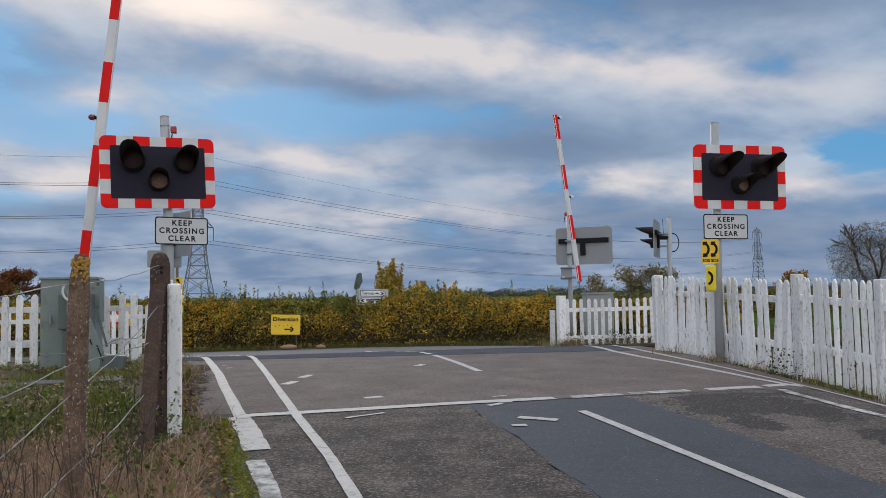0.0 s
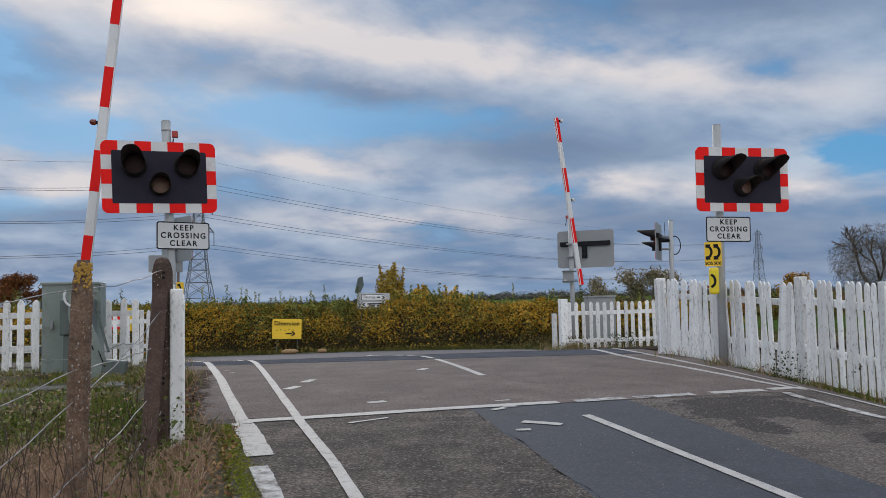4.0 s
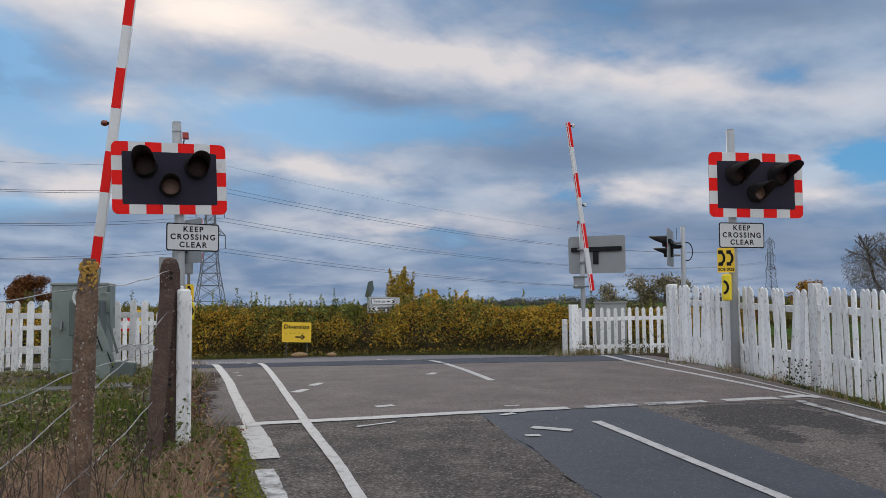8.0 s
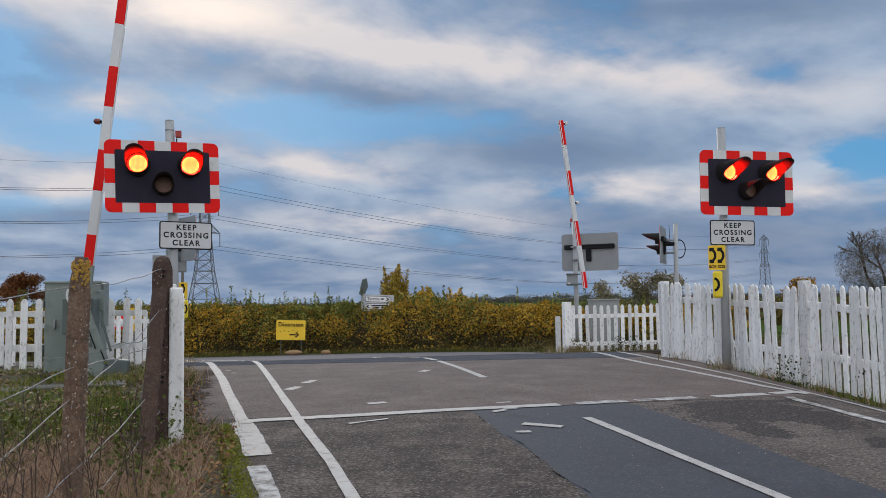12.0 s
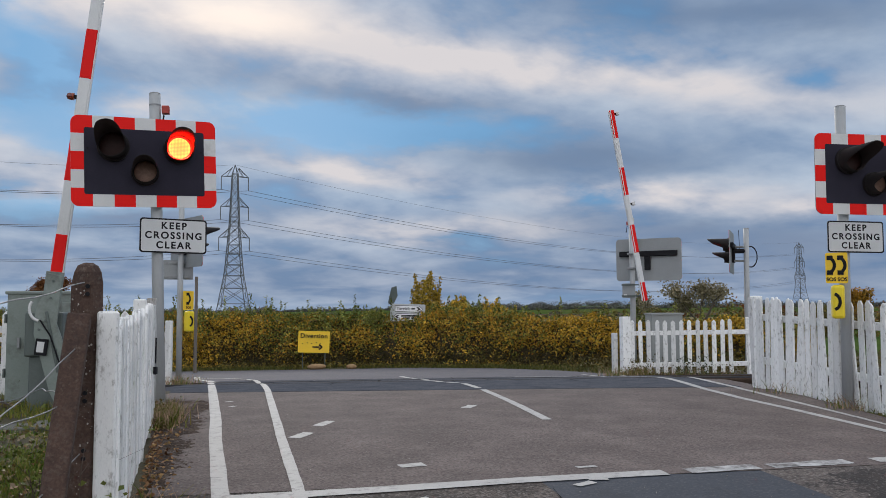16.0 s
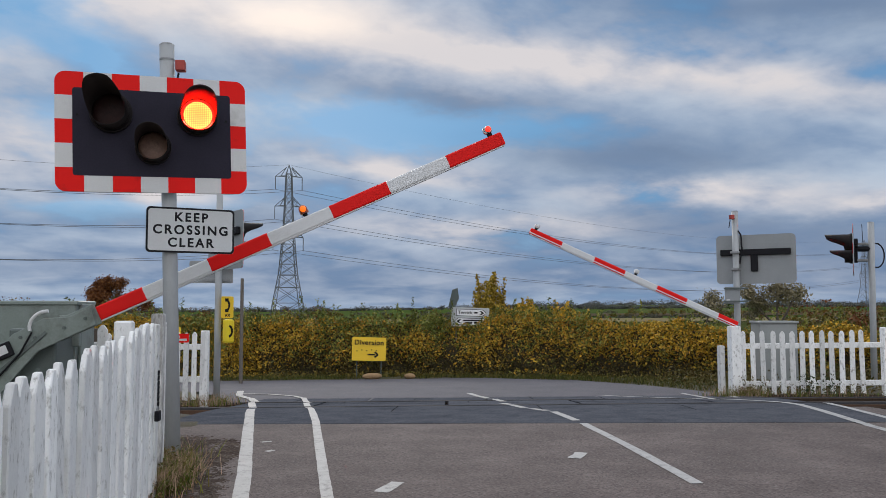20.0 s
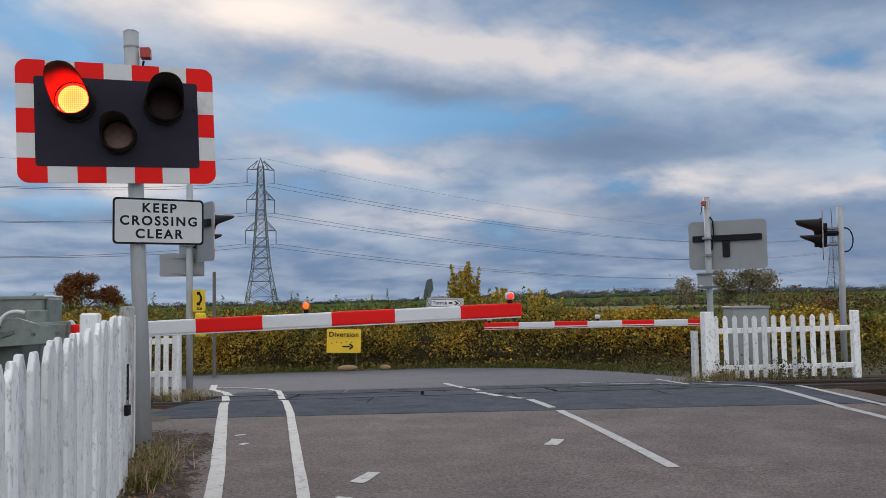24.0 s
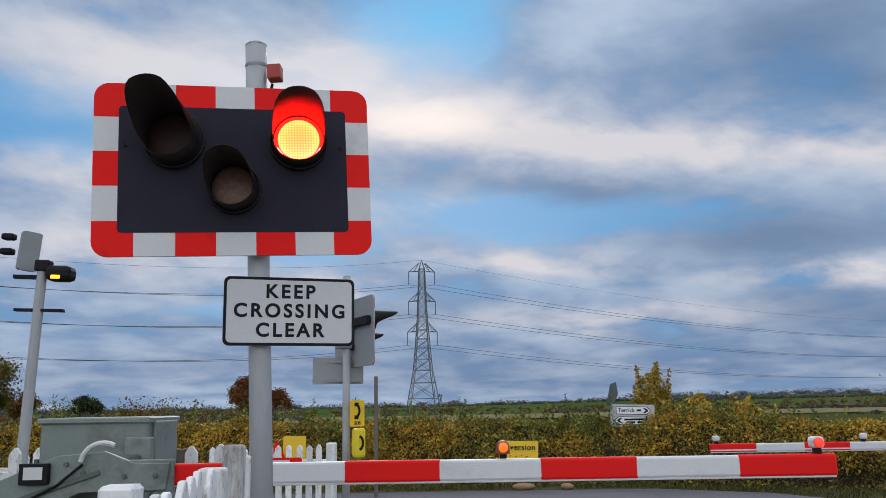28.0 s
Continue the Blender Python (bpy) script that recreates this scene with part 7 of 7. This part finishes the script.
far_wood("ridge_woods", "woods along the low ridge, blue-grey with painted haze", [((150, 700), (900, 800), 3.6, 170), ((-500, 800), (300, 900), 4.2, 150), ((200, 1050), (1200, 1150), 6, 120)], M_ridge, 33, 1.1, 2.6)
limb_tree("tree", "round russet oak in the fields", -27.6, 120.0, -1.5, 6.6, 0.6, M_brown, 13000, 34, 0.2, 0.28)
limb_tree("tree", "smaller russet tree in the fields", -58.0, 120.0, -1.5, 5.0, 0.6, M_brown, 7000, 35, 0.2, 0.28)
limb_tree("tree", "dark field tree among the hedges", -52.0, 125.0, -1.5, 4.6, 0.55, M_dark_green, 7000, 36, 0.2, 0.28)
limb_tree("tree", "yellow-green tree near the side road", -19.2, 38.0, -1.2, 4.2, 0.6, M_olive, 24000, 37, 0.18, 0.11)
limb_tree("tree", "half-bare spreading tree beyond the far fence", 27.6, 52.0, -1.3, 4.05, 0.5, M_pale_leaves, 3800, 41, 0.2, 0.17, 0.08)
limb_tree("tree", "thin bare tree beyond the far fence", 22.9, 52.0, -1.3, 3.5, 0.45, M_pale_leaves, 900, 42, 0.25, 0.14, 0.07)
for label, tx, seed in (("large bare winter tree with a round fine-twigged crown", 32.2, 43), ("bare tree with fine twigs behind the fence", 35.6, 44)):
    tr = limb_tree("tree", label, tx, 37.0, -0.9, 5.4, 0.5, M_olive, 0, seed, 0.2, 0.1, 0.10, True, levels=5)
    rng = np.random.default_rng(seed)
    d = rng.normal(size=(9000, 3))
    d = d / np.linalg.norm(d, axis=1)[:, None] * (rng.uniform(0.15, 1, 9000) ** 0.45)[:, None]
    leaf_cloud("fine_crown", d * [2.1, 2.1, 1.9] * (1 + 0.12 * bumpy(d[:, 0] * 3, d[:, 2] * 3, 1.0, seed))[:, None] + [0, 0, 3.5], 0.40, M_timber, tr, 0.0, 0.035, seed)
limb_tree("tree", "small orange-brown tree behind the fence", 30.8, 41.0, -0.8, 2.7, 0.5, M_rust, 2600, 45, 0.25, 0.14)


# ---- pylons and lines ----
def pylon(x, y, base, height, yaw, arm=1.0):
    py = thing("pylon", "lattice steel electricity pylon with three pairs of arms", "pylon", pose(x, y, base, 0, 0, yaw), "pylons")
    b = bmesh.new()
    r = 0.10

    def half(z):
        t = z / height
        return np.interp(t, [0, 0.30, 0.62, 1.0], [4.7, 2.4, 1.35, 0.7])

    levels = [0, 0.10, 0.2, 0.28, 0.35, 0.42, 0.48, 0.54, 0.60, 0.66, 0.72, 0.78, 0.84, 0.89, 0.94]
    cor = lambda z: [Vector((sx * half(z), sy * half(z), z)) for sx, sy in ((-1, -1), (1, -1), (1, 1), (-1, 1))]
    for t0, t1 in zip(levels, levels[1:]):
        a, c = cor(t0 * height), cor(t1 * height)
        for i in range(4):
            j = (i + 1) % 4
            rod(a[i], c[i], r * 1.5, None, 4, b)
            rod(a[i], c[j], r * 0.8, None, 4, b)
            rod(a[j], c[i], r * 0.8, None, 4, b)
            rod(c[i], c[j], r * 0.8, None, 4, b)
    top = Vector((0, 0, height))
    for p in cor(0.94 * height):
        rod(p, top, r * 1.2, None, 4, b)
    part("tower", b, M_pylon, py)
    ends = []
    for t, w in ((0.53, 4.5), (0.73, 4.1), (0.925, 4.0)):
        z = t * height
        for s in (-1, 1):
            tip = Vector((s * w * arm, 0, z - 0.2))
            ab = bmesh.new()
            for sy in (-1, 1):
                rod((s * half(z), sy * half(z), z), tip, r, None, 4, ab)
                rod((s * half(z), sy * half(z), z + 0.055 * height), tip, r, None, 4, ab)
                rod((s * (half(z) + w * arm) / 2, sy * half(z) * 0.5, z - 0.1), (s * half(z), sy * half(z), z + 0.055 * height), r * 0.7, None, 4, ab)
            rod(tip, tip - Vector((0, 0, 0.085 * height)), r * 1.3, None, 5, ab)
            part("cross_arm", ab, M_pylon, py)
            ends.append(Matrix(pose(x, y, base, 0, 0, yaw)) @ (tip - Vector((0, 0, 0.085 * height))))
    ends.append(Matrix(pose(x, y, base, 0, 0, yaw)) @ top)
    return ends


E1 = pylon(-11.7, 260, -1.4, 46.2, 12)
E2 = pylon(327, 484, -1.0, 44.5, 12)
E0 = pylon(-110, 150, -1.5, 33, 42, 1.3)
lines = thing("power_lines", "power lines hanging between the pylons", "power lines")
for ends_a, ends_b, sag in ((E1, E2, 9.0), (E0, E1, 3.5)):
    for p, q in zip(ends_a, ends_b):
        cu = bpy.data.curves.new("line", "CURVE")
        cu.dimensions, cu.bevel_depth, cu.bevel_resolution = "3D", 0.03 if p is ends_a[-1] else 0.055, 0
        sp = cu.splines.new("POLY")
        sp.points.add(32)
        for i, pt in enumerate(sp.points):
            t = i / 32
            pt.co = (*(p.lerp(q, t) - Vector((0, 0, 4 * sag * t * (1 - t)))), 1)
        cu.materials.append(M_cable)
        ln = new("line", cu)
        ln.parent = lines


# ---- what moves ----
def motions():
    near = [(0, 83.8), (15.9, 83.8), (16.3, 81.7), (16.6, 77.5), (17.0, 70.9), (17.5, 63.0), (18.0, 55.3), (18.5, 47.4), (19.0, 39.5), (19.5, 32.0), (20.0, 24.5), (20.5, 16.7), (20.85, 11.2), (21.0, 9.5), (21.2, 8.9), (21.5, 8.4), (22.5, 5.8), (23.5, 3.0), (24.0, 1.7), (24.5, 0.3), (24.8, 0.0), (28, 0)]
    far = [(0, 82.5), (15.5, 82.3), (16.0, 80.3), (16.5, 75.7), (17.0, 69.0), (17.5, 61.0), (18.0, 53.6), (18.5, 45.8), (19.0, 38.3), (19.5, 30.7), (20.0, 23.6), (20.5, 16.1), (21.0, 9.2), (21.5, 7.1), (22.5, 3.2), (23.5, 0.6), (24.0, 0.2), (28, 0)]
    walk(near_arm, [(t, pose(*NEAR_PIVOT, 0, -a, 0)) for t, a in near])
    walk(yoke, [(t, pose(*NEAR_PIVOT, 0, -a, 0)) for t, a in near])
    walk(far_arm, [(t, pose(*FAR_PIVOT, 0, -a, 180)) for t, a in far])

    def turning(spans, at):
        """Rows of a disc that shows its lit face during the spans."""
        rows, step = [(0, at(180))], 1 / 30
        for a, b in spans:
            for t0, s in ((a, -1), (b, 1)):
                if t0 > 28:
                    continue
                for k, ang in enumerate((180, 120, 60, 0) if s < 0 else (0, -60, -120, -180)):
                    rows.append((t0 + (k - 1.5) * step, at(ang)))
        rows.append((28.4, rows[-1][1]))
        return rows

    period, first, lit = 0.735, 14.93, 0.325
    swap = {1: 15.94, 16: 27.06}  # moments at which the pair changes over
    starts = {15: 25.92}
    on = [starts.get(k, first + period * k) for k in range(18)]
    off = [swap.get(k, first + period * k + lit) for k in range(18)]
    left = [(11.76, 12.34)] + [(12.73 + period * k, 12.73 + period * k + 0.33) for k in range(3)] + list(zip(on, off))
    right = [(11.76, 12.45)] + [(13.06 + period * k, 13.46 + period * k) for k in range(2)] + [(14.54, first)] + list(zip(off, on[1:])) + [(off[17], 28.3)]
    amber = [(8.87, 11.74)]
    for (key, i), (ln, lx, ly, lz, a) in lens_parts.items():
        spans = (left, right, amber)[i]
        walk(ln, turning(spans, lambda ang, lx=lx, ly=ly, lz=lz, a=a: pose(lx, ly, lz, 0, 0, a + ang)))
    for ln in boom_lenses.values():
        walk(ln, turning([(16.6, 28.3)], lambda ang: pose(0, -0.042, 0.074, 0, 0, ang)))


motions()
